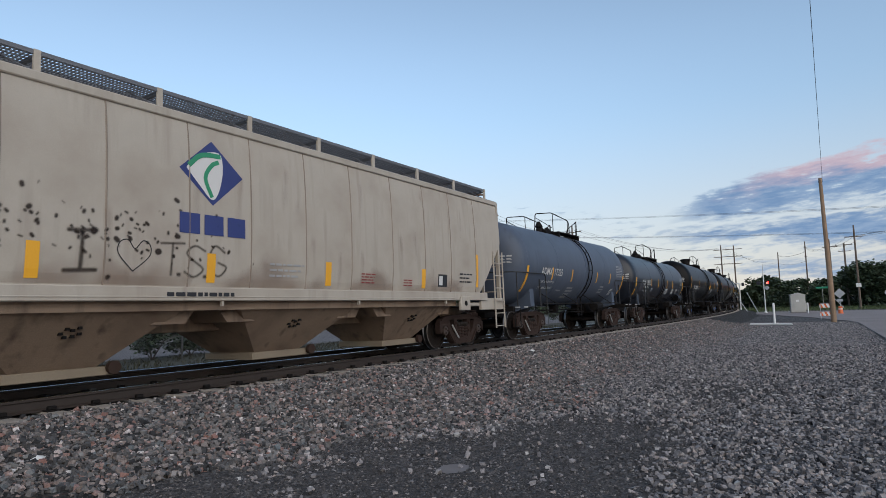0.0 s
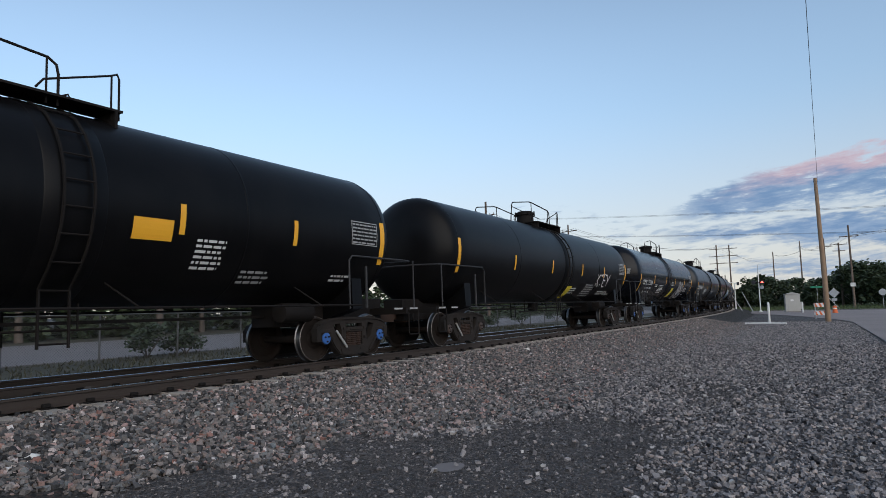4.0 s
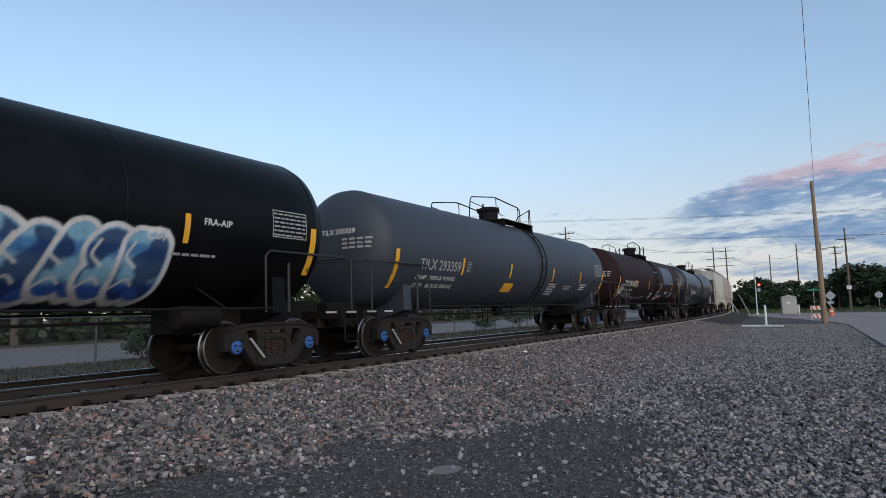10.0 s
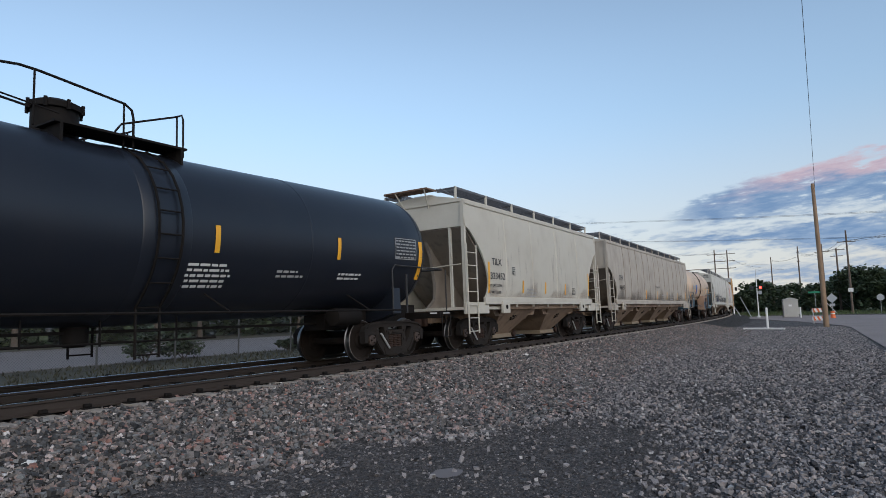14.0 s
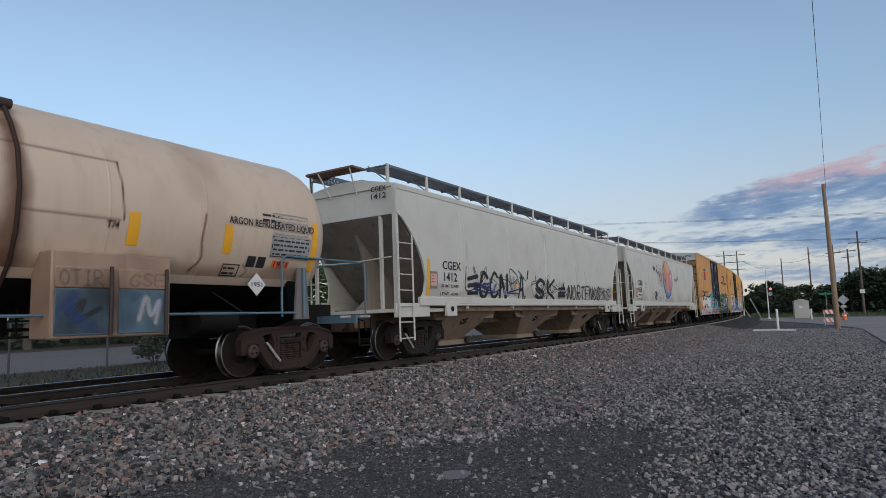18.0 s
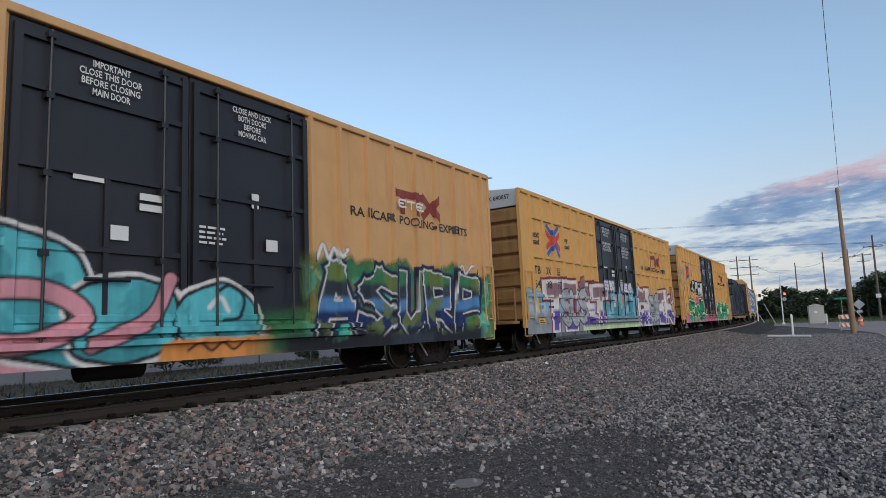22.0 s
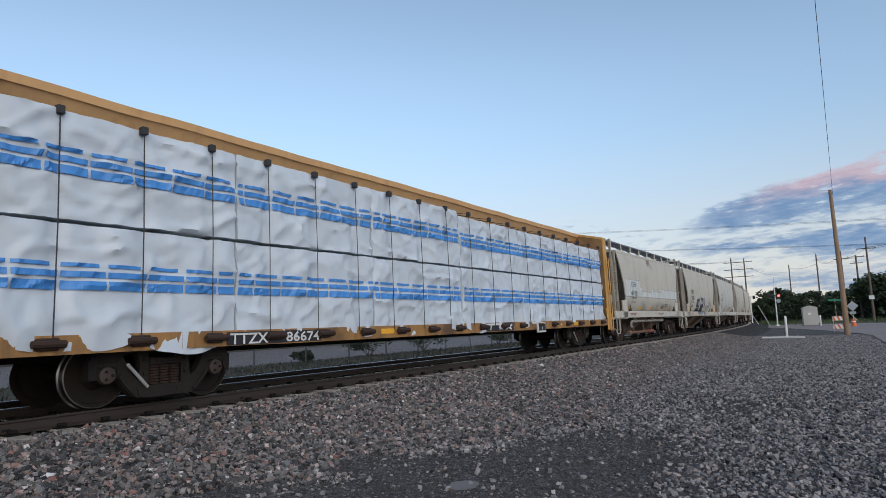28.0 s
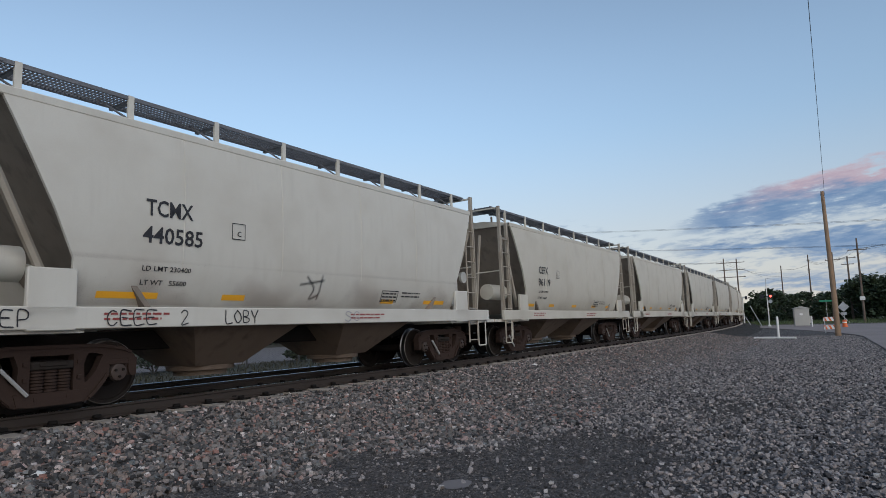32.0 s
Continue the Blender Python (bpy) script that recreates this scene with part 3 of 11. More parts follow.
def stones(name, n, place, size, material, label, seed, squash=0.7, chip=False):
    """Many loose angular stones as one mesh; place(rng, n) gives x, y, z arrays; chip: simple four-sided chips."""
    rng = np.random.default_rng(seed)
    x, y, z = place(rng, n)
    n = len(x)
    if chip:
        form = np.array([(-1, -1, -0.6), (1, -1, -0.6), (1, 1, -0.6), (-1, 1, -0.6), (0, 0, 1)], float)
        v = form[None] * rng.uniform(0.45, 1.0, (n, 5, 3))
        v[:, 4, :2] += rng.uniform(-0.6, 0.6, (n, 2))
        faces = np.array([(0, 1, 4), (1, 2, 4), (2, 3, 4), (3, 0, 4)])
    else:
        form = np.array([(i, j, k) for i in (-1, 1) for j in (-1, 1) for k in (-1, 1)], float)
        v = form[None] * rng.uniform(0.35, 1.0, (n, 8, 3))
        faces = np.array([(0, 1, 3, 2), (4, 6, 7, 5), (0, 4, 5, 1), (2, 3, 7, 6), (1, 5, 7, 3)])
    nv, (nf, k) = form.shape[0], faces.shape
    r = size * np.minimum(rng.lognormal(0, 0.35, n), 1.7)
    ax = rng.uniform(0.7, 1.25, (n, 3)) * np.array([1.15, 0.95, squash])
    v *= (ax * r[:, None])[:, None, :]
    a, b = rng.uniform(0, math.tau, n), rng.normal(0, 0.35 if chip else 0.75, n)
    z = z + r * (0.0 if chip else 1.0) * rng.uniform(-0.6, 0.75, n)
    ca, sa, cb, sb = np.cos(a), np.sin(a), np.cos(b), np.sin(b)
    vx, vy, vz = v[..., 0], v[..., 1], v[..., 2]
    vx, vz = vx * cb[:, None] + vz * sb[:, None], -vx * sb[:, None] + vz * cb[:, None]
    vx, vy = vx * ca[:, None] - vy * sa[:, None], vx * sa[:, None] + vy * ca[:, None]
    co = np.stack([vx + x[:, None], vy + y[:, None], vz + (z + r * squash * 0.35)[:, None]], -1).reshape(-1, 3)
    idx = (faces[None] + nv * np.arange(n)[:, None, None]).reshape(-1)
    me = bpy.data.meshes.new(name)
    me.vertices.add(len(co))
    me.vertices.foreach_set("co", co.ravel())
    me.loops.add(len(idx))
    me.loops.foreach_set("vertex_index", idx)
    me.polygons.add(n * nf)
    me.polygons.foreach_set("loop_start", np.arange(n * nf) * k)
    me.polygons.foreach_set("loop_total", np.full(n * nf, k))
    me.polygons.foreach_set("use_smooth", np.zeros(n * nf, bool))
    me.update(calc_edges=True)
    me.materials.append(material)
    return tagged(put(name, me), label, "stones", kind="stuff")


def bed_z(y):
    o = y - TRACK_Y
    return np.interp(o, [-4.5, -3.6, -1.5, 3.4], [-0.605, -0.55, -0.215, -0.215])


def edge_y(x):
    """Where the coarse ballast gives way to the flatter gravel."""
    return np.interp(x, [0, 5.0, 6.5, 8.0, 10.0, 14.0, 60.0], [5.6, 5.0, 4.6, 3.9, 3.7, 4.4, 5.0]) + 0.2 * np.sin(x * 1.1) + 0.12 * np.sin(x * 2.9 + 1)


WORN = [(1.0, 7.4), (3.9, 5.75), (5.1, 5.0), (5.7, 5.3), (6.4, 5.35), (6.75, 4.6), (7.9, 3.95), (9.1, 3.5), (9.4, 2.6), (8.3, 1.6), (6.8, 1.5), (3.0, 0.6), (0.0, 1.0)]


def dark_zone(x, y):
    """How far a place lies inside the worn patch of fine dark gravel, or the small one beyond it."""
    x, y = np.asarray(x, float), np.asarray(y, float)
    d, inside = np.full(x.shape, 9.0), np.zeros(x.shape, bool)
    for (ax, ay), (bx, by) in zip(WORN, WORN[1:] + WORN[:1]):
        ux, uy = bx - ax, by - ay
        t = np.clip(((x - ax) * ux + (y - ay) * uy) / (ux * ux + uy * uy), 0, 1)
        d = np.minimum(d, np.hypot(x - ax - t * ux, y - ay - t * uy))
        inside ^= ((ay > y) != (by > y)) & (x < (y - ay) * ux / (uy if uy else 1e-9) + ax)
    d = np.where(inside, d, -d) + 0.12 * np.sin(x * 4.1 + y * 1.7) + 0.1 * np.sin(y * 6.3 - x * 2.0)
    return np.maximum(d, 0.45 - 0.5 * np.hypot((x - 12.2) / 1.7, (y - 1.7) / 0.75))


def near_ballast(rng, n):
    x, y = 1.5 + 14 * rng.random(n) ** 0.9, rng.uniform(3.4, 9.0, n)
    k = (y > edge_y(x) + rng.normal(0, 0.2, n)) & (dark_zone(x, y) < rng.normal(-0.05, 0.1, n)) & ((y < 8.5) | (rng.random(n) < np.where(np.abs((x + 6) % 0.61 - 0.305) > 0.17, 0.02, 0.6)))
    return x[k], y[k], np.where(y[k] > 8.55, -0.235, bed_z(y[k]) - 0.01)


def mid_ballast(rng, n):
    x = 15 + 37 * rng.random(n) ** 1.2
    y = rng.uniform(3.4, 8.9, n) + np.maximum(0, x - 32) ** 2 / 1300
    k = (y - np.maximum(0, x - 32) ** 2 / 1300) > edge_y(x) - 0.6
    return x[k], y[k], bed_z(y[k] - np.maximum(0, x[k] - 32) ** 2 / 1300) - 0.01


def inner_ballast(rng, n):
    x, y = 0.5 + 30 * rng.random(n), rng.choice([0.0, 1.0, 2.0], n)
    y = np.where(y == 0, rng.uniform(9.25, 10.5, n), np.where(y == 1, rng.uniform(10.7, 11.8, n), rng.uniform(12.0, 13.6, n)))
    return x, y, np.full(n, -0.215)


def near_slate(rng, n):
    x, y = 4 + 22 * rng.random(n) ** 1.4, rng.uniform(-2.2, 5.9, n)
    far = np.hypot(x, y)
    k = (y < edge_y(x) + 0.2) & (far > 4.0) & (y > -1.75) & (rng.random(n) > np.clip(dark_zone(x, y) * 1.6 + 0.25, 0, 0.955))
    return x[k], y[k], np.full(k.sum(), GROUND_Z - 0.004)


def far_slate(rng, n):
    x, y = 20 + 34 * rng.random(n) ** 1.2, rng.uniform(-1.4, 6.5, n)
    return x, y, np.full(n, GROUND_Z - 0.005)


def fine_gravel(rng, n):
    x, y = rng.uniform(2.5, 14, n), rng.uniform(0.4, 6.4, n)
    k = (dark_zone(x, y) > rng.normal(-0.12, 0.12, n)) & (np.hypot(x, y) > 4.0) & (np.hypot((x - 5.57) / 0.2, (y - 3.45) / 0.16) > 1.0)
    return x[k], y[k], np.full(k.sum(), GROUND_Z)


stones("ballast_stones", 92000, near_ballast, 0.0225, M_BALLAST, "loose grey, pink and white crushed ballast stones", 1, 0.9)
stones("ballast_stones", 70000, mid_ballast, 0.032, M_BALLAST, "loose grey, pink and white crushed ballast stones", 2, 0.9, True)
stones("ballast_stones", 12000, inner_ballast, 0.04, M_DARKSTONE, "dark oily ballast stones between the rails, darkened for the train's shade", 3)
stones("gravel_stones", 88000, near_slate, 0.0195, M_SLATE, "flat slate-grey gravel stones on the ground", 4, 0.75)
stones("gravel_stones", 52000, far_slate, 0.03, M_SLATE, "flat slate-grey gravel stones on the ground", 5, 0.6, True)
stones("fine_gravel", 95000, fine_gravel, 0.011, M_FINE, "fine dark gravel worn smooth by wheels", 6, 0.7, True)


def rock(x, y, z, r, material, label, seed):
    rng = random.Random(seed)
    bm = bm_new()
    bmesh.ops.create_icosphere(bm, subdivisions=1, radius=r)
    for v in bm.verts:
        v.co = Vector((v.co.x * 1.2, v.co.y, v.co.z * 0.8)) * rng.uniform(0.75, 1.15) + Vector((x, y, z))
    tagged(part("rock", bm, material, None, label, smooth=0), category="rock")


rock(3.35, 7.15, -0.42, 0.075, M_WPAINT, "pale grey broken rock on the ballast slope", 1)
rock(17.6, 7.95, -0.3, 0.1, M_WPAINT, "pale white rock on the ballast slope", 2)
sheet("worn_patch", [(5.57 + (0.2 + 0.03 * math.sin(a * 2.1)) * math.cos(a * math.tau / 11), 3.45 + (0.16 + 0.03 * math.cos(a * 3.3)) * math.sin(a * math.tau / 11)) for a in range(11)], GROUND_Z + 0.006, M_ROADGREY, "pale flat patch of worn concrete in the gravel", "patch")

# ---- railway cars: local x along the train (the rear is +x), -y faces the camera, z from the rail top ----
WHEEL_R = 0.457
WHEELSETS = []


def shared(name, bm, mats, smooth=40):
    me = finish(name, bm, smooth)
    for k in mats if isinstance(mats, (list, tuple)) else (mats,):
        me.materials.append(k)
    return me


def make_wheelset():
    bm = bm_new()
    lathe(bm, [(-1.02, 0.075), (1.02, 0.075)], 12, axis="y")
    for s in (-1, 1):
        prof = [(0.66, 0.1), (0.67, 0.16), (0.70, 0.18), (0.705, 0.36), (0.668, 0.395), (0.655, 0.468), (0.664, 0.487), (0.683, 0.487), (0.697, 0.462), (0.79, WHEEL_R - 0.004), (0.798, 0.442), (0.797, 0.432), (0.795, 0.40), (0.755, 0.385), (0.742, 0.20), (0.80, 0.165), (0.80, 0.09)]
        lathe(bm, [(s * a, r) for a, r in prof], 36, axis="y")
        lathe(bm, [(s * 0.86, 0.1), (s * 0.865, 0.135), (s * 1.07, 0.135), (s * 1.08, 0.12)], 16, axis="y")
        lathe(bm, [(s * 1.078, 0.118), (s * 1.105, 0.115), (s * 1.115, 0.085), (s * 1.113, 0.03)], 18, mi=1, axis="y")
        for k in range(3):
            a = k * math.tau / 3
            x, z = 0.062 * math.cos(a), 0.062 * math.sin(a)
            lathe(bm, [(s * 1.11, 0.02), (s * 1.135, 0.02), (s * 1.136, 0.005)], 6, axis="y", at=(x, 0, z))
    tidy(bm)
    for f in bm.faces:
        c = f.calc_center_median()
        if f.material_index == 0 and math.hypot(c.x, c.z) > 0.44 and abs(c.y) > 0.69:
            f.material_index = 3 if abs(c.y) > 0.79 else 2
    return bm


WHEELSET = {"blue": shared("wheelset", make_wheelset(), (M_WHEEL, M_CAP, M_TREAD, M_WORNRIM)), "brown": shared("wheelset", make_wheelset(), (M_WHEEL, M_CAPK, M_TREAD, M_WORNRIM))}


def make_sideframe():
    """A cast side frame: bowed top chord, pedestal jaws over the bearings, two three-cornered windows and the spring pocket."""
    bm = bm_new()
    y0, y1 = 0.94, 1.075
    half = [(0.0, 0.875), (0.55, 0.872), (0.76, 0.85), (0.95, 0.815), (1.08, 0.76), (1.15, 0.66), (1.14, 0.60), (0.74, 0.60), (0.71, 0.66), (0.66, 0.72), (0.56, 0.745), (0.44, 0.745), (0.0, 0.735)]
    for s in (-1, 1):
        slab(bm, [(s * x, z) for x, z in half], y0, y1)
        slab(bm, [(s * x, z) for x, z in ((0.0, 0.868), (0.55, 0.865), (0.76, 0.842), (0.95, 0.806), (1.07, 0.75), (1.07, 0.72), (0.94, 0.77), (0.75, 0.805), (0.54, 0.828), (0.0, 0.83))], y1 - 0.01, y1 + 0.03)
        slab(bm, [(s * 1.15, 0.40), (s * 1.16, 0.66), (s * 1.03, 0.64), (s * 1.04, 0.46), (s * 1.08, 0.40)], y0, y1 + 0.02)
        # the diagonal from the pedestal down to the spring seat, with its edge rib
        slab(bm, [(s * x, z) for x, z in ((0.70, 0.70), (0.755, 0.64), (0.755, 0.43), (0.70, 0.34), (0.60, 0.22), (0.50, 0.125), (0.42, 0.095), (0.33, 0.11), (0.33, 0.30), (0.42, 0.345), (0.51, 0.42), (0.575, 0.51), (0.62, 0.61), (0.655, 0.70))], y0, y1 + 0.012)
        slab(bm, [(s * x, z) for x, z in ((0.745, 0.44), (0.69, 0.35), (0.59, 0.23), (0.49, 0.135), (0.46, 0.16), (0.56, 0.265), (0.655, 0.385), (0.705, 0.46))], y1, y1 + 0.045)
        slab(bm, [(s * x, z) for x, z in ((0.27, 0.2), (0.40, 0.21), (0.425, 0.34), (0.415, 0.45), (0.405, 0.60), (0.44, 0.70), (0.47, 0.76), (0.27, 0.76))], y0, y1 + 0.01)
        # bearing adapter and the flanges beside it
        box(bm, s * 0.89 - 0.15, s * 0.89 + 0.15, y0 - 0.03, y1 + 0.015, 0.565, 0.64, bevel=0.012)
        for dx in (-0.135, 0.135):
            box(bm, s * 0.89 + dx - 0.025, s * 0.89 + dx + 0.025, y0, y1 - 0.01, 0.40, 0.60)
        for x, z in ((0.335, 0.64), (0.335, 0.44), (0.2, 0.195)):
            box(bm, s * x - 0.025, s * x + 0.025, y1, y1 + 0.04, z - 0.025, z + 0.025)
    slab(bm, [(-0.46, 0.27), (-0.42, 0.12), (-0.3, 0.095), (0.3, 0.095), (0.42, 0.12), (0.46, 0.27)], y0, y1 + 0.03)
    return tidy(bm)


def make_spring():
    bm = bm_new()
    prof, n = [], 7
    for i in range(n):
        z = 0.265 + 0.29 * i / n
        prof += [(z, 0.07), (z + 0.012, 0.088), (z + 0.03, 0.088), (z + 0.041, 0.07)]
    lathe(bm, prof, 10, axis="z", at=(0, 1.03, 0))
    return tidy(bm)


def make_bolster_end():
    bm = bm_new()
    box(bm, -0.265, 0.265, 0.9, 1.11, 0.56, 0.665, bevel=0.015)
    box(bm, -0.17, 0.17, 1.09, 1.13, 0.60, 0.655, bevel=0.01)
    for x in (-0.235, 0.235):
        slab(bm, [(x - 0.045, 0.28), (x + 0.045, 0.28), (x + 0.03, 0.56), (x - 0.03, 0.56)], 0.95, 1.0)
    return bm


def make_bolster():
    bm = bm_new()
    box(bm, -0.22, 0.22, -0.95, 0.95, 0.44, 0.68, bevel=0.02)
    lathe(bm, [(0.66, 0.2), (0.80, 0.2)], 14, axis="z")
    for x in (-0.42, 0.42):
        box(bm, x - 0.05, x + 0.05, -0.75, 0.75, 0.34, 0.46)
        for y in (-0.72, 0.72):
            box(bm, x * 1.0 - 0.05, x + 0.05, y - 0.06, y + 0.06, 0.3, 0.58)
    return tidy(bm)


def make_lever():
    bm = bm_new()
    tube(bm, [(-0.64, -1.15, 0.60), (-0.32, -1.15, 0.25)], 0.024, 6)
    return bm


SIDEFRAME = {"dark": shared("sideframe", make_sideframe(), M_TRUCK, 30), "rusty": shared("sideframe", make_sideframe(), M_RUSTCAST, 30)}
SPRING, BOLSTER_END = shared("coil_spring", make_spring(), M_RUSTCAST, 50), shared("bolster_end", make_bolster_end(), M_TRUCK)
BOLSTER = shared("bolster", make_bolster(), M_IRON)
LEVER = shared("brake_lever", make_lever(), M_LETG)
TURN_BACK = Matrix.Rotation(math.pi, 4, "Z")


def bogie(car, x, cap="brown", look_="dark"):
    b = put("bogie", BOLSTER, car, Matrix.Translation((x, 0, 0)))
    for m in (Matrix.Identity(4), TURN_BACK):
        put("sideframe", SIDEFRAME[look_], b, m)
        put("bolster_end", BOLSTER_END, b, m)
        for x in (-0.165, 0.0, 0.165):
            put("coil_spring", SPRING, b, m @ Matrix.Translation((x, 0, 0)))
    put("brake_lever", LEVER, b)
    for dx in (-0.89, 0.89):
        w = put("wheelset", WHEELSET[cap], b)
        w.matrix_parent_inverse = Matrix.Translation((dx, 0, WHEEL_R))
        WHEELSETS.append(w)
    return b


def make_coupler():
    """Shank in its striker, the head with guard arm, and the knuckle."""
    bm = bm_new()
    box(bm, -0.95, 0.0, -0.1, 0.1, 0.76, 0.95, bevel=0.02)
    box(bm, -0.62, -0.46, -0.24, 0.24, 0.68, 1.02, bevel=0.02)
    slab(bm, [(-0.1, -0.13), (0.02, -0.22), (0.2, -0.24), (0.24, -0.17), (0.08, -0.1), (0.04, 0.0), (0.06, 0.1), (-0.1, 0.12)], 0.71, 1.0, plane="xy")
    slab(bm, [(0.03, 0.06), (0.15, 0.15), (0.24, 0.1), (0.22, 0.0), (0.15, -0.03), (0.12, 0.04)], 0.73, 0.98, plane="xy")
    return bm


def make_hose():
    """Air hose hanging from the angle cock in half a loop to the glad hand."""
    bm = bm_new()
    tube(bm, [(-0.62, -0.36, 0.80), (-0.56, -0.38, 0.74), (-0.53, -0.38, 0.62), (-0.46, -0.36, 0.49), (-0.34, -0.28, 0.38), (-0.2, -0.17, 0.32), (-0.05, -0.06, 0.295), (0.03, 0.0, 0.30)], 0.034, 8)
    for x, y, z in ((-0.535, -0.38, 0.655), (-0.075, -0.08, 0.30)):
        box(bm, x - 0.045, x + 0.045, y - 0.045, y + 0.045, z - 0.045, z + 0.045, bevel=0.012)
    return bm


def make_lift_lever():
    bm = bm_new()
    tube(bm, [(-0.34, -1.38, 0.72), (-0.36, -1.36, 0.93), (-0.36, -1.2, 0.96), (-0.36, -0.3, 0.96), (-0.2, -0.16, 1.03), (-0.02, -0.12, 1.0)], 0.016, 6)
    return bm


COUPLER, HOSE, LIFT = shared("coupler", make_coupler(), M_RUSTY), shared("brake_hose", make_hose(), M_IRON), shared("uncoupling_lever", make_lift_lever(), M_IRON)


def ends(car, half):
    """Couplers, air hoses and uncoupling levers at both ends; half: the middle to the coupler face."""
    for m in (Matrix.Translation((half, 0, 0)), Matrix.Translation((-half, 0, 0)) @ TURN_BACK):
        put("coupler", COUPLER, car, m)
        put("brake_hose", HOSE, car, m)
        put("uncoupling_lever", LIFT, car, m)


# ---- lettering and paint on the sides ----
def flat_side(y):
    return lambda x, z: y


def round_side(R, zc, off=0.0):
    return lambda x, z: -math.sqrt(max(1e-4, R * R - (z - zc) ** 2)) - off


def letters(name, text, x0, x1, zc, h, surf, material, parent, label="", lift=0.012):
    """Stencilled characters from x0 to x1, h high, on the camera's side."""
    cu = bpy.data.curves.new(name, "FONT")
    cu.body, cu.resolution_u, cu.offset = text, 2, 0.016
    tmp = bpy.data.objects.new(name, cu)
    me = bpy.data.meshes.new_from_object(tmp)
    bpy.data.objects.remove(tmp)
    bpy.data.curves.remove(cu)
    xs, ys = [v.co.x for v in me.vertices], [v.co.y for v in me.vertices]
    ax, ay = (x1 - x0) / (max(xs) - min(xs)), h / (max(ys) - min(ys))
    lx, ly = min(xs), min(ys)
    for v in me.vertices:
        x, z = x0 + (v.co.x - lx) * ax, zc - h / 2 + (v.co.y - ly) * ay
        v.co = (x, surf(x, z) - lift, z)
    me.materials.append(material)
    ob = put(name, me, parent, None, label)
    return tagged(ob, kind="stuff") if h < 0.16 else ob


def patch(bm, x0, x1, z0, z1, surf, lift=0.008, nx=1, nz=4, mi=0, skew=0.0):
    """A thin painted or stuck-on panel that follows the side."""
    rows = []
    for j in range(nz + 1):
        z = z0 + (z1 - z0) * j / nz
        rows.append([bm.verts.new((x0 + (x1 - x0) * i / nx + skew * (z - z0), surf(x0, z) - lift, z)) for i in range(nx + 1)])
    for A, C in zip(rows, rows[1:]):
        for i in range(nx):
            bm.faces.new((A[i], A[i + 1], C[i + 1], C[i])).material_index = mi


def stencil(car, x0, x1, z1, lines, surf, material, h=0.07, gap=0.11, seed=0, name="small_print"):
    """Small print too fine to read: rows of short bars."""
    rng = random.Random(seed + int(abs(x0) * 100))
    bm = bm_new()
    for k in range(lines):
        z, x = z1 - k * gap, x0
        stop = x1 - rng.uniform(0, 0.25) * (x1 - x0)
        while x < stop:
            w = rng.uniform(0.05, 0.2)
            patch(bm, x, min(x + w, stop), z - h * 0.75, z, surf, 0.01, 1, 1)
            x += w + 0.03
    return tagged(part(name, bm, material, car, smooth=0), kind="stuff")


def strips(car, xs, z0, z1, surf, w=0.11, material=None):
    for x in xs:
        bm = bm_new()
        patch(bm, x - w / 2, x + w / 2, z0, z1, surf, 0.009)
        part("reflector_strip", bm, material or M_REFL, car, "yellow reflective strip", smooth=0)


def notice(car, x0, x1, z0, z1, surf, material, line, seed=1, name="data_panel"):
    """A framed table of small print."""
    bm = bm_new()
    t = 0.018
    for a, b, c, d in ((x0, x1, z0, z0 + t), (x0, x1, z1 - t, z1), (x0, x0 + t, z0, z1), (x1 - t, x1, z0, z1)):
        patch(bm, a, b, c, d, surf, 0.012, 1, 2)
    rng = random.Random(seed)
    n = max(2, int((z1 - z0) / 0.075))
    for k in range(n):
        z, x = z1 - 0.03 - (z1 - z0 - 0.04) * (k + 0.5) / n, x0 + 0.03
        while x < x1 - 0.08:
            w = rng.uniform(0.05, 0.16)
            patch(bm, x, min(x + w, x1 - 0.03), z - 0.016, z + 0.016, surf, 0.013, 1, 1)
            x += w + 0.025
    return tagged(part(name, bm, material, car, smooth=0), kind="stuff")


def stroke(bm, pts, w, surf, lift, mi=0, dot=True):
    """One sprayed line of width w, with mitred joints and round ends."""
    n = len(pts)
    side = []
    for i in range(n):
        a, b = Vector(pts[max(i - 1, 0)]), Vector(pts[min(i + 1, n - 1)])
        d = (b - a)
        d = d.normalized() if d.length > 1e-6 else Vector((1, 0))
        side.append(Vector((-d.y, d.x)) * w / 2)
    L, R = [], []
    for (x, z), s in zip(pts, side):
        for lst, q in ((L, 1), (R, -1)):
            u, v = x + q * s.x, z + q * s.y
            lst.append(bm.verts.new((u, surf(u, v) - lift, v)))
    for i in range(n - 1):
        bm.faces.new((L[i], L[i + 1], R[i + 1], R[i])).material_index = mi
    if dot:
        for x, z in (pts[0], pts[-1]):
            vs = []
            for k in range(8):
                u, v = x + w / 2 * math.cos(k * math.tau / 8), z + w / 2 * math.sin(k * math.tau / 8)
                vs.append(bm.verts.new((u, surf(u, v) - lift - 0.0008, v)))
            bm.faces.new(vs).material_index = mi


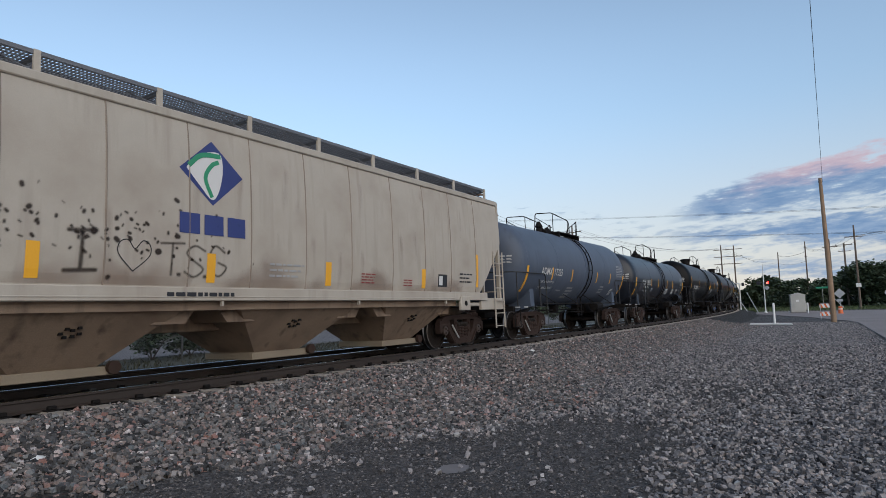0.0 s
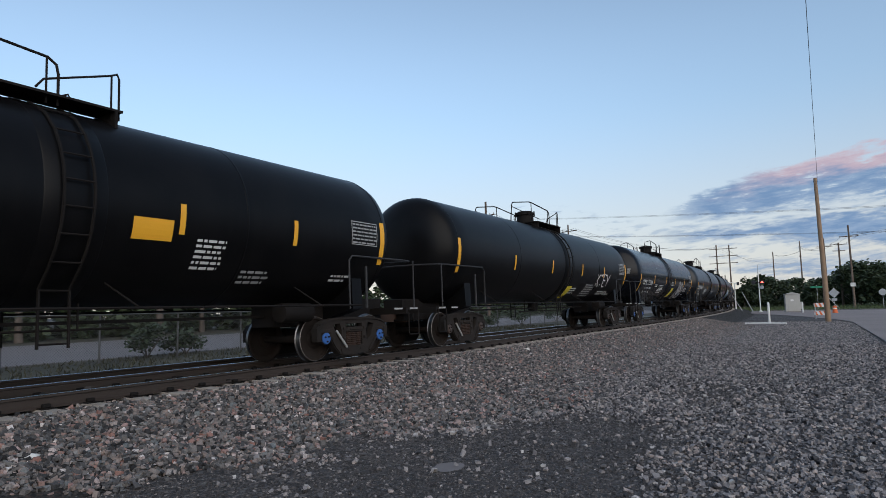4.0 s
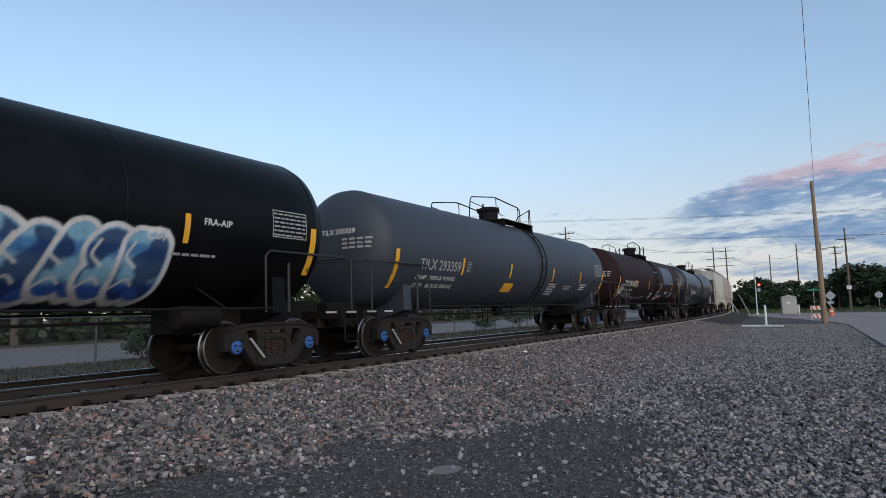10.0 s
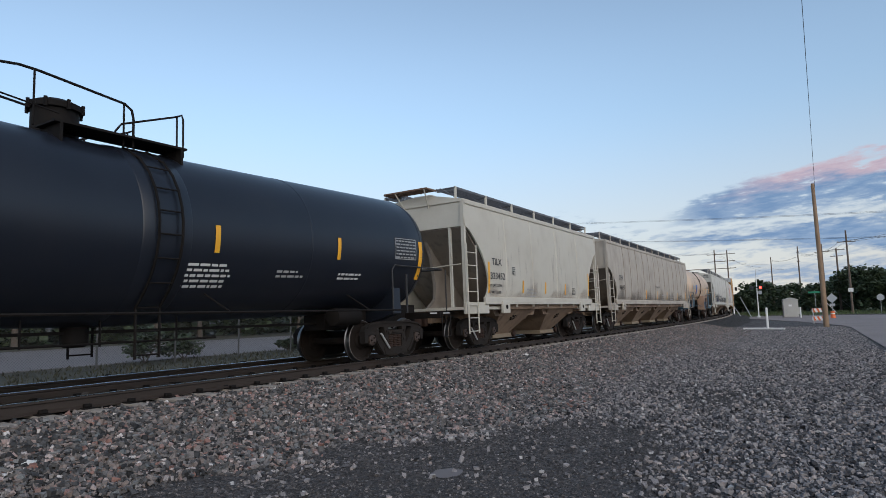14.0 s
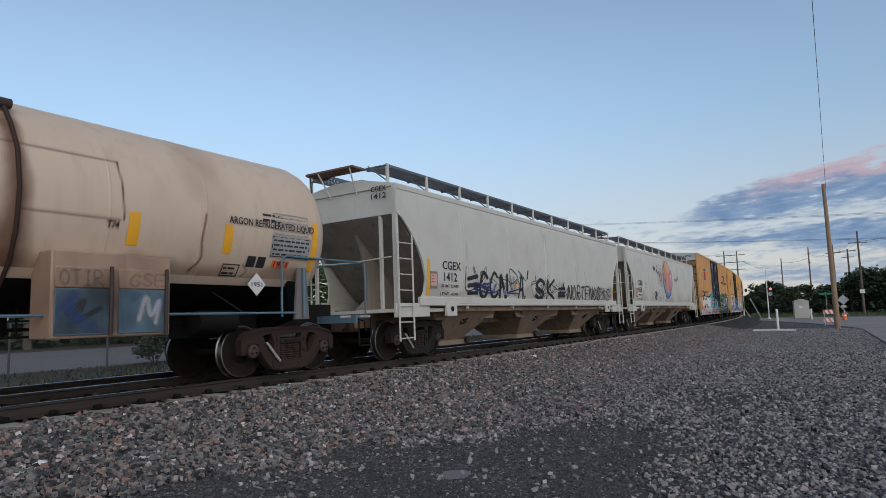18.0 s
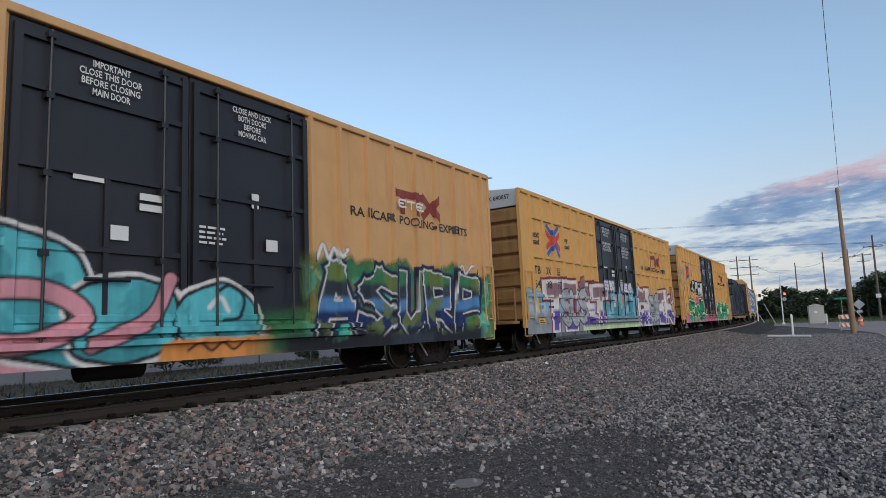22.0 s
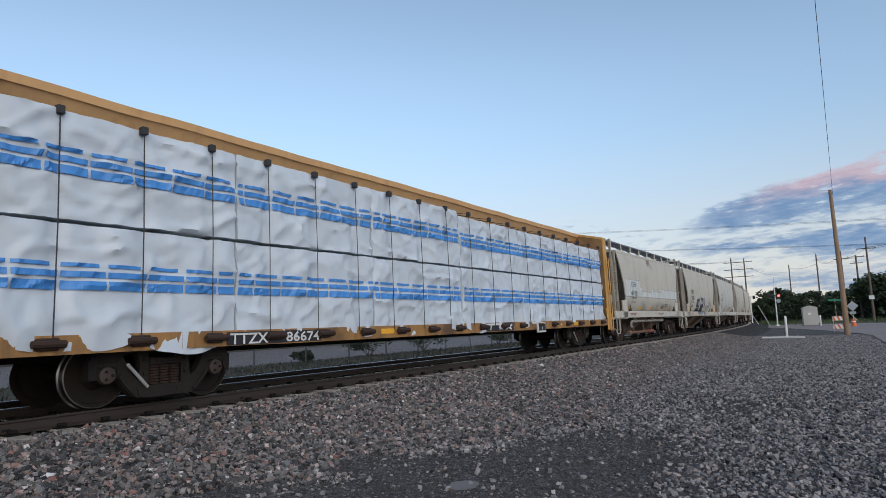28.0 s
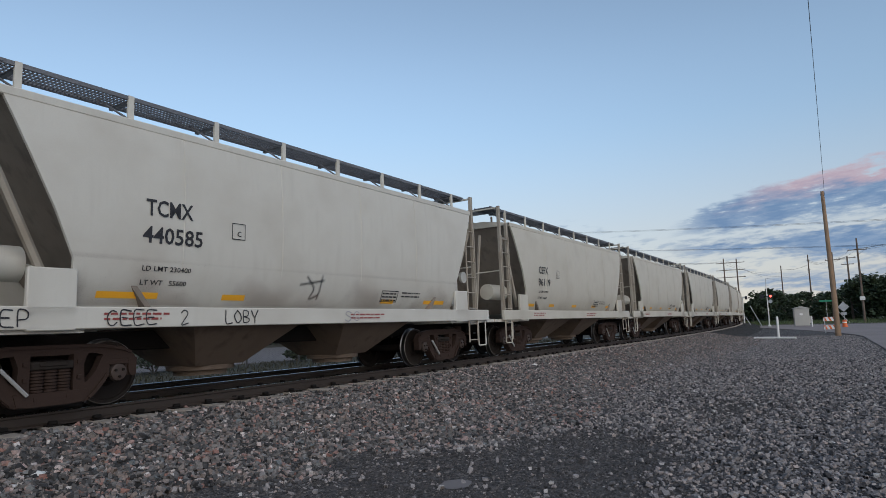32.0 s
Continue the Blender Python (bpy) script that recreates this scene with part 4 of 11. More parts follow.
def curl(pts, n=5):
    """Rounds a line of points."""
    P = [Vector(p) for p in pts]
    P = [P[0] * 2 - P[1]] + P + [P[-1] * 2 - P[-2]]
    out = []
    for i in range(1, len(P) - 2):
        a, b, c, d = P[i - 1:i + 3]
        for k in range(n):
            t = k / n
            out.append(tuple(0.5 * (2 * b + (c - a) * t + (2 * a - 5 * b + 4 * c - d) * t * t + (3 * b - a - 3 * c + d) * t ** 3)))
    out.append(tuple(P[-2]))
    return out


def blob(bm, pts, surf, lift, mi=0, grow=0.0):
    """A filled shape with a rounded outline, as a fan."""
    ring = curl(list(pts) + [pts[0]], 4)[:-1]
    cx, cz = sum(p[0] for p in ring) / len(ring), sum(p[1] for p in ring) / len(ring)
    vs = []
    for x, z in ring:
        d = Vector((x - cx, z - cz))
        d = d * (1 + grow / max(d.length, 0.05))
        u, v = cx + d.x, cz + d.y
        vs.append(bm.verts.new((u, surf(u, v) - lift, v)))
    c = bm.verts.new((cx, surf(cx, cz) - lift, cz))
    for i in range(len(vs)):
        bm.faces.new((c, vs[i], vs[(i + 1) % len(vs)])).material_index = mi


GLYPHS = {
    "S": [[(0.95, 0.85), (0.5, 1.0), (0.1, 0.75), (0.5, 0.5), (0.9, 0.25), (0.5, 0.0), (0.05, 0.15)]], "K": [[(0.1, 0), (0.15, 1)], [(0.95, 1.0), (0.2, 0.5), (0.95, 0.0)]], "N": [[(0.05, 0), (0.12, 1), (0.85, 0.0), (0.95, 1)]],
    "O": [[(0.5, 1), (0.1, 0.7), (0.1, 0.3), (0.5, 0.0), (0.9, 0.3), (0.9, 0.7), (0.5, 1)]], "R": [[(0.1, 0), (0.12, 1), (0.8, 0.9), (0.75, 0.55), (0.15, 0.45), (0.95, 0.0)]], "T": [[(0, 0.95), (1, 1)], [(0.5, 0.97), (0.5, 0)]],
    "E": [[(0.95, 1), (0.1, 0.95), (0.12, 0.05), (0.95, 0)], [(0.12, 0.5), (0.7, 0.52)]], "G": [[(0.95, 0.8), (0.5, 1), (0.1, 0.6), (0.15, 0.2), (0.6, 0.0), (0.95, 0.3), (0.6, 0.45)]], "C": [[(0.9, 0.85), (0.5, 1), (0.1, 0.6), (0.2, 0.15), (0.6, 0.0), (0.95, 0.2)]],
    "A": [[(0.0, 0), (0.5, 1), (1, 0)], [(0.2, 0.38), (0.8, 0.38)]], "M": [[(0.0, 0), (0.15, 1), (0.5, 0.35), (0.85, 1), (1, 0)]], "I": [[(0.2, 1), (0.8, 1)], [(0.5, 1), (0.5, 0)], [(0.2, 0), (0.8, 0)]],
    "H": [[(0.1, 0), (0.1, 1)], [(0.9, 0), (0.9, 1)], [(0.1, 0.5), (0.9, 0.5)]], "U": [[(0.1, 1), (0.1, 0.3), (0.5, 0.0), (0.9, 0.3), (0.9, 1)]], "P": [[(0.1, 0), (0.12, 1), (0.85, 0.9), (0.8, 0.5), (0.15, 0.42)]],
    "D": [[(0.1, 0), (0.12, 1), (0.75, 0.85), (0.92, 0.5), (0.7, 0.1), (0.1, 0)]], "Y": [[(0.0, 1), (0.5, 0.5), (1, 1)], [(0.5, 0.5), (0.5, 0)]], "B": [[(0.1, 0), (0.1, 1), (0.75, 0.9), (0.7, 0.58), (0.15, 0.52), (0.9, 0.35), (0.8, 0.05), (0.1, 0)]],
    "L": [[(0.1, 1), (0.15, 0.05), (0.95, 0)]], "X": [[(0, 0), (1, 1)], [(0, 1), (1, 0)]], "W": [[(0, 1), (0.25, 0), (0.5, 0.65), (0.75, 0), (1, 1)]], "F": [[(0.95, 1), (0.1, 0.97), (0.1, 0)], [(0.1, 0.5), (0.75, 0.52)]], "2": [[(0.1, 0.8), (0.5, 1), (0.9, 0.75), (0.1, 0.0), (0.95, 0.03)]],
    "=": [[(0, 0.75), (1, 0.8)], [(0, 0.45), (1, 0.5)], [(0, 0.15), (1, 0.2)]], "/": [[(0.2, 0), (0.8, 1.2)]], "~": [[(0, 0.3), (0.3, 0.7), (0.6, 0.3), (1.0, 0.75)]], "*": [[(0.2, 0.1), (0.9, 0.9)], [(0.1, 0.85), (0.95, 0.2)], [(0.5, 0.0), (0.55, 1.0)]],
}


def tag(car, word, x0, x1, z0, z1, surf, paint="black", w=0.05, seed=0, name="graffiti", label="", slant=0.0, lift=0.012):
    """A thin quick line of letters."""
    rng = random.Random(seed)
    bm = bm_new()
    cw = (x1 - x0) / len(word)
    for i, ch in enumerate(word):
        for ln in GLYPHS.get(ch, []):
            pts = [(x0 + (i + 0.08 + u * 0.84 + rng.uniform(-0.04, 0.04)) * cw + slant * v * (z1 - z0), z0 + (v + rng.uniform(-0.05, 0.05)) * (z1 - z0)) for u, v in ln]
            stroke(bm, curl(pts, 4) if len(pts) > 2 else pts, w * rng.uniform(0.8, 1.2), surf, lift)
    return part(name, bm, PAINTS[paint], car, label, smooth=0)


def scribble(car, x0, x1, z0, z1, surf, paint, n=6, w=0.03, seed=0, lift=0.010, name="graffiti"):
    rng = random.Random(seed)
    bm = bm_new()
    for k in range(n):
        pts = [(x0 + (x1 - x0) * min(1, max(0, (k + rng.uniform(-0.7, 1.7)) / n)), rng.uniform(z0, z1)) for _ in range(rng.randint(4, 6))]
        stroke(bm, curl(pts, 5), w * rng.uniform(0.6, 1.4), surf, lift + 0.0005 * k)
    return part(name, bm, PAINTS[paint], car, smooth=0)


# ---- ladders, rails, steps ----
def ladder(car, x0, x1, z0, z1, surf, material, step=0.38, stand=0.1, name="ladder", both=True):
    n = max(2, int((z1 - z0) / 0.25))
    for s in ((-1, 1) if both else (-1,)):
        made = None
        for x in (x0, x1):
            bm = bm_new()
            tube(bm, [(x, s * (-surf(x, z0 + (z1 - z0) * i / n) + stand), z0 + (z1 - z0) * i / n) for i in range(n + 1)], 0.022, 5)
            if made is None:
                made = part(name, bm, material, car)
            else:
                part("stile", bm, material, made)
        bm = bm_new()
        tube(bm, [(x0, 0, 0), (x1, 0, 0)], 0.014, 5)
        rung = shared("rung", bm, material)
        for i in range(int((z1 - z0) / step) + 1):
            z = z0 + 0.06 + i * step
            if z < z1:
                put("rung", rung, made, Matrix.Translation((0, s * (-surf(x0, z) + stand), z)))


def step_loop(car, x, w, z0, z1, y, material, name="stirrup_step"):
    for s in (-1, 1):
        bm = bm_new()
        tube(bm, [(x - w / 2, s * y, z1), (x - w / 2, s * y, z0 + 0.03), (x - w / 2 + 0.03, s * y, z0), (x + w / 2 - 0.03, s * y, z0), (x + w / 2, s * y, z0 + 0.03), (x + w / 2, s * y, z1)], 0.018, 6)
        part(name, bm, material, car)


# ---- tank cars ----
def head_bulge(r, R):
    """How far a dished tank head stands out at r of its radius: flat in the middle, with a tight knuckle."""
    return R * 0.44 * math.sqrt(max(0.0, 1 - min(1.0, r) ** 2.5))


def tank_car(label, tc, cyl, R, zc, body, stripes, lad, plat, man, paint_end=None, caps="brown", frame_look="dark", end_stripe=(-0.92, 0.06), mid=(-0.5, -0.02), letter=M_LETW, rail_h=0.6, walkway=True, mid_w=0.1, bar_look=None, dome=True, cap_r=0.33, rail_y=0.5):
    c = thing("tank_car", label, "tank car", "cars of the freight train")
    S = round_side(R, zc)
    prof = [(-cyl - head_bulge(r, R), R * r) for r in (0.03, 0.2, 0.4, 0.58, 0.72, 0.84, 0.92, 0.975)] + [(-cyl, R), (-cyl + 0.6, R)]
    n = 6
    prof += [(-cyl + 0.6 + (2 * cyl - 1.2) * i / n, R) for i in range(1, n)]
    prof += [(-a, r) for a, r in prof[:10][::-1]]
    bm = bm_new()
    lathe(bm, prof, 56, at=(0, 0, zc))
    part("tank", tidy(bm), body, c, smooth=35)
    for x in (-cyl + 0.02, -cyl / 2, 0.9, cyl / 2, cyl - 0.02):
        bm = bm_new()
        lathe(bm, [(x - 0.02, R + 0.001), (x - 0.012, R + 0.005), (x + 0.012, R + 0.005), (x + 0.02, R + 0.001)], 56, at=(0, 0, zc))
        part("weld_band", tidy(bm), body, c)
    half = tc / 2 + 2.2
    for s in (-1, 1):
        bm = bm_new()
        box(bm, min(s * (tc / 2 - 1.6), s * (half - 0.25)), max(s * (tc / 2 - 1.6), s * (half - 0.25)), -0.33, 0.33, 0.72, zc - R + 0.16, bevel=0.02)
        part("stub_sill", bm, M_IRON, c)
        bm = bm_new()
        x = s * tc / 2
        arcp = [(-R * 0.78, zc - R * 0.62)] + [(R * math.sin(radians(a)), zc - R * math.cos(radians(a)) + 0.0) for a in range(-50, 51, 10)] + [(R * 0.78, zc - R * 0.62), (R * 0.8, 1.05), (0.45, 0.86), (-0.45, 0.86), (-R * 0.8, 1.05)]
        slab(bm, arcp, x - 0.16, x + 0.16, "yz")
        part("saddle", tidy(bm), body if walkway else M_BLACK, c)
        e = s * (half - 0.42)
        bm = bm_new()
        box(bm, e - 0.28, e + 0.2, -1.42, 1.42, 0.99, 1.06)
        box(bm, e - 0.28, e - 0.22, -1.42, 1.42, 0.90, 0.99)
        plt = part("end_platform", bm, bar_look or M_IRON, c)
        bm = bm_new()
        for k in range(2):
            box(bm, e + 0.02 - 0.62 * s * k - 0.16, e + 0.02 - 0.62 * s * k + 0.16, -1.428, -1.424, 1.008, 1.046)
        part("white_marking", bm, M_LETG, plt, "white reflective dashes")
        # handrail round the end, uprights and steps
        for q in (-1, 1):
            bm = bm_new()
            y = q * 1.45
            xi = s * (tc / 2 - 0.55)
            pts = [(xi, y, 1.05), (xi, y, 2.05), (xi + s * 0.1, y, 2.15), (e - s * 0.35, y, 2.15), (e - s * 0.02, y * 0.93, 2.15), (e + s * 0.1, y * 0.55, 2.17), (e + s * 0.1, 0, 2.18)]
            tube(bm, pts, 0.022, 6)
            part("handrail", bm, bar_look or M_RAILING, c)
            for px, pz, pr in ((e, 2.15, 0.02), (xi + s * 0.55, 1.95, 0.03)):
                bm = bm_new()
                tube(bm, [(px, y, 1.05), (px, y, pz)], pr, 6)
                part("handrail_post", bm, bar_look or M_RAILING, c)
        step_loop(c, e, 0.4, 0.42, 1.0, 1.43, M_IRON)
    # long side bars with their stays
    for q in (-1, 1):
        bm = bm_new()
        tube(bm, [(-tc / 2 + 0.2, q * 1.46, 1.12), (tc / 2 - 0.2, q * 1.46, 1.12)], 0.022, 6)
        bar = part("side_bar", bm, bar_look or M_IRON, c)
        for k in range(4):
            x = -tc / 2 + 1.4 + k * (tc - 2.8) / 3
            bm = bm_new()
            tube(bm, [(x, q * 1.46, 1.12), (x - 0.25, q * (-S(0, 1.5) - 0.005), 1.5)], 0.014, 5)
            part("stay", bm, M_IRON, bar)
    # brake gear under the belly
    bm = bm_new()
    box(bm, -tc / 2 + 1.6, tc / 2 - 1.6, -0.06, 0.02, zc - R - 0.22, zc - R - 0.17)
    part("brake_rod", bm, M_IRON, c)
    bm = bm_new()
    for x in (-1.8, -0.9, 0.2, 1.5):
        box(bm, x, x + 0.02, -0.52, -0.49, zc - R - 0.3, zc - R + 0.1)
    tube(bm, [(-2.2, -0.5, zc - R - 0.3), (2.3, -0.5, zc - R - 0.3)], 0.02, 6)
    part("brake_pipe", bm, M_IRON, c)
    bm = bm_new()
    lathe(bm, [(tc / 2 - 1.95, 0.05), (tc / 2 - 1.93, 0.19), (tc / 2 - 1.15, 0.19), (tc / 2 - 1.13, 0.05)], 16, at=(0, -0.85, 1.0))
    part("air_reservoir", tidy(bm), M_IRON, c)
    bm = bm_new()
    lathe(bm, [(zc - R - 0.3, 0.14), (zc - R - 0.26, 0.2), (zc - R + 0.08, 0.2)], 14, axis="z", at=(0.1, 0, 0))
    part("bottom_outlet", tidy(bm), M_IRON, c)
    # platform, manway and railing on top
    p0, p1 = plat
    zt = zc + R
    if dome:
        bm = bm_new()
        lathe(bm, [(zt - 0.1, cap_r), (zt + 0.4, cap_r), (zt + 0.41, cap_r + 0.05), (zt + 0.5, cap_r + 0.05), (zt + 0.56, cap_r * 0.8)], 24, axis="z", at=(man, 0, 0))
        mw = part("manway", tidy(bm), M_IRON, c)
        bm = bm_new()
        for k in range(8):
            a = k * math.tau / 8
            box(bm, man + (cap_r + 0.06) * math.cos(a) - 0.02, man + (cap_r + 0.06) * math.cos(a) + 0.02, (cap_r + 0.06) * math.sin(a) - 0.02, (cap_r + 0.06) * math.sin(a) + 0.02, zt + 0.38, zt + 0.53)
        tagged(part("lid_bolts", bm, M_IRON, mw), kind="stuff")
    elif walkway:
        bm = bm_new()
        for k, (dx, hh) in enumerate(((-0.55, 0.42), (-0.2, 0.3), (0.0, 0.36), (0.25, 0.26), (0.4, 0.22))):
            lathe(bm, [(zt - 0.04, 0.13), (zt + hh * 0.4, 0.1), (zt + hh * 0.5, 0.16), (zt + hh, 0.06)], 12, axis="z", at=(man + dx, -0.15 + 0.1 * (k % 3), 0))
        box(bm, man - 0.45, man + 0.5, -0.4, 0.4, zt - 0.06, zt + 0.1, bevel=0.03)
        part("valve_housing", tidy(bm), M_IRON, c)
    if walkway:
        bm = bm_new()
        k0 = p0 + (p1 - p0) * 0.45
        box(bm, k0, p1, -rail_y - 0.12, -0.3, zt + 0.0, zt + 0.035)
        box(bm, k0, p1, 0.3, rail_y + 0.12, zt + 0.0, zt + 0.035)
        for x in (k0 + 0.1, p1 - 0.1):
            box(bm, x - 0.02, x + 0.02, -rail_y - 0.12, rail_y + 0.12, zt - 0.3, zt + 0.01)
        part("platform", bm, M_IRON, c)
    for q in (-1, 1) if walkway else ():
        bm = bm_new()
        y = q * rail_y
        rz = zt + rail_h
        ma = p0 + (p1 - p0) * 0.38
        tube(bm, [(p0, y * 0.9, zt - 0.28), (p0, y, rz - 0.28), (p0 + 0.1, y, rz - 0.2), (ma - 0.15, y, rz), (ma + 0.1, y, rz), (p1 - 1.05, y, rz - 0.12), (p1 - 0.93, y, rz - 0.2), (p1 - 0.9, y, rz - 0.34), (p1 - 0.9, y, zt - 0.1)], 0.02, 6)
        part("safety_rail", bm, M_IRON, c)
        bm = bm_new()
        tube(bm, [(p0, y, rz - 0.36), (man - 0.3, y, zt + 0.16)], 0.014, 5)
        part("slanting_rail", bm, M_IRON, c)
        bm = bm_new()
        tube(bm, [(p1 - 1.2, y, zt + 0.1), (p1 - 1.1, y, zt + 0.24), (p1 - 0.15, y, rz - 0.12), (p1 - 0.03, y, rz - 0.06), (p1, y, rz - 0.14), (p1, y, zt - 0.1)], 0.018, 5)
        part("lower_rail", bm, M_IRON, c)
        for px, ph in ((ma + 0.05, rz), (p1 - 0.12, rz - 0.1), (p1 - 1.06, rz - 0.13)):
            bm = bm_new()
            tube(bm, [(px, y, zt - 0.1), (px, y, ph)], 0.016, 5)
            part("rail_post", bm, M_IRON, c)
    # the ladder over the side, on its band
    if walkway:
        ladder(c, lad - 0.2, lad + 0.2, 0.6, zc + R * 0.95, lambda x, z: S(x, max(zc - R * 0.8, z)), M_IRON, 0.36, 0.07)
        bm = bm_new()
        lathe(bm, [(lad - 0.42, R), (lad - 0.4, R + 0.012), (lad + 0.4, R + 0.012), (lad + 0.42, R)], 56, at=(0, 0, zc))
        part("jacket_band", tidy(bm), body, c)
    # marks
    strips(c, (-cyl + 0.06, cyl - 0.06), zc + end_stripe[0], zc + end_stripe[1], S, 0.15)
    strips(c, stripes, zc + mid[0], zc + mid[1], S, mid_w)
    notice(c, cyl - 1.1, cyl - 0.25, zc - 0.25, zc + 0.25, S, M_LETG, 0.02, 3)
    bogie(c, -tc / 2, caps, frame_look)
    bogie(c, tc / 2, caps, frame_look)
    ends(c, half)
    return c, S


def head_marks(c, cyl, R, zc, text, material=M_LETW):
    """The number again, small, on the leading head."""
    def on_head(y, z):
        return -cyl - head_bulge(math.hypot(y, z - zc) / R, R) - 0.016
    ob = letters("head_number", text, -0.62, 0.35, zc + 0.35, 0.13, flat_side(0), material, c)
    for v in ob.data.vertices:
        y, z = -v.co.x - 0.35, v.co.z
        v.co = (on_head(y, z), y, z)
    bm = bm_new()
    rng = random.Random(5)
    for k in range(3):
        for j in range(4):
            y0 = -0.35 - 0.2 * j
            z = zc + 0.18 - 0.1 * k
            vs = [bm.verts.new((on_head(y, zz), y, zz)) for y, zz in ((y0, z), (y0 - rng.uniform(0.08, 0.17), z), (y0 - 0.16, z - 0.05), (y0, z - 0.05))]
            bm.faces.new(vs)
    tagged(part("small_print", bm, M_LETG, c, smooth=0), kind="stuff")

# ---- covered hoppers ----
def running_board(c, x0, x1, y0, y1, z, post_z, posts, dark, light, brackets=True):
    """The see-through walkway along the roof, on posts."""
    bm = bm_new()
    for y in (y0, y1):
        box(bm, x0, x1, y - 0.012, y + 0.012, z - 0.03, z + 0.03)
    n = int((x1 - x0) / (0.055 if y0 < 0 else 0.12))
    for i in range(n + 1):
        x = x0 + (x1 - x0) * i / n
        box(bm, x - 0.004, x + 0.004, y0, y1, z - 0.008, z + 0.014)
    for k in range(1, 6):
        y = y0 + (y1 - y0) * k / 6
        box(bm, x0, x1, y - 0.005, y + 0.005, z - 0.006, z + 0.018)
    rb = part("running_board", bm, dark, c, "grey see-through steel walkway", smooth=0)
    ye = y0 if abs(y0) > abs(y1) else y1
    for x in posts:
        bm = bm_new()
        box(bm, x - 0.045, x + 0.045, ye - 0.02, ye + 0.02, post_z, z + 0.035)
        part("post", bm, light, rb)
        if brackets:
            bm = bm_new()
            box(bm, x - 0.03, x + 0.03, min(y0, y1), max(y0, y1), z - 0.07, z - 0.03)
            tube(bm, [(x - 0.35, (y0 + y1) / 2, z - 0.05), (x + 0.02, ye, post_z + 0.1)], 0.018, 5)
            part("bracket", bm, dark, rb)


def side_sheet(c, zs, ws, left, right, material, nx=14):
    """Both curved side sheets: zs heights, ws half-widths, left(z) and right(z) the ends."""
    for s in (-1, 1):
        bm = bm_new()
        rows = []
        for z, w in zip(zs, ws):
            a, b = left(z), right(z)
            rows.append([bm.verts.new((a + (b - a) * i / nx, s * w, z)) for i in range(nx + 1)])
        for A, C in zip(rows, rows[1:]):
            for i in range(nx):
                bm.faces.new((A[i], A[i + 1], C[i + 1], C[i]))
        # the sheet's own thickness, turned in
        inner = [[bm.verts.new(v.co - Vector((0, s * 0.05, 0))) for v in r] for r in rows]
        for A, C in ((rows[0], inner[0]), (inner[-1], rows[-1]), ([r[0] for r in inner], [r[0] for r in rows]), ([r[-1] for r in rows], [r[-1] for r in inner])):
            for i in range(len(A) - 1):
                bm.faces.new((A[i], A[i + 1], C[i + 1], C[i]))
        part("side_sheet", tidy(bm), material, c, smooth=50)


def bay(c, xc, top, bot, z0, z1, wt, wb, material, gate=True, name="hopper_bay"):
    """One discharge funnel under the car, with its outlet gate."""
    bm = bm_new()
    T = [bm.verts.new((xc + x, y, z1)) for x, y in ((-top / 2, -wt), (top / 2, -wt), (top / 2, wt), (-top / 2, wt))]
    B = [bm.verts.new((xc + x, y, z0)) for x, y in ((-bot / 2, -wb), (bot / 2, -wb), (bot / 2, wb), (-bot / 2, wb))]
    for i in range(4):
        bm.faces.new((T[i], T[(i + 1) % 4], B[(i + 1) % 4], B[i]))
    bm.faces.new(B[::-1])
    bm.faces.new(T)
    b = part(name, tidy(bm), material, c, smooth=0)
    if gate:
        bm = bm_new()
        box(bm, xc - bot / 2 - 0.1, xc + bot / 2 + 0.25, -wb - 0.06, wb + 0.06, z0 - 0.13, z0 + 0.005, bevel=0.01)
        part("outlet_gate", bm, M_GATE, b, "pale dusty outlet gate")
        bm = bm_new()
        tube(bm, [(xc + bot / 2 + 0.2, -wb - 0.1, z0 - 0.02), (xc + bot / 2 + 0.2, wb + 0.1, z0 - 0.02)], 0.03, 6)
        lathe(bm, [(-wb - 0.16, 0.1), (-wb - 0.08, 0.1)], 12, axis="y", at=(xc + bot / 2 + 0.2, 0, z0 - 0.02))
        part("gate_crank", tidy(bm), M_RUSTY, b)
        bm = bm_new()
        t = 0.45
        x, y, z = xc - 0.05, -wt + (wt - wb) * t - 0.03, z1 + (z0 - z1) * t
        slope = (wt - wb) / (z1 - z0)
        for dx, dz in ((-0.12, 0.0), (-0.06, 0.06), (0.02, 0.04), (0.1, 0.07), (0.05, -0.04), (-0.05, -0.05), (0.13, -0.01)):
            yy = y + 0.01 - dz * slope
            box(bm, x + dx - 0.025, x + dx + 0.025, yy - 0.02, yy + 0.04, z + dz - 0.02, z + dz + 0.02)
        tagged(part("bracket_bolts", tidy(bm), M_IRON, b), kind="stuff")
    return b


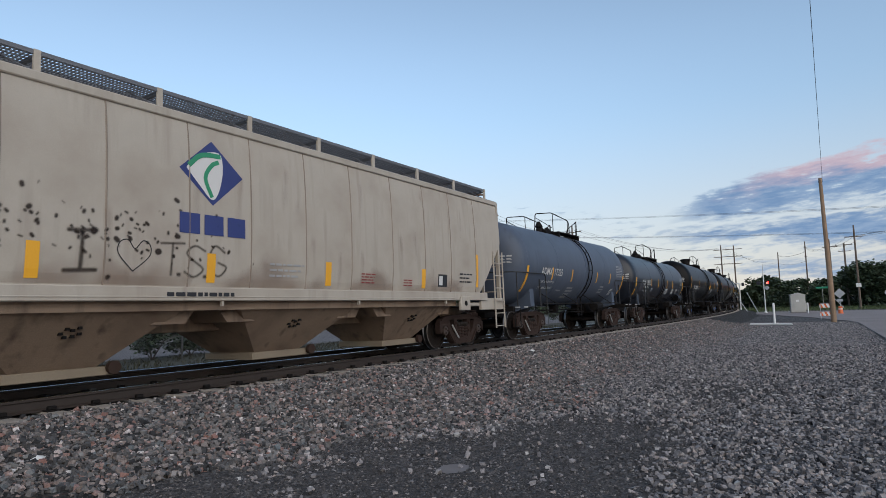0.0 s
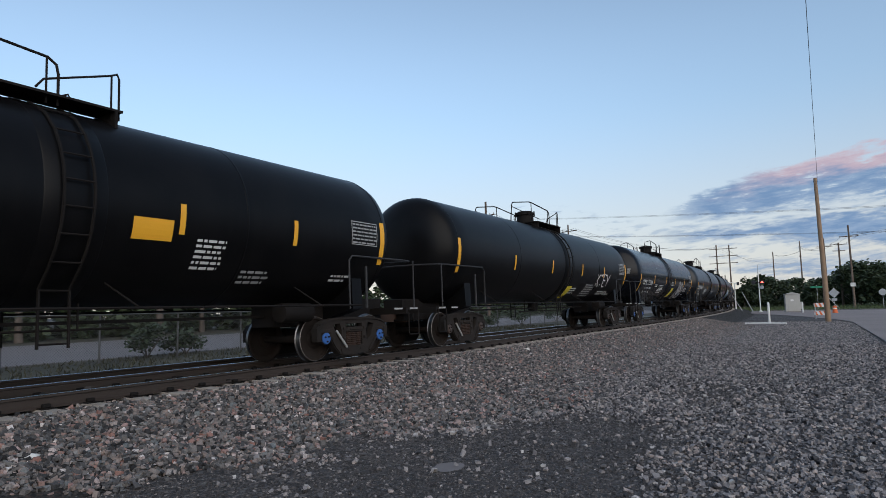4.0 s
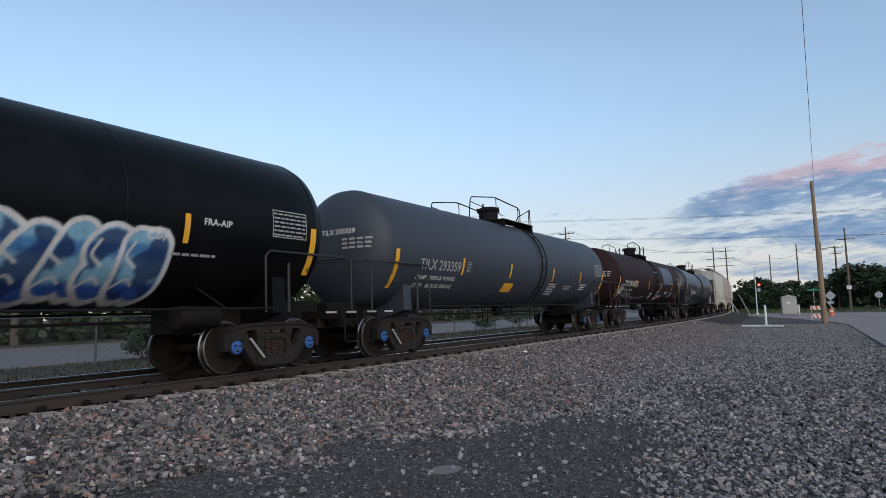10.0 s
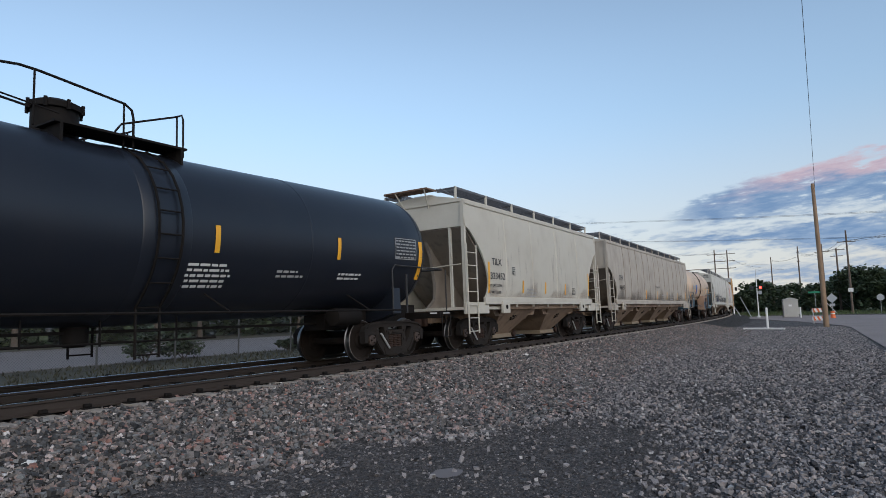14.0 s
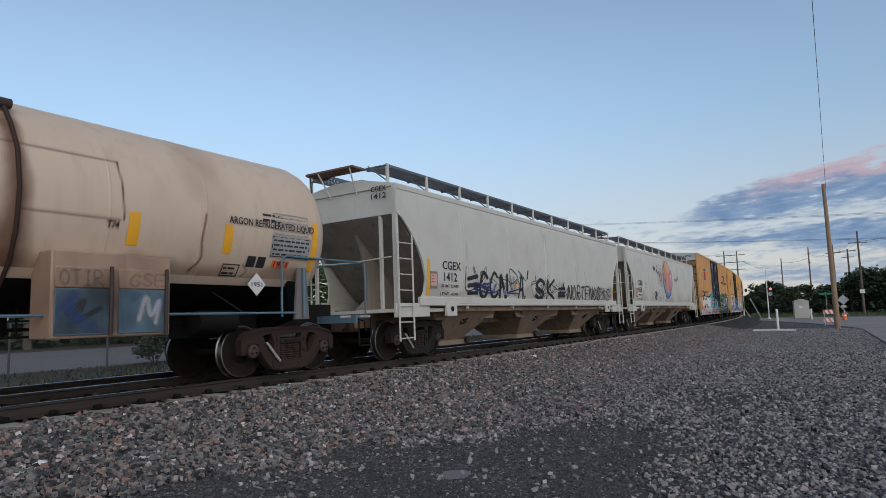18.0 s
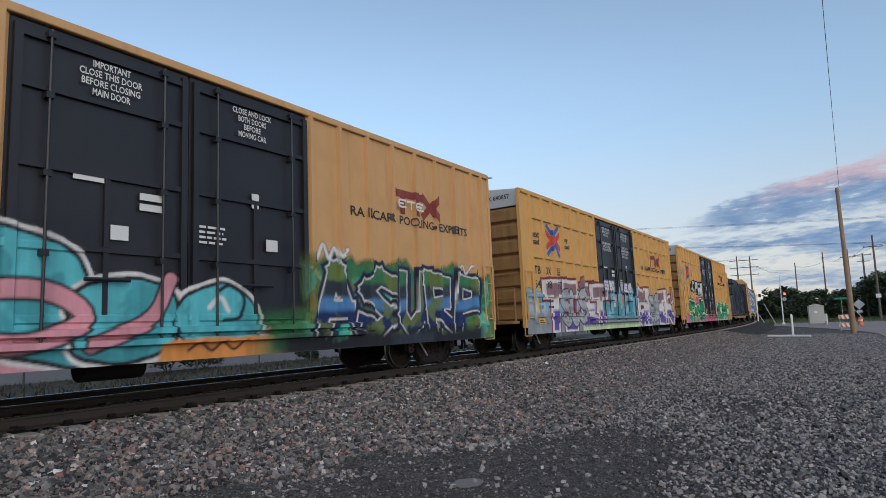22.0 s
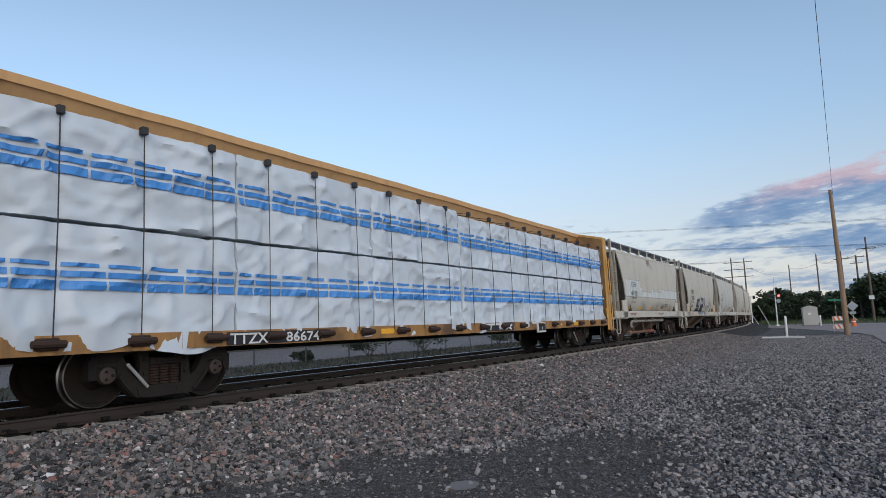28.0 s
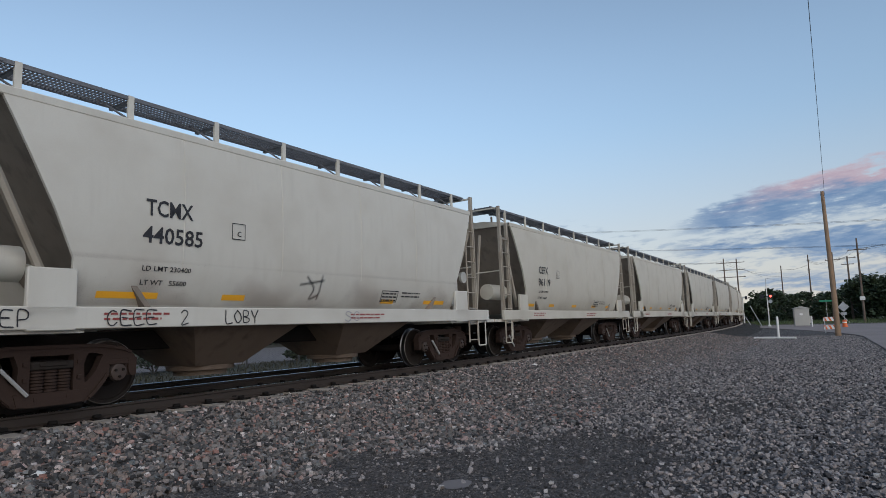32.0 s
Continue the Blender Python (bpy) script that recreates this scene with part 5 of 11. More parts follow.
def flow_hopper(label, tc, half, cut, bays, body, sill=None, lower=None, round_cut=True, caps="brown", z_top=4.13, letter_end="", ribs=(), board=0.42):
    """A long covered hopper with smooth sides, cut away at the ends below the top."""
    c = thing("hopper_car", label, "hopper car", "cars of the freight train")
    sill, lower = sill or body, lower or M_MUD
    zs = [1.44, 1.6, 1.9, 2.3, 2.8, 3.3, 3.6, 3.9, z_top]
    ws = [1.52, 1.55, 1.575, 1.585, 1.585, 1.575, 1.56, 1.535, 1.5]
    zc0, dx = cut

    def inset(z):
        t = (zc0 - z) / (zc0 - 1.45)
        if t <= 0:
            return 0.0
        if not round_cut:
            return dx * min(1, t)
        return dx * math.sin(min(1.0, t * 1.15) * math.pi / 2) ** 0.75 if t < 0.87 else dx * (1 - (t - 0.87) * 0.8)
    zz = sorted(set(zs + [zc0, zc0 - 0.15, zc0 - 0.3, zc0 - 0.5, zc0 - 0.75, zc0 - 1.0, zc0 - 1.3]))
    wz = [float(np.interp(z, zs, ws)) for z in zz]
    side_sheet(c, zz, wz, lambda z: -half + inset(z), lambda z: half - inset(z), body)
    S = lambda x, z: -float(np.interp(z, zs, ws))
    # roof, with its hatch trough
    bm = bm_new()
    slab(bm, [(-1.5, z_top - 0.02), (1.5, z_top - 0.02), (1.52, z_top + 0.04), (0.75, z_top + 0.2), (0.3, z_top + 0.26), (-0.3, z_top + 0.26), (-0.75, z_top + 0.2), (-1.52, z_top + 0.04)], -half, half, "yz")
    roof = part("roof", tidy(bm), body, c)
    for s in (-1, 1):
        bm = bm_new()
        box(bm, -half - 0.02, half + 0.02, s * 1.5 - 0.05, s * 1.5 + 0.05, z_top - 0.09, z_top + 0.05, bevel=0.02)
        part("roof_edge", bm, body, c)
    n = 4 if half > 7 else 3
    for k in range(n):
        bm = bm_new()
        x = -half + (k + 0.5) * 2 * half / n
        box(bm, x - half / n * 0.86, x + half / n * 0.86, -0.34, 0.34, z_top + 0.25, z_top + 0.36, bevel=0.04)
        part("hatch_cover", bm, body, roof)
    posts = [-half + 0.15 + (2 * half - 0.3) * i / (round(half * 2 / 1.75)) for i in range(round(half * 2 / 1.75) + 1)]
    for s in (-1, 1):
        running_board(c, -half + 0.1, half - 0.1, s * 1.22, s * 0.62, z_top + board, z_top + 0.04, posts, M_GRATE, body)
    for s in (-1, 1):
        bm = bm_new()
        e = s * (half - 0.04)
        box(bm, min(e, e - s * 0.05), max(e, e - s * 0.05), -1.5, 1.5, zc0, z_top)
        w = part("end_wall", bm, body, c)
        # slope sheet and end frame, their colour darkened for the recess's shade
        bm = bm_new()
        i0, i1 = s * (half - 0.08), s * (half - dx - 1.35)
        slab(bm, [(i0, zc0 + 0.05), (i0, zc0 - 0.03), (i1, 1.2), (i1, 1.28)], -1.48, 1.48, "xz")
        part("slope_sheet", tidy(bm), M_SHADE, c, "dirty sloping end sheet with shadow put into its colour")
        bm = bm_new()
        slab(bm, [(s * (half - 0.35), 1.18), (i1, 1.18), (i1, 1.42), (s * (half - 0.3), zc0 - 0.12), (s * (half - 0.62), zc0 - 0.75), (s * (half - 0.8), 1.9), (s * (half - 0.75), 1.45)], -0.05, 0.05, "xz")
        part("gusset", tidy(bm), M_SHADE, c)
        # the crossover at the end of the roof walk
        bm = bm_new()
        zb = z_top + board
        x0, x1 = sorted((s * (half - 0.12), s * (half + 0.36)))
        for i in range(9):
            x = x0 + (x1 - x0) * i / 8
            box(bm, x - 0.012, x + 0.012, min(s * 0.6, -s * 0.9), max(s * 0.6, -s * 0.9), zb - 0.03, zb + 0.012)
        for y in (s * 0.6, s * 0.1, -s * 0.4, -s * 0.9):
            box(bm, x0, x1, y - 0.015, y + 0.015, zb - 0.045, zb)
        cross = part("end_crossover", bm, M_RUSTBOARD, c, "rusty steel crossover walkway", smooth=0)
        for y in (-0.5, 0.5):
            bm = bm_new()
            tube(bm, [(x1 if s > 0 else x0, y, zb - 0.04), (s * (half + 0.0), y * 0.8, z_top - 0.1)], 0.02, 5)
            part("strut", bm, body, cross)
        ex = s * (half + 0.1)
        bm = bm_new()
        box(bm, min(ex, s * (half - 2.4)), max(ex, s * (half - 2.4)), -1.5, 1.5, 1.1, 1.18)
        part("end_platform", bm, sill, c)
        for q in (-1, 1):
            bm = bm_new()
            box(bm, ex - s * 0.12 - 0.05, ex - s * 0.12 + 0.05, q * 1.5 - 0.05, q * 1.5 + 0.05, 1.1, z_top)
            part("corner_post", bm, body, c)
            bm = bm_new()
            x0 = s * (half - 1.25)
            box(bm, min(ex, x0), max(ex, x0), q * 1.52 - 0.04, q * 1.52 + 0.04, 0.98, 1.3, bevel=0.01)
            part("end_sill", bm, sill, c)
            bm = bm_new()
            px = s * (tc / 2 - 0.72)
            box(bm, px - 0.24, px + 0.24, q * 1.6 - 0.05, q * 1.6 + 0.03, 0.98, 1.34, bevel=0.01)
            pad = part("jacking_pad", bm, sill, c)
            bm = bm_new()
            lathe(bm, [(q * 1.655, 0.07), (q * 1.66, 0.07)], 12, axis="y", at=(px, 0, 1.16))
            part("jacking_hole", bm, M_IRON, pad)
            bm = bm_new()
            box(bm, s * (half - 0.1) - 0.035, s * (half - 0.1) + 0.035, q * 1.02 - 0.035, q * 1.02 + 0.035, 1.15, zc0 + 0.02)
            part("end_post", bm, body, c)
            bm = bm_new()
            tube(bm, [(ex, q * 1.45, 2.35), (ex + s * 0.02, q * 0.3, 2.3), (ex, 0, 2.3)], 0.018, 5)
            part("grab_iron", bm, sill, c)
        bm = bm_new()
        tube(bm, [(s * (half - 0.05), -s * 1.02, 0), (s * (half - 0.05), -s * 1.48, 0)], 0.014, 5)
        rung = shared("end_rung", bm, body)
        for i in range(7):
            put("end_rung", rung, c, Matrix.Translation((0, 0, 1.5 + 0.37 * i)))
        lo, hi = sorted((s * half + s * 0.05, s * (half - 0.5)))
        ladder(c, lo, hi, 0.45, min(zc0 - 0.25, 2.9), flat_side(-1.55), sill, 0.36, 0.06)
    # side sills, centre sill, funnels
    for q in (-1, 1):
        bm = bm_new()
        box(bm, -half + dx - 0.3, half - dx + 0.3, q * 1.55 - 0.06, q * 1.55 + 0.03, 1.24, 1.45, bevel=0.012)
        part("side_sill", bm, sill, c)
        bm = bm_new()
        box(bm, -tc / 2 + 0.9, tc / 2 - 0.9, q * 1.42 - 0.03, q * 1.42 + 0.03, 1.10, 1.24)
        part("lower_sill", bm, lower, c)
        bm = bm_new()
        tube(bm, [(-tc / 2 + 1.2, q * 1.6, 1.3), (tc / 2 - 1.2, q * 1.6, 1.3)], 0.018, 6)
        part("side_pipe", bm, sill, c)
        for k in range(5):
            bm = bm_new()
            x = -tc / 2 + 1.6 + k * (tc - 3.2) / 4
            box(bm, x - 0.02, x + 0.02, q * 1.58 - 0.02, q * 1.58 + 0.03, 1.16, 1.36)
            part("pipe_bracket", bm, sill, c)
    bm = bm_new()
    box(bm, -half, half, -0.3, 0.3, 0.76, 1.1, bevel=0.02)
    part("centre_sill", bm, lower, c)
    for xc, top, bot in bays:
        bay(c, xc, top, bot, 0.32, 1.24, 1.48, 0.62, lower)
        for q in (-1, 1):
            bm = bm_new()
            slab(bm, [(xc + q * top * 0.5, 1.22), (xc + q * top * 0.32, 0.9), (xc + q * top * 0.5, 0.9), (xc + q * (top * 0.5 + 0.25), 1.22)], -1.2, 1.2)
            part("bay_partition", tidy(bm), lower, c)
    for x in ribs:
        for s in (-1, 1):
            bm = bm_new()
            pts = [(x, s * (float(np.interp(z, zs, ws)) + 0.002), z) for z in (1.46, 1.8, 2.3, 2.8, 3.3, 3.7, z_top - 0.06)]
            tube(bm, pts, 0.014, 4)
            part("weld_seam", bm, M_GRIME if body in (M_CREAM, M_TAN) else body, c)
    bogie(c, -tc / 2, caps)
    bogie(c, tc / 2, caps, "rusty" if half > 9 else "dark")
    ends(c, half + 0.6)
    return c, S


def cement_hopper(label, body, caps="brown", seam=False, tc=9.6):
    """A short two-bay covered hopper with a tapered belly and open end cages."""
    c = thing("hopper_car", label, "hopper car", "cars of the freight train")
    zs = [1.36, 1.45, 1.7, 2.0, 2.6, 3.2, 3.7, 4.08]
    ws = [1.28, 1.34, 1.455, 1.53, 1.57, 1.565, 1.545, 1.5]
    left = lambda z: -float(np.interp(z, [1.36, 1.7, 1.9, 2.1, 4.0, 4.1], [4.82, 4.78, 4.78, 4.83, 5.72, 5.76]))
    side_sheet(c, zs, ws, left, lambda z: -left(z), body)
    S = lambda x, z: -float(np.interp(z, zs, ws))
    zt, half = 4.04, 5.75
    bm = bm_new()
    slab(bm, [(-1.5, zt - 0.03), (1.5, zt - 0.03), (1.5, zt + 0.03), (0.6, zt + 0.17), (-0.6, zt + 0.17), (-1.5, zt + 0.03)], -half, half, "yz")
    roof = part("roof", tidy(bm), body, c)
    for s in (-1, 1):
        bm = bm_new()
        box(bm, -half, half, s * 1.48 - 0.045, s * 1.48 + 0.05, zt - 0.08, zt + 0.04, bevel=0.015)
        part("roof_edge", bm, body, c)
    for k in range(4):
        bm = bm_new()
        lathe(bm, [(zt + 0.12, 0.36), (zt + 0.3, 0.36), (zt + 0.34, 0.3)], 18, axis="z", at=(-4.1 + 2.73 * k, 0, 0))
        part("round_hatch", tidy(bm), body, roof)
    posts = [-5.42 + 1.53 * i for i in range(8)]
    for s in (-1, 1):
        running_board(c, -6.4, 5.95, s * 1.2, s * 0.66, zt + 0.47, zt + 0.02, posts, M_GRATE, body)
    for s in (-1, 1):
        bm = bm_new()
        ex = 6.38 if s < 0 else 5.88
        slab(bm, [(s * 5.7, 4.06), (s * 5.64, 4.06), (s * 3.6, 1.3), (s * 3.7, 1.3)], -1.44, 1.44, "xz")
        part("slope_sheet", tidy(bm), M_SHADE, c, "dusty sloping end sheet with shade put into its colour")
        for q in (-1, 1):
            for x, z1 in ((5.92, zt), (6.38, zt + 0.47)) if s < 0 else ((5.88, zt + 0.47),):
                bm = bm_new()
                box(bm, s * x - 0.045, s * x + 0.045, q * 1.46 - 0.045, q * 1.46 + 0.045, 1.05, z1, bevel=0.008)
                part("cage_post", bm, M_CAGE, c)
            bm = bm_new()
            tube(bm, [(s * 5.92, q * 1.35, 3.6), (s * 4.9, q * 1.2, 1.5)], 0.06, 6)
            tube(bm, [(s * 5.95, q * 0.55, 3.75), (s * 6.3, q * 0.5, 1.3)], 0.05, 6)
            part("brace", bm, M_CAGE, c)
            bm = bm_new()
            box(bm, min(s * 5.35, s * 4.75), max(s * 5.35, s * 4.75), q * 1.5 - 0.05, q * 1.5 + 0.035, 1.05, 1.85, bevel=0.015)
            part("jacking_plate", bm, body, c)
            bm = bm_new()
            tube(bm, [(s * ex, q * 1.46, 2.55), (s * ex, 0, 2.5)], 0.02, 5)
            tube(bm, [(s * ex, q * 1.46, zt + 0.42), (s * ex, 0, zt + 0.42)], 0.03, 5)
            part("grab_iron", bm, body, c)
        bm = bm_new()
        x0, x1 = sorted((s * 5.6, s * ex))
        for i in range(8):
            box(bm, x0 + (x1 - x0) * i / 7 - 0.01, x0 + (x1 - x0) * i / 7 + 0.01, -1.2, 1.2, zt + 0.43, zt + 0.47)
        for y in (-1.2, -0.6, 0.0, 0.6, 1.2):
            box(bm, x0, x1, y - 0.012, y + 0.012, zt + 0.42, zt + 0.46)
        part("end_walkway", bm, M_GRATE, c, smooth=0)
        bm = bm_new()
        box(bm, min(s * 4.6, s * 6.95), max(s * 4.6, s * 6.95), -1.46, 1.46, 1.02, 1.1)
        part("end_platform", bm, body, c)
        lo, hi = (-6.38, -5.92) if s < 0 else (5.42, 5.88)
        ladder(c, lo, hi, 0.5, 3.6, flat_side(-1.46), M_CAGE, 0.42, 0.06)
    bm = bm_new()
    lathe(bm, [(-6.15, 0.05), (-6.13, 0.24), (-5.15, 0.24), (-5.13, 0.05)], 18, at=(0, -0.8, 1.95))
    tube(bm, [(-5.13, -0.8, 1.95), (-4.9, -0.95, 1.9), (-4.9, -0.95, 1.2)], 0.03, 6)
    part("air_reservoir", tidy(bm), body, c)
    bm = bm_new()
    box(bm, 5.4, 5.8, -1.0, -0.7, 1.5, 2.2, bevel=0.04)
    lathe(bm, [(-1.02, 0.16), (-0.95, 0.16)], 14, axis="y", at=(6.1, 0, 2.3))
    part("brake_gear", tidy(bm), body, c)
    for q in (-1, 1):
        bm = bm_new()
        box(bm, -6.5, 6.5, q * 1.5 - 0.05, q * 1.5 + 0.03, 1.07, 1.36, bevel=0.012)
        part("side_sill", bm, body, c)
    bm = bm_new()
    box(bm, -6.6, 6.6, -0.3, 0.3, 0.74, 1.05, bevel=0.02)
    part("centre_sill", bm, M_IRON, c)
    for xc in (-1.75, 1.75):
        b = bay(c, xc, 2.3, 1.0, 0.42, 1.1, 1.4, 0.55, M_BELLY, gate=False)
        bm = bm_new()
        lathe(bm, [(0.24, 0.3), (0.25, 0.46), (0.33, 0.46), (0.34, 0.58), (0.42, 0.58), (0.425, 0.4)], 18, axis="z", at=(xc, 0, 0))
        part("outlet_flange", tidy(bm), M_BELLY, b, "round dusty outlet flange, darkened for the shade under the car")
    if seam:
        bm = bm_new()
        tube(bm, [(x, S(x, z) - 0.004, z) for x, z in ((-1.05, 4.02), (-0.9, 3.85), (-0.78, 3.6), (-0.7, 3.2), (-0.67, 2.6), (-0.68, 2.1), (-0.7, 1.7), (-0.7, 1.45))], 0.02, 5)
        part("weld_seam", bm, body, c)
    for x in (-3.2, -1.2, 1.0, 3.0):
        for s in (-1, 1):
            bm = bm_new()
            tube(bm, [(x, s * (float(np.interp(z, zs, ws)) + 0.001), z) for z in (1.5, 2.0, 2.6, 3.2, 3.7, 4.0)], 0.008, 4)
            part("weld_line", bm, body, c)
    step_loop(c, -6.15, 0.4, 0.4, 1.05, 1.5, body)
    step_loop(c, 6.15, 0.4, 0.4, 1.05, 1.5, body)
    bogie(c, -tc / 2, caps, "rusty")
    bogie(c, tc / 2, caps, "rusty")
    ends(c, 6.95)
    return c, S

# ---- high-cube boxcars ----
def lay_over_posts(ob, ribbed):
    """Paints letters over the posts and ribs that stand out of a boxcar's side."""
    bm = bmesh.new()
    bm.from_mesh(ob.data)
    x0, x1 = min(v.co.x for v in bm.verts), max(v.co.x for v in bm.verts)
    for p in BOX_POSTS:
        for d in (-0.083, -0.079, 0.079, 0.083):
            if x0 < p + d < x1:
                bmesh.ops.bisect_plane(bm, geom=bm.verts[:] + bm.edges[:] + bm.faces[:], plane_co=(p + d, 0, 0), plane_no=(1, 0, 0))
    for v in bm.verts:
        v.co.y = -float(boxcar_depth(np.array(v.co.x), np.array(v.co.z), ribbed)) - 0.004
    bm.to_mesh(ob.data)
    bm.free()
    return ob


BOX_POSTS = [-8.55, -7.71, -6.87, -6.03, -5.19, -4.36, -3.53, -2.78, 2.34, 3.13, 3.97, 4.82, 5.66, 6.5, 7.35, 8.2, 8.72]
BOX_RIBS = (4.25, 3.0, 1.77, 1.15)


def boxcar(label, number, plate=True, ribbed=True, spanish=True, coat=None, words=0.0):
    paint = coat or M_YELLOW
    c = thing("boxcar", label, "boxcar", "cars of the freight train")
    half, W, z0, z1, tc = 9.14, 1.6, 0.82, 5.05, 13.9
    S = flat_side(-W)
    dl, dr = -2.68, 2.26
    # side panels either side of the doors
    for q in (-1, 1):
        for a, b in ((-half, dl), (dr, half)):
            bm = bm_new()
            box(bm, a, b, q * W - 0.03, q * W + 0.03, z0 + 0.12, z1 - 0.06)
            part("side_panel", bm, paint, c)
        for x in BOX_POSTS:
            bm = bm_new()
            w = 0.06
            slab(bm, [(x - w, q * (W + 0.02)), (x - w * 0.6, q * (W + 0.115)), (x + w * 0.6, q * (W + 0.115)), (x + w, q * (W + 0.02))], z0 + 0.14, z1 - 0.08, "xy")
            part("side_post", tidy(bm), paint, c)
        for z in BOX_RIBS if ribbed else ():
            for a, b in ((-8.5, dl - 0.1), (dr + 0.1, 8.7)):
                bm = bm_new()
                slab(bm, [(q * (W + 0.02), z - 0.06), (q * (W + 0.085), z - 0.03), (q * (W + 0.085), z + 0.03), (q * (W + 0.02), z + 0.06)], a, b, "yz")
                part("side_rib", tidy(bm), paint, c)
        bm = bm_new()
        box(bm, -half, half, q * (W + 0.03) - 0.06, q * (W + 0.03) + 0.05, z1 - 0.1, z1 + 0.03, bevel=0.015)
        part("top_chord", bm, paint, c)
        # deep side sill, stepped between the trucks
        bm = bm_new()
        y0, y1 = sorted((q * (W - 0.04), q * (W + 0.06)))
        slab(bm, [(-half, 0.98), (-half, 0.78), (-5.6, 0.78), (-5.3, 0.66), (-2.9, 0.66), (-2.6, 0.58), (2.3, 0.58), (2.6, 0.66), (5.2, 0.66), (5.5, 0.78), (half, 0.78), (half, 0.98)], y0, y1)
        part("side_sill", tidy(bm), paint, c)
        # two plug doors with rods, panels and rails
        for a, b in ((dl, -0.22), (-0.2, dr)):
            bm = bm_new()
            box(bm, a, b, q * (W + 0.0) - 0.03, q * (W + 0.0) + 0.06, 0.92, z1 - 0.12, bevel=0.01)
            d = part("door", bm, M_DOOR, c)
            m = (a + b) / 2
            for x in (a + 0.09, b - 0.09):
                bm = bm_new()
                box(bm, x - 0.05, x + 0.05, q * (W + 0.03), q * (W + 0.10), 0.95, z1 - 0.2) if q > 0 else box(bm, x - 0.05, x + 0.05, -(W + 0.10), -(W + 0.03), 0.95, z1 - 0.2)
                part("door_stile", bm, M_DOOR, d)
            for z in (1.2, 2.1, 3.1, 4.1, 4.75):
                bm = bm_new()
                box(bm, a + 0.1, b - 0.1, min(q * (W + 0.03), q * (W + 0.085)), max(q * (W + 0.03), q * (W + 0.085)), z - 0.035, z + 0.035)
                part("door_rib", bm, M_DOOR, d)
            for x in (a + 0.45, b - 0.45):
                bm = bm_new()
                tube(bm, [(x, q * (W + 0.13), 0.85), (x, q * (W + 0.13), z1 - 0.18)], 0.02, 6)
                for z in (1.0, 2.0, 3.0, 4.0, 4.8):
                    box(bm, x - 0.05, x + 0.05, min(q * (W + 0.06), q * (W + 0.15)), max(q * (W + 0.06), q * (W + 0.15)), z - 0.04, z + 0.04)
                part("lock_rod", bm, M_DOOR, d)
            for z0_, z1_ in ((1.24, 2.06), (2.14, 3.06)):
                bm = bm_new()
                box(bm, m - 0.035, m + 0.035, min(q * (W + 0.03), q * (W + 0.08)), max(q * (W + 0.03), q * (W + 0.08)), z0_, z1_)
                part("door_mullion", bm, M_DOOR, d)
            bm = bm_new()
            tube(bm, [(m - 0.3, q * (W + 0.14), 1.7), (m + 0.3, q * (W + 0.14), 1.7)], 0.03, 6)
            part("door_handle", bm, M_DOOR, d)
        for z in (0.86, 1.02):
            bm = bm_new()
            box(bm, dl - 1.2, dr + 1.4, q * (W + 0.14) - 0.03, q * (W + 0.14) + 0.03, z - 0.03, z + 0.03)
            part("door_track", bm, M_YELLOWD, c)
    # ribbed ends
    for s in (-1, 1):
        prof = []
        n = 7
        for k in range(n):
            z = 1.0 + (4.55 - 1.0) * k / n
            h = (4.55 - 1.0) / n
            prof += [(s * (half - 0.06), z), (s * (half + 0.05), z + h * 0.14), (s * (half + 0.06), z + h * 0.78), (s * (half - 0.06), z + h * 0.96)]
        bm = bm_new()
        slab(bm, prof + [(s * (half - 0.14), 4.55), (s * (half - 0.14), 1.0)], -W, W)
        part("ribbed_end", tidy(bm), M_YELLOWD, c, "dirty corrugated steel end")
        bm = bm_new()
        slab(bm, [(-W, 4.55), (W, 4.55), (W, z1), (0, z1 + 0.16), (-W, z1)], min(s * (half - 0.12), s * (half + 0.03)), max(s * (half - 0.12), s * (half + 0.03)), "yz")
        e = part("end_header", tidy(bm), M_ROOF, c, "white painted end header with small print")
        if s < 0:
            ob = letters("end_number", "TBOX " + number.replace(" ", ""), 0.15, 1.3, 4.86, 0.15, flat_side(0), M_LETK, e)
            for v in ob.data.vertices:
                v.co = (-half - 0.036, -v.co.x, v.co.z)
        for q in (-1, 1):
            bm = bm_new()
            box(bm, min(s * (half - 0.02), s * (half + 0.1)), max(s * (half - 0.02), s * (half + 0.1)), q * W - 0.05, q * W + 0.05, 0.78, z1 + 0.02)
            part("corner_post", bm, paint, c)
        bm = bm_new()
        box(bm, min(s * half, s * (half + 0.42)), max(s * half, s * (half + 0.42)), -1.4, 1.4, 0.92, 1.0)
        part("end_step", bm, M_YELLOWD, c)
        for y in (-1.35, -0.75):
            bm = bm_new()
            tube(bm, [(s * (half + 0.16), y, 1.0), (s * (half + 0.16), y, 2.0)], 0.022, 5)
            part("ladder_stile", bm, M_YELLOWD, c)
        for z in (1.0, 1.35, 1.7, 2.0):
            bm = bm_new()
            tube(bm, [(s * (half + 0.16), -1.35, z), (s * (half + 0.16), -0.75, z)], 0.016, 5)
            part("ladder_rung", bm, M_YELLOWD, c)
        bm = bm_new()
        tube(bm, [(s * (half + 0.12), -1.5, 2.45), (s * (half + 0.16), 0.2, 2.35)], 0.018, 5)
        part("grab_iron", bm, M_YELLOWD, c)
        lo, hi = sorted((s * 9.13, s * 8.65))
        ladder(c, lo, hi, 1.02, 2.54, S, paint, 0.472, 0.1, "side_ladder")
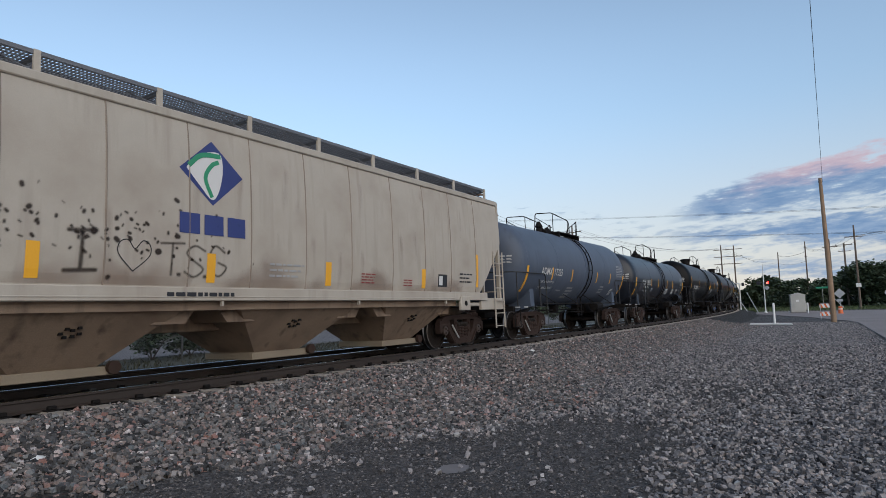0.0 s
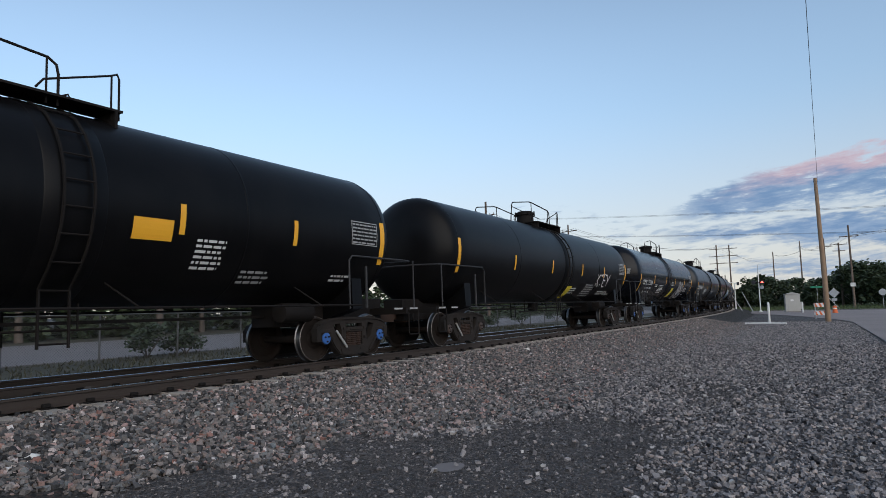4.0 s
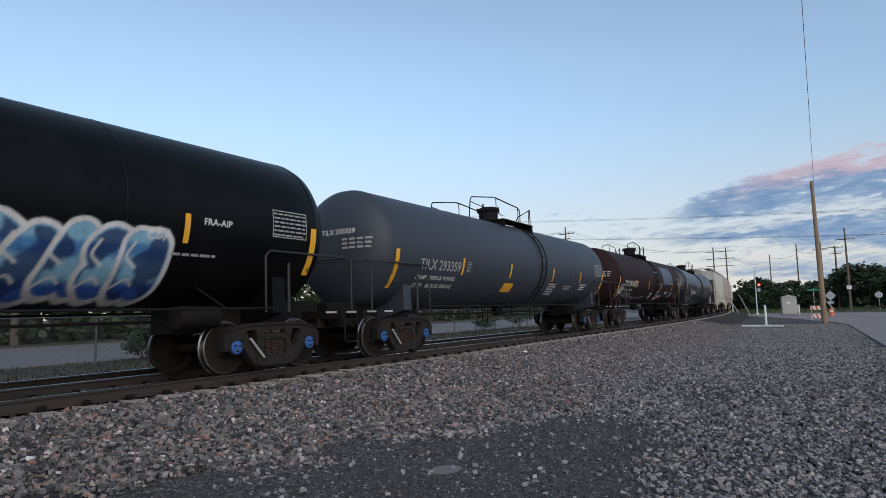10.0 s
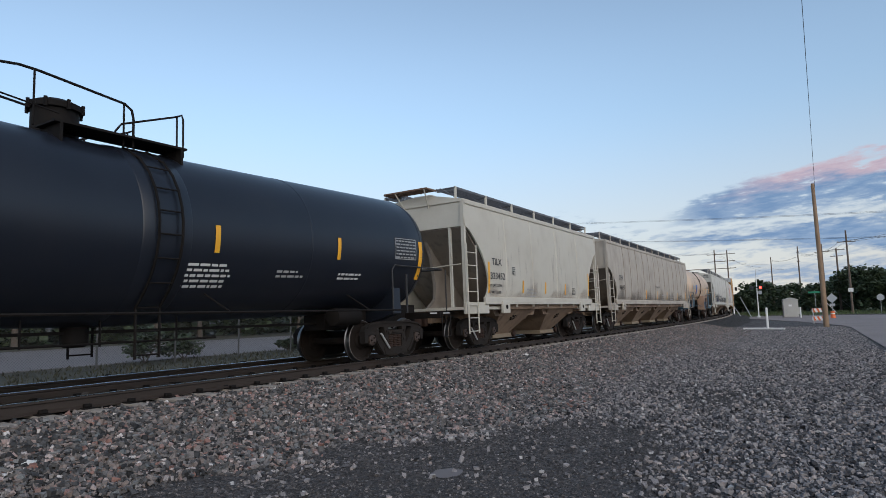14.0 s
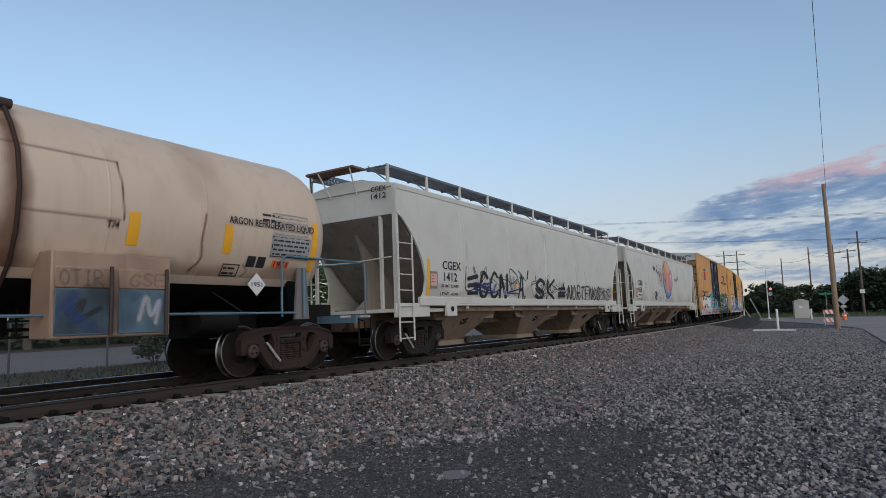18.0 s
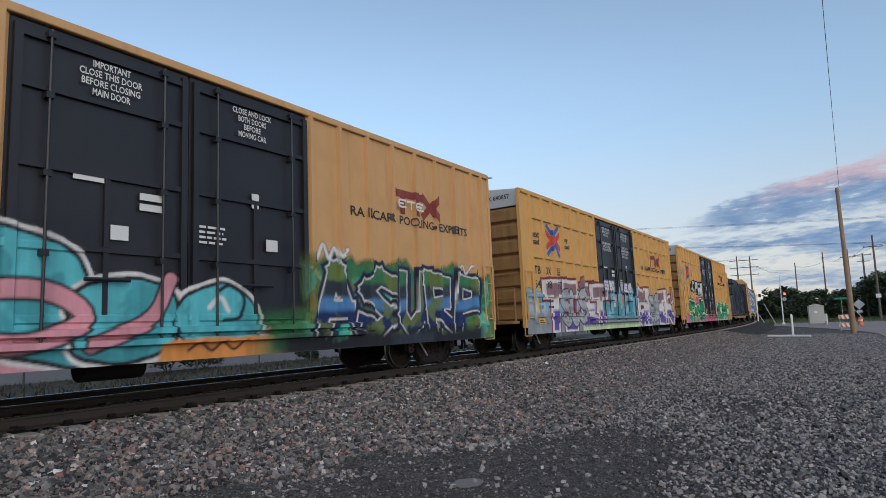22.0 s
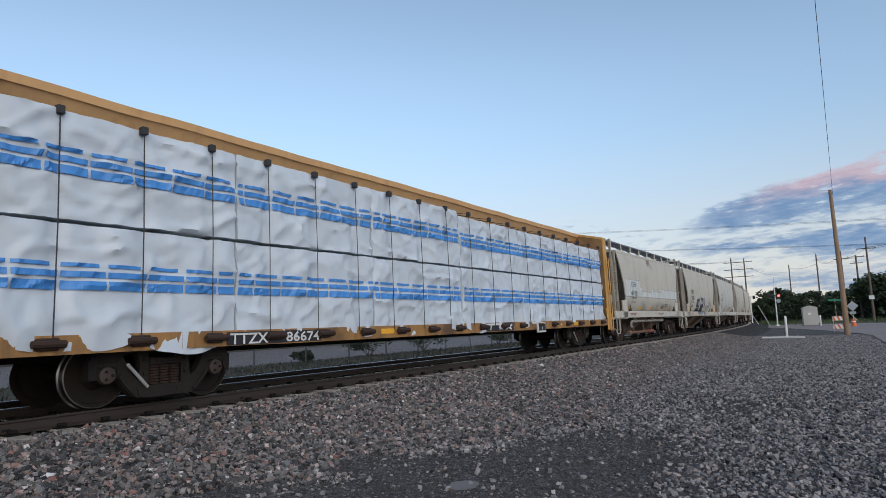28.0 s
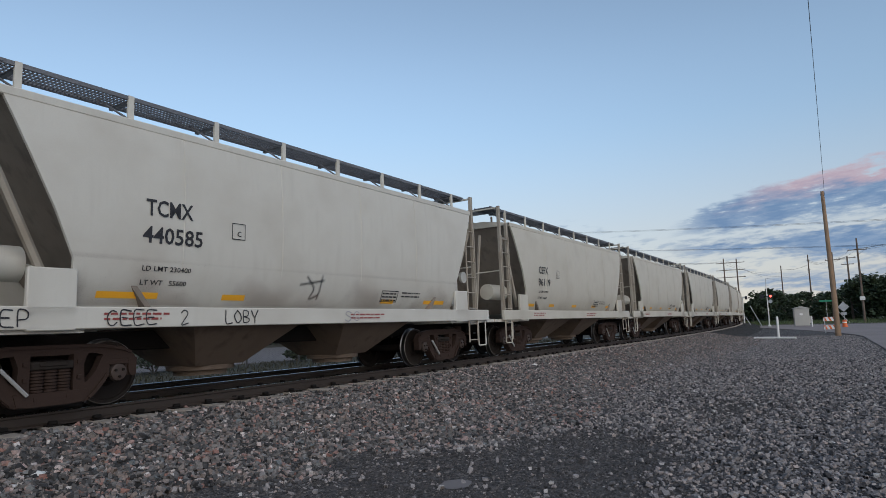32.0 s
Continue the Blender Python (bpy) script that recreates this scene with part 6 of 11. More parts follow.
        step_loop(c, s * 8.96, 0.5, 0.54, 0.8, W, paint)
        bm = bm_new()
        box(bm, min(s * half, s * 5.2), max(s * half, s * 5.2), -0.4, 0.4, 0.72, 0.95)
        part("draft_sill", bm, M_IRON, c)
    bm = bm_new()
    slab(bm, [(-W - 0.02, z1 + 0.02), (W + 0.02, z1 + 0.02), (0, z1 + 0.16)], -half, half, "yz")
    roof = part("roof", tidy(bm), M_ROOF, c)
    for k in range(18):
        bm = bm_new()
        x = -half + 0.5 + k * 1.07
        slab(bm, [(-W, z1 + 0.03), (0, z1 + 0.165), (W, z1 + 0.03), (W, z1 + 0.06), (0, z1 + 0.2), (-W, z1 + 0.06)], x - 0.04, x + 0.04, "yz")
        part("roof_rib", tidy(bm), M_ROOF, roof)
    bm = bm_new()
    box(bm, -half + 0.3, half - 0.3, -1.5, 1.5, 0.9, 1.0)
    box(bm, -5.3, 5.3, -0.3, 0.3, 0.66, 0.92)
    part("floor_frame", bm, M_IRON, c)
    bm = bm_new()
    tube(bm, [(-4.5, -0.9, 0.7), (4.5, -0.9, 0.7)], 0.03, 6)
    lathe(bm, [(-1.4, 0.05), (-1.38, 0.2), (-0.5, 0.2), (-0.48, 0.05)], 14, at=(0, -0.9, 0.55))
    part("brake_gear", tidy(bm), M_IRON, c)
    # lettering
    P = flat_side(-W - 0.033)
    o = words
    for word, x0, x1, z, h in (("next", -8.44, -7.92, 3.72, 0.19), ("load", -8.44, -7.94, 3.5, 0.2), ("any", -5.91, -5.49, 3.73, 0.17), ("road", -5.93, -5.38, 3.54, 0.17)):
        ob = letters("slogan", word, x0 + o, x1 + o, z, h, P, M_LETK, c)
        for v in ob.data.vertices:
            v.co.x += 0.2 * (v.co.z - z)
    for word, x0, x1 in (("TB", -8.41, -7.93), ("OX", -7.61, -7.1)):
        lay_over_posts(letters("car_mark", word, x0 + o, x1 + o, 2.59, 0.26, P, M_LETK, c), ribbed)
    for word, (x0, x1) in zip(number.split(), ((-8.45, -7.97), (-7.57, -7.09), (-6.7, -6.24))):
        lay_over_posts(letters("car_number", word, x0 + o, x1 + o, 2.14, 0.26, P, M_LETK, c), ribbed)
    for word, a, b in (("RAILCAR", 3.45, 4.83), ("POOLING", 5.07, 6.42), ("EXPERTS", 6.66, 7.95)):
        lay_over_posts(letters("slogan", word, a, b, 3.32, 0.2, P, M_LETK, c), ribbed)
    if plate:
        notice(c, -6.62, -6.38, 2.48, 2.72, P, M_LETK, 0.02, 4)
    D = flat_side(-W - 0.075)
    for x, words in ((-1.95, ("CLOSE THIS DOOR|BEFORE CLOSING|MAIN DOOR", "CIERRE ESTA PUERTA|ANTES DE CERRAR|LA PUERTA PRINCIPAL")), (0.45, ("CLOSE AND LOCK|BOTH DOORS BEFORE|MOVING CAR", "CIERRE Y PONGA|EL SEGURO EN AMBAS|PUERTAS ANTES DE|MOVER EL CARRO"))):
        if not spanish:
            words = ("IMPORTANT|" + words[0] if x < 0 else "CLOSE AND LOCK|BOTH DOORS|BEFORE|MOVING CAR",)
        for z, block in zip((4.62, 4.02), words):
            for k, ln in enumerate(block.split("|")):
                w = 0.058 * len(ln)
                letters("door_notice", ln, x + 0.52 - w / 2, x + 0.52 + w / 2, z - 0.13 * k, 0.1, D, M_LETW, c)
    for x0, x1, z0, z1 in ((-1.9, -1.5, 3.0, 3.1), (-1.0, -0.65, 2.85, 2.95), (-1.0, -0.65, 2.7, 2.8), (0.95, 1.1, 3.0, 3.25), (1.25, 1.5, 2.3, 2.5), (-1.4, -1.15, 2.25, 2.45)):
        bm = bm_new()
        patch(bm, x0, x1, z0, z1, D, 0.004)
        part("white_label", bm, M_LETW, c, "small white label", smooth=0)
    stencil(c, -0.1, 0.5, 2.6, 4, D, M_LETW, 0.05, 0.08, 7)
    for word, x0, x1, z in (("LD LMT", -8.19, -7.84, 1.6), ("LT WT", -8.19, -7.86, 1.41)):
        letters("capacity_data", word, x0, x1, z, 0.1, P, M_LETK, c)
    stencil(c, -7.45, -7.05, 1.64, 2, P, M_LETK, 0.09, 0.19, 9)
    bm = bm_new()
    patch(bm, -8.34, -7.88, 0.88, 1.05, flat_side(-W - 0.062), 0.012)
    part("warning_label", bm, M_REFL, c, "orange-yellow warning label", smooth=0)
    stencil(c, -8.3, -7.92, 1.01, 2, flat_side(-W - 0.076), M_LETK, 0.035, 0.065, 12)
    paint_devices(c, o)
    strips(c, (-8.31, 7.6) if ribbed else (), 1.17, 1.68, flat_side(-W - 0.04), 0.2)
    bogie(c, -tc / 2, "brown")
    bogie(c, tc / 2, "brown")
    ends(c, half + 0.85)
    return c, flat_side(-W - 0.12)


# ---- centre-beam flat cars ----
def beam_car(label, tc, half, name="centerbeam_car", slats=False):
    c = thing(name, label, "flat car", "cars of the freight train")
    W, zt = 1.42, 4.78
    for q in (-1, 1):
        bm = bm_new()
        y0, y1 = sorted((q * W, q * (W - 0.1)))
        lo = 0.62 if slats else 0.77
        slab(bm, [(-half, 1.03), (-half, 0.78), (-tc / 2 + 1.3, 0.78), (-tc / 2 + 2.0, lo), (tc / 2 - 2.0, lo), (tc / 2 - 1.3, 0.78), (half, 0.78), (half, 1.03)], y0, y1)
        part("side_sill", tidy(bm), M_YELLOWS, c)
        n = int(half * 2 / 1.25)
        for k in range(n):
            bm = bm_new()
            x = -half + 0.8 + k * (2 * half - 1.6) / (n - 1)
            box(bm, x - 0.14, x + 0.14, q * W - 0.06, q * W + 0.06, 0.84, 1.0, bevel=0.02)
            lathe(bm, [(x - 0.2, 0.05), (x + 0.2, 0.05)], 8, at=(0, q * (W + 0.07), 0.92))
            part("strap_winch", tidy(bm), M_RUSTY, c)
    bm = bm_new()
    box(bm, -half, half, -W + 0.1, W - 0.1, 0.95, 1.03)
    part("deck", bm, M_YELLOWD, c)
    bm = bm_new()
    box(bm, -half, half, -0.35, 0.35, 0.68, 0.95)
    part("centre_sill", bm, M_IRON, c)
    # the tall middle beam with its top chord and posts
    if not slats:
        bm = bm_new()
        slab(bm, [(-0.14, zt - 0.46), (0.14, zt - 0.46), (0.38, zt - 0.17), (0.38, zt - 0.12), (-0.38, zt - 0.12), (-0.38, zt - 0.17)], -half, half, "yz")
        chord = part("top_chord", tidy(bm), M_OCHRE, c)
        for q in (-1, 1):
            bm = bm_new()
            rows, nn = [], 70
            for i in range(nn + 1):
                x = -half + 2 * half * i / nn
                dz = 0.02 * noise.noise(Vector((x * 0.9, q * 5.0, half))) + 0.012 * noise.noise(Vector((x * 3.1, q * 2.0, 1.0)))
                rows.append([bm.verts.new((x, q * (0.38 + a), zt + b + dz)) for a, b in ((-0.04, -0.19), (0.035, -0.19), (0.035, -0.05), (0.02, -0.05), (0.0, -0.1), (-0.04, -0.1))])
            for A, B in zip(rows, rows[1:]):
                for i in range(6):
                    bm.faces.new((A[i], A[(i + 1) % 6], B[(i + 1) % 6], B[i]))
            part("chord_flange", tidy(bm), M_OCHRE, chord)
        n = int(half * 2 / 1.5)
        for k in range(n + 1):
            bm = bm_new()
            x = -half + 0.4 + k * (2 * half - 0.8) / n
            box(bm, x - 0.07, x + 0.07, -0.16, 0.16, 1.03, zt - 0.25)
            part("beam_post", bm, M_YELLOW, c)
    # bulkheads
    for s in (-1, 1):
        e = s * half
        bm = bm_new()
        slab(bm, [(-W, 1.0), (W, 1.0), (W, zt - 0.35), (W - 0.3, zt + 0.06), (0.3 - W, zt + 0.06), (-W, zt - 0.35)] if slats else [(-W, 1.0), (W, 1.0), (W, zt - 0.35), (0.25, zt), (-0.25, zt), (-W, zt - 0.35)], min(e, e - s * 0.06), max(e, e - s * 0.06), "yz")
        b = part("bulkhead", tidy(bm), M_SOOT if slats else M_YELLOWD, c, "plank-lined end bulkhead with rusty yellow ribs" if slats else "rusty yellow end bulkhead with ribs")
        for y in (-W + 0.06, -0.55, 0.1, 0.75, W - 0.06):
            bm = bm_new()
            w = 0.08
            box(bm, min(e, e + s * 0.3), max(e, e + s * 0.3), y - w, y + w, 1.0, zt - 0.35 + (0.25 if abs(y) < 0.6 else 0), bevel=0.01)
            part("rib", bm, M_YELLOWD if abs(y) < W - 0.1 else M_YELLOW, b)
        if slats:
            for y in (-0.95, 0.45):
                bm = bm_new()
                for dy in (-0.17, 0.17):
                    tube(bm, [(e + s * 0.2, y + dy, 1.1), (e + s * 0.2, y + dy, 4.3)], 0.018, 5)
                for i in range(8):
                    tube(bm, [(e + s * 0.2, y - 0.17, 1.3 + 0.4 * i), (e + s * 0.2, y + 0.17, 1.3 + 0.4 * i)], 0.014, 5)
                part("end_ladder", bm, M_YELLOWD, b)
        for z in (2.6,) if slats else (1.9, 2.9, 3.7):
            bm = bm_new()
            box(bm, min(e, e + s * 0.22), max(e, e + s * 0.22), -W, W, z - 0.07, z + 0.07)
            part("cross_rib", bm, M_YELLOWD, b)
        for q in (-1, 1):
            bm = bm_new()
            plate = ((-0.05, 0.58), (0.8, 0.58), (0.77, 2.2), (0.34, 3.75), (0.24, zt - 0.4), (-0.04, zt - 0.36)) if slats else ((-0.1, 0.6), (0.42, 0.6), (0.34, zt - 0.4), (-0.02, zt - 0.36))
            slab(bm, [(e + s * x, z) for x, z in plate], min(q * W, q * (W + 0.03)), max(q * W, q * (W + 0.03)))
            part("side_plate", tidy(bm), M_YELLOW, b)
            if slats:
                continue
            bm = bm_new()
            slab(bm, [(0, zt - 0.02), (q * (W + 0.03), zt - 0.4), (q * (W + 0.03), zt - 0.3), (0, zt + 0.06)], min(e - s * 0.08, e + s * 0.36), max(e - s * 0.08, e + s * 0.36), "yz")
            part("cap", tidy(bm), M_YELLOW, b)
        if slats:
            bm = bm_new()
            slab(bm, [(-W - 0.03, zt - 0.4), (W + 0.03, zt - 0.4), (W + 0.03, zt - 0.3), (W - 0.28, zt + 0.1), (0.28 - W, zt + 0.1), (-W - 0.03, zt - 0.3)], min(e - s * 0.13, e + s * 0.22), max(e - s * 0.13, e + s * 0.22), "yz")
            part("cap", tidy(bm), M_YELLOW, b)
        lo, hi = sorted((e + s * 0.25, e + s * 0.72) if slats else (e + s * 0.08, e + s * 0.36))
        ladder(c, lo, hi, 0.55, 2.25 if slats else 3.6, flat_side(-W - 0.02), M_YELLOW, 0.4, 0.07)
        for q in (-1, 1) if slats else ():
            bm = bm_new()
            tube(bm, [(e + s * 0.74, q * (W + 0.09), 1.2), (e + s * 0.68, q * (W + 0.09), 2.3), (e + s * 0.42, q * (W + 0.06), 3.5), (e + s * 0.36, q * (W - 0.1), 4.45), (e + s * 0.1, q * (W - 0.12), 4.5)], 0.02, 6)
            part("leaning_rail", bm, M_YELLOW, c)
            for z, x in ((2.6, 0.62), (2.95, 0.54), (3.3, 0.46), (3.7, 0.41), (4.1, 0.38)):
                bm = bm_new()
                tube(bm, [(e + s * x, q * (W + 0.06), z), (e + s * (x - 0.3), q * (W + 0.05), z)], 0.014, 5)
                part("leaning_rung", bm, M_YELLOW, c)
        bm = bm_new()
        box(bm, min(e, e + s * 0.75), max(e, e + s * 0.75), -1.3, 1.3, 0.92, 1.0)
        part("end_platform", bm, M_IRON, c)
        if slats:
            n = 26
            rng = random.Random(7)
            for k in range(n):
                bm = bm_new()
                z = 1.05 + k * (zt - 1.46) / n
                yw = W - 0.02
                box(bm, min(e - s * 0.06, e - s * (0.11 + rng.uniform(0, 0.02))), max(e - s * 0.06, e - s * 0.11), -yw, yw, z, z + (zt - 1.5) / n - 0.012)
                part("plank", bm, M_PLANK, b, smooth=0)
    bogie(c, -tc / 2, "brown")
    bogie(c, tc / 2, "brown")
    ends(c, half + (0.82 if slats else 0.95))
    return c

# ---- sprayed pieces: paint laid coat over coat on a fine skin that follows posts, ribs and doors ----
INK = dict(frost=(0.64, 0.665, 0.65), black=(0.014, 0.014, 0.018), white=(0.60, 0.585, 0.57), chalk=(0.44, 0.425, 0.42), pink=(0.56, 0.25, 0.29), rose=(0.56, 0.12, 0.29), cyan=(0.09, 0.42, 0.47), teal=(0.05, 0.27, 0.31), sky=(0.22, 0.42, 0.55), silver=(0.36, 0.37, 0.40), grey=(0.24, 0.255, 0.275),
           mauve=(0.24, 0.14, 0.155), purple=(0.105, 0.07, 0.31), red=(0.52, 0.06, 0.05), blue=(0.03, 0.10, 0.36), brick=(0.23, 0.045, 0.04), peach=(0.56, 0.30, 0.16), cream=(0.62, 0.42, 0.27), bone=(0.56, 0.54, 0.47), rust=(0.16, 0.07, 0.04), soot=(0.03, 0.018, 0.014), darkred=(0.19, 0.02, 0.035), green=(0.02, 0.26, 0.13), pine=(0.008, 0.05, 0.038), lime=(0.50, 0.62, 0.34), olive=(0.13, 0.17, 0.045), leaf=(0.04, 0.17, 0.07), slate=(0.028, 0.036, 0.048), turquoise=(0.06, 0.42, 0.34), orange=(0.62, 0.24, 0.06), haze=(0.24, 0.29, 0.34), palepink=(0.42, 0.27, 0.30), paleblue=(0.26, 0.38, 0.48), navy=(0.012, 0.025, 0.10), denim=(0.07, 0.20, 0.40), coal=(0.035, 0.038, 0.042))


def spray_material():
    m = bpy.data.materials.new("sprayed_paint")
    m.use_nodes = True
    nt = m.node_tree
    N, L = nt.nodes.new, nt.links.new
    bsdf, out = nt.nodes["Principled BSDF"], nt.nodes["Material Output"]
    at, tc, n, mp, st = N("ShaderNodeAttribute"), N("ShaderNodeTexCoord"), N("ShaderNodeTexNoise"), N("ShaderNodeMapping"), N("ShaderNodeTexNoise")
    at.attribute_name = "paint"
    L(tc.outputs["Object"], n.inputs["Vector"])
    n.inputs["Scale"].default_value, n.inputs["Detail"].default_value = 2.5, 8
    mp.inputs["Scale"].default_value = (4, 4, 0.4)
    L(tc.outputs["Object"], mp.inputs["Vector"])
    L(mp.outputs[0], st.inputs["Vector"])
    st.inputs["Scale"].default_value, st.inputs["Detail"].default_value = 2.0, 6
    k = N("ShaderNodeMath")
    k.operation = "MULTIPLY"
    L(n.outputs["Fac"], k.inputs[0])
    L(st.outputs["Fac"], k.inputs[1])
    k2 = N("ShaderNodeMath")
    k2.operation = "MULTIPLY_ADD"
    L(k.outputs[0], k2.inputs[0])
    k2.inputs[1].default_value, k2.inputs[2].default_value = 1.3, 0.67
    sc = N("ShaderNodeVectorMath")
    sc.operation = "SCALE"
    L(at.outputs["Color"], sc.inputs[0])
    L(k2.outputs[0], sc.inputs["Scale"])
    L(sc.outputs[0], bsdf.inputs["Base Color"])
    bsdf.inputs["Roughness"].default_value = 0.55
    bsdf.inputs["Specular IOR Level"].default_value = 0.3
    tr, mx = N("ShaderNodeBsdfTransparent"), N("ShaderNodeMixShader")
    L(at.outputs["Alpha"], mx.inputs["Fac"])
    L(tr.outputs[0], mx.inputs[1])
    L(bsdf.outputs[0], mx.inputs[2])
    L(mx.outputs[0], out.inputs["Surface"])
    return m


M_SPRAY = spray_material()


class Skin:
    """A stretch of a car's side on which coats of paint are laid."""

    def __init__(self, x0, x1, z0, z1, res=0.025):
        xs, zs = np.arange(x0, x1 + res, res), np.arange(z0, z1 + res, res)
        self.X, self.Z = np.meshgrid(xs, zs)
        self.rgb, self.a = np.zeros(self.X.shape + (3,)), np.zeros(self.X.shape)
        self.res = res

    def wave(self, seed, scale, u=None):
        """Smooth uneven waves between -1 and 1; along x alone when u is given."""
        rng = np.random.default_rng(seed)
        out = 0
        for k in range(5):
            f, p, g = scale * (1.7 ** k), rng.uniform(0, 6.28, 2), 0.6 ** k
            out = out + g * np.sin(self.X * f + p[0] + (0 if u else 1.3 * np.sin(self.Z * f * 0.9 + p[1])))
        return out / 2.2

    def lay(self, mask, ink):
        mask = np.clip(mask, 0, 1)[..., None]
        col = np.array(INK[ink]) if isinstance(ink, str) else ink
        self.rgb = np.where(self.a[..., None] < 0.01, col * np.ones_like(self.rgb), self.rgb)
        self.rgb = self.rgb * (1 - mask) + col * mask
        self.a = np.maximum(self.a, self.a + (1 - self.a) * mask[..., 0])

    def field(self, x0, x1, z0, z1, ink, rag=0.1, seed=0, soft=0.04, scale=3.0, speck=None):
        """A coat with a ragged top and uneven ends."""
        top = z1 + rag * self.wave(seed, scale, True)
        end = 0.12 * self.wave(seed + 1, 2.0)
        m = np.minimum.reduce([(top - self.Z) / soft + 0.5, (self.Z - z0) / soft + 0.5, (self.X - x0 + end) / (soft * 2) + 0.5, (x1 - self.X + end) / (soft * 2) + 0.5])
        self.lay(m, ink)
        if speck:
            for i, s in enumerate(speck):
                self.lay(np.minimum(np.clip(m, 0, 1), np.clip((self.wave(seed + 5 + i, 2.6 + i) - 0.25) * 5, 0, 0.9)), s)

    def distance(self, lines, square=False):
        d = np.full(self.X.shape, 9.0)
        for ln in lines:
            for (ax, az), (bx, bz) in zip(ln, ln[1:]):
                ux, uz = bx - ax, bz - az
                L = math.hypot(ux, uz) or 1e-6
                i0, i1 = np.searchsorted(self.X[0], [min(ax, bx) - 0.9, max(ax, bx) + 0.9])
                X, Z = self.X[:, i0:i1] - ax, self.Z[:, i0:i1] - az
                t = (X * ux + Z * uz) / L
                p = np.abs(X * uz - Z * ux) / L
                e = np.maximum(0, np.abs(t - L / 2) - L / 2)
                q = np.maximum(p, e * 1.0) if square else np.hypot(p, e)
                d[:, i0:i1] = np.minimum(d[:, i0:i1], q)
        return d

    def lines(self, text, x0, x1, z0, z1, w, seed=0, wobble=0.1, square=False):
        rng = random.Random(seed)
        cw, out = (x1 - x0) / len(text), []
        for i, ch in enumerate(text):
            k = 0.42 * w / cw
            jz, tilt = rng.uniform(-wobble, wobble) * (z1 - z0) * 0.4, rng.uniform(-0.12, 0.12)
            for ln in GLYPHS.get(ch, []):
                pts = [(x0 + (i + k + u * (1 - 2 * k) + rng.uniform(-0.03, 0.03) + tilt * (v - 0.5)) * cw, z0 + w / 2 + v * (z1 - z0 - w) + jz) for u, v in ln]
                out.append(pts if square or len(pts) < 3 else curl(pts, 4))
        return out

    def word(self, text, x0, x1, z0, z1, w, rims, bands, seed=0, wobble=0.1, square=False, shade=None, inner=0.0, soft=0.03, mottle=None):
        """Fat letters: rims (grow, ink) from the outside in, then bands (from this share of the height up, ink)."""
        ln = self.lines(text, x0, x1, z0, z1, w, seed, wobble, square)
        d = self.distance(ln, square) + 0.012 * self.wave(seed + 3, 6.0)
        if shade:
            e = self.distance([[(x + shade[0], z + shade[1]) for x, z in l] for l in ln], square)
            self.lay((w / 2 + shade[2] - e) / soft + 0.5, shade[3])
        for grow, ink in rims:
            self.lay((w / 2 + grow - d) / soft + 0.5, ink)
        v = (self.Z - z0) / (z1 - z0) + 0.05 * self.wave(seed + 4, 2.2)
        for v0, ink in bands:
            self.lay(np.minimum((w / 2 - inner - d) / soft + 0.5, (v - v0) * 14 + 0.5), ink)
        if mottle:
            self.lay(np.minimum((w / 2 - inner - d) / soft, np.clip((self.wave(seed + 8, 3.5) - 0.1) * 4, 0, 0.85)), mottle)

    def piece(self, letters_, w, rims, bands, seed=0, square=True, **k):
        """Letters each in a box of its own: (character, x0, x1, z0, z1)."""
        for i, (ch, x0, x1, z0, z1) in enumerate(letters_):
            self.word(ch, x0, x1, z0, z1, w, rims, bands, seed + 7 * i, 0.0, square, **k)

    def bubble(self, text, x0, x1, z0, z1, w, rims, bands, seed=0, lap=0.12, **k):
        """Fat letters, each laid over the one before it."""
        cw = (x1 - x0) / len(text)
        for i, ch in enumerate(text):
            self.word(ch, x0 + (i - lap) * cw, x0 + (i + 1 + lap) * cw, z0, z1, w, rims, bands, seed + 7 * i, **k)

    def line(self, pts, w, ink, soft=0.03, round_=True):
        self.lay((w / 2 - self.distance([curl(pts, 5) if round_ and len(pts) > 2 else pts])) / soft + 0.5, ink)

    def drips(self, x0, x1, z, n, ink, seed, up=0.3):
        rng = random.Random(seed)
        for _ in range(n):
            x = rng.uniform(x0, x1)
            self.line([(x, z - 0.1), (x + rng.uniform(-0.05, 0.05), z + rng.uniform(0.3, 1) * up)], rng.uniform(0.08, 0.22), ink, 0.08)

    def hang(self, car, depth, label, name="graffiti"):
        """Makes the skin: depth(X, Z) is how far the side stands out."""
        keep = self.a > 0.02
        cell = keep[:-1, :-1] | keep[1:, :-1] | keep[:-1, 1:] | keep[1:, 1:]
        nz, nx = self.X.shape
        j, i = np.nonzero(cell)
        quads = np.stack([j * nx + i, j * nx + i + 1, (j + 1) * nx + i + 1, (j + 1) * nx + i], -1)
        used, quads = np.unique(quads, return_inverse=True)
        co = np.stack([self.X, -depth(self.X, self.Z), self.Z], -1).reshape(-1, 3)[used]
        me = bpy.data.meshes.new(name)
        me.from_pydata(co.tolist(), [], quads.reshape(-1, 4).tolist())
        paint = me.color_attributes.new("paint", "FLOAT_COLOR", "POINT")
        paint.data.foreach_set("color", np.concatenate([self.rgb.reshape(-1, 3)[used], self.a.reshape(-1, 1)[used]], 1).astype(np.float32).ravel())
        me.materials.append(M_SPRAY)
        return put(name, me, car, None, label)


